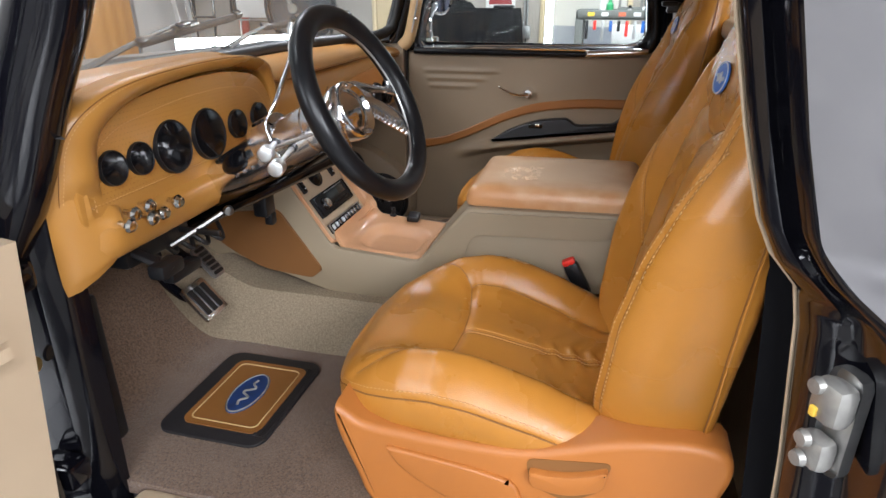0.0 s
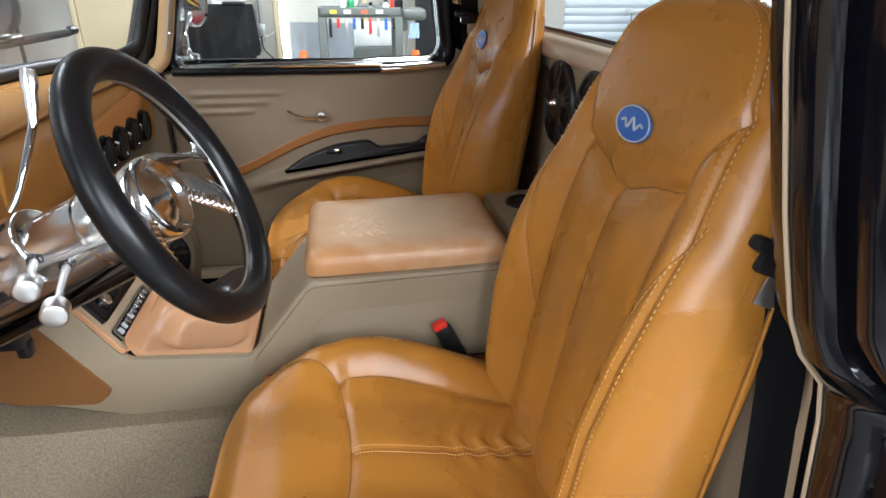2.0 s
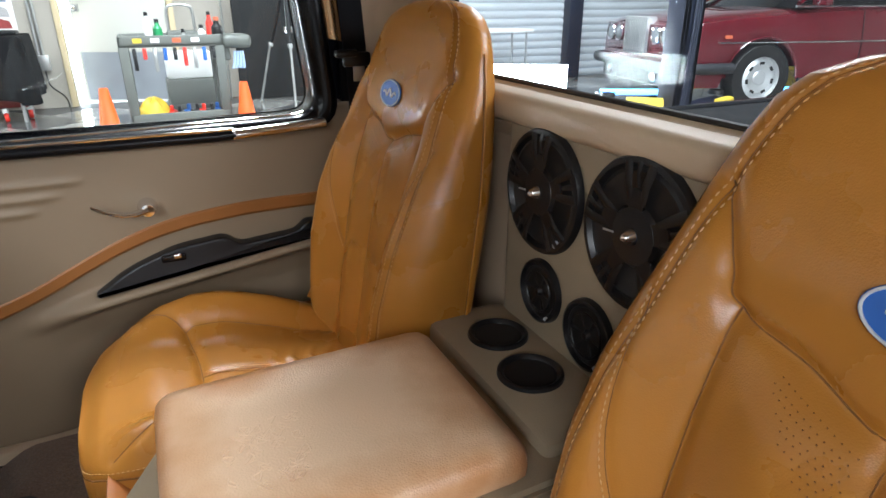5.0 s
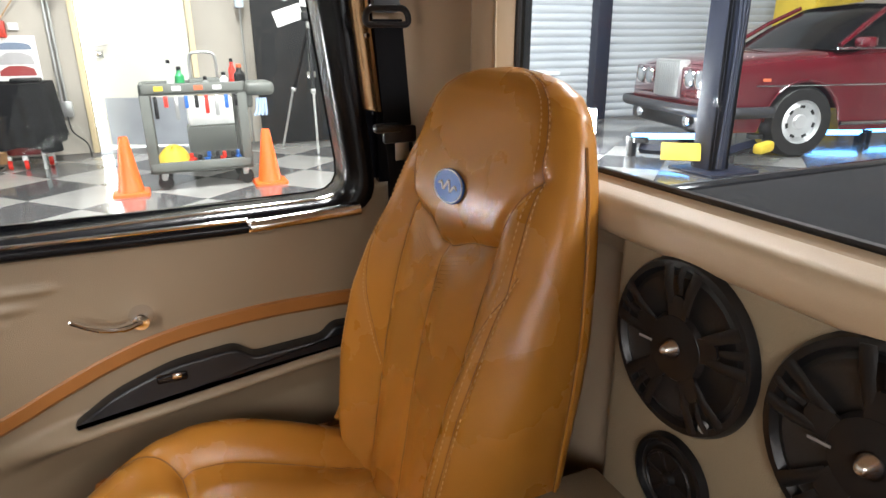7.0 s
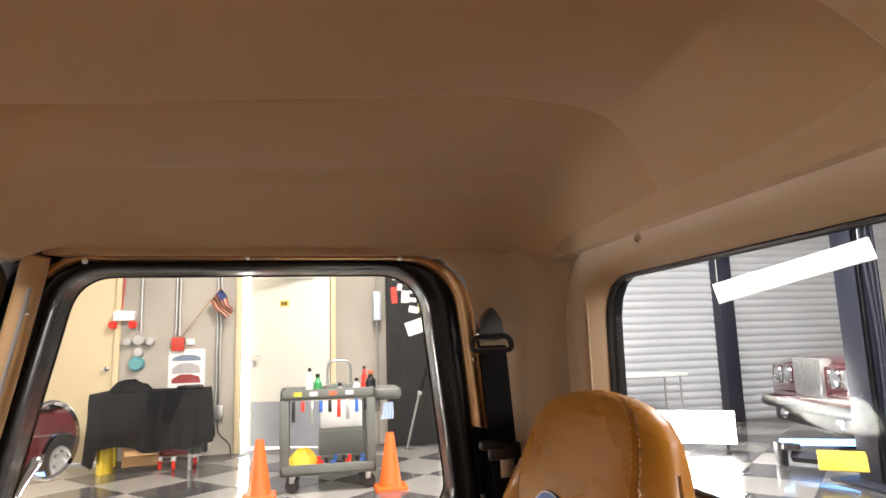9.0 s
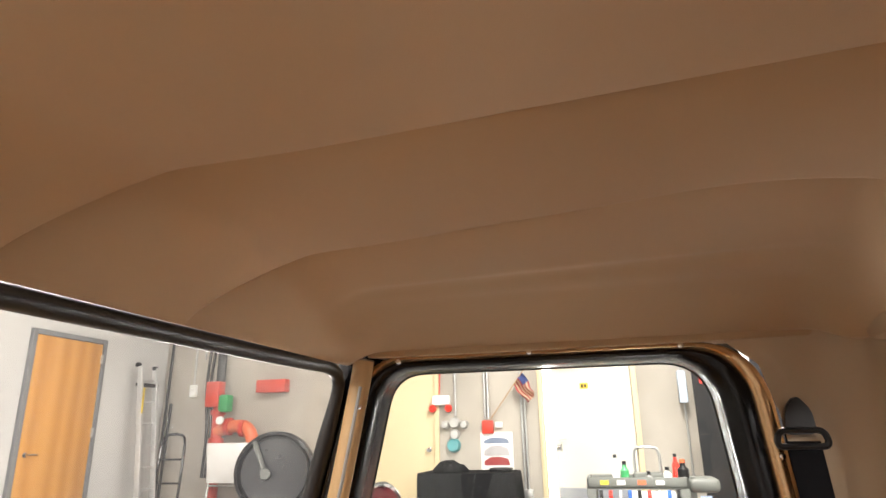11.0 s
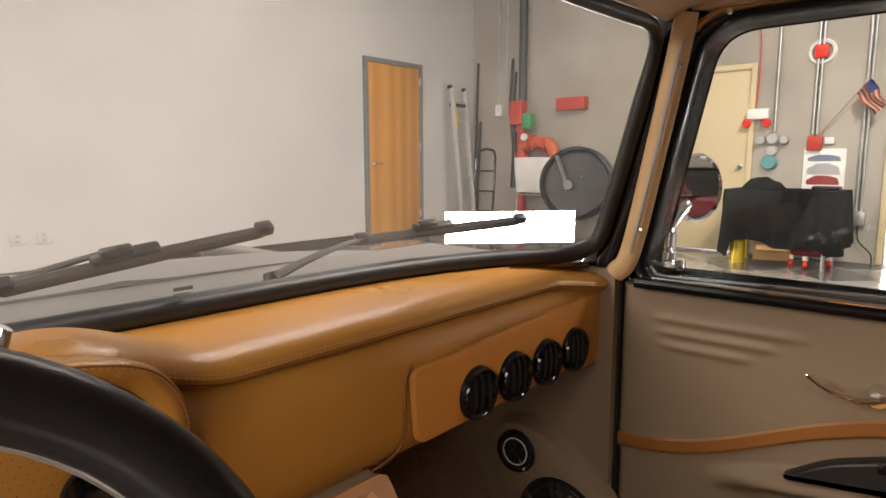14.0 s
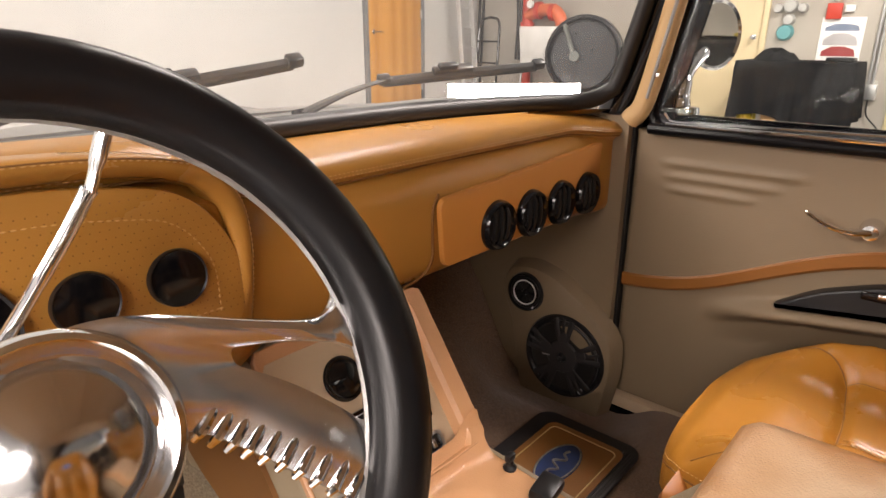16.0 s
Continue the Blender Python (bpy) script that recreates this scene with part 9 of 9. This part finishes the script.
for nm, a, b in (("floor_tube", (4.42, 4.68, 0.20), (5.06, 4.34, 0.20)), ("floor_tube", (6.75, 4.45, 0.12), (7.25, 4.20, 0.12)), ("floor_tube", (7.5, 4.30, 0.12), (8.5, 4.0, 0.12))):
    ft = thing(nm, "bright blue-white light tube on the floor", "light tube", group="floor tubes", at=a)
    part("tube_glow", tube([a, b], 0.030, 10), LED_BLUE, ft)
    for p in (a, b):
        part("tube_foot", box(0.06, 0.10, p[2], (p[0], p[1], p[2] / 2), 0.005), BLACK_PLASTIC, ft)

# floor tiles: pieces of the checkered floor
TS, TA = 0.61, radians(41.5)
ca, sa = math.cos(TA), math.sin(TA)
me_t = bpy.data.meshes.new("floor_tile")
bm = box(TS - 0.006, TS - 0.006, 0.012, (0, 0, -0.006), 0.002, 1)
bm.to_mesh(me_t)
bm.free()
me_t.materials.append(None)
rest = {0: [], 1: []}
OX, OY = -0.99, 4.30
for i in range(-30, 31):
    for j in range(-30, 31):
        lx, ly = (i + 0.5) * TS, (j + 0.5) * TS
        x, y = OX + lx * ca - ly * sa, OY + lx * sa + ly * ca
        if not (WX + 0.35 < x < 10.2 and -5.9 < y < WY - 0.35):
            continue
        k = (i + j) % 2
        if -3.4 < x < 2.6 and 2.0 < y:
            t = new("floor_tile", me_t)
            t.matrix_world = Matrix.Translation((x, y, 0)) @ pose(0, 0, 0, 0, 0, 41.5)
            t.parent = floor
            t.material_slots[0].link = "OBJECT"
            t.material_slots[0].material = TILE_DARK if k == 0 else TILE_LIGHT
        else:
            rest[k].append((x, y))
for k, spots in rest.items():
    verts, faces = [], []
    h = (TS - 0.006) / 2
    for x, y in spots:
        n0 = len(verts)
        for z in (-0.012, 0.0):
            verts += [(x + dx * ca - dy * sa, y + dx * sa + dy * ca, z) for dx, dy in ((-h, -h), (h, -h), (h, h), (-h, h))]
        faces += [(n0 + 4, n0 + 5, n0 + 6, n0 + 7)] + [(n0 + a, n0 + (a + 1) % 4, n0 + 4 + (a + 1) % 4, n0 + 4 + a) for a in range(4)]
    me2 = bpy.data.meshes.new("floor_tiles")
    me2.from_pydata(verts, [], faces)
    me2.materials.append(TILE_DARK if k == 0 else TILE_LIGHT)
    o = new("floor_tiles", me2)
    o.parent = floor
    tagged(o, kind="stuff")
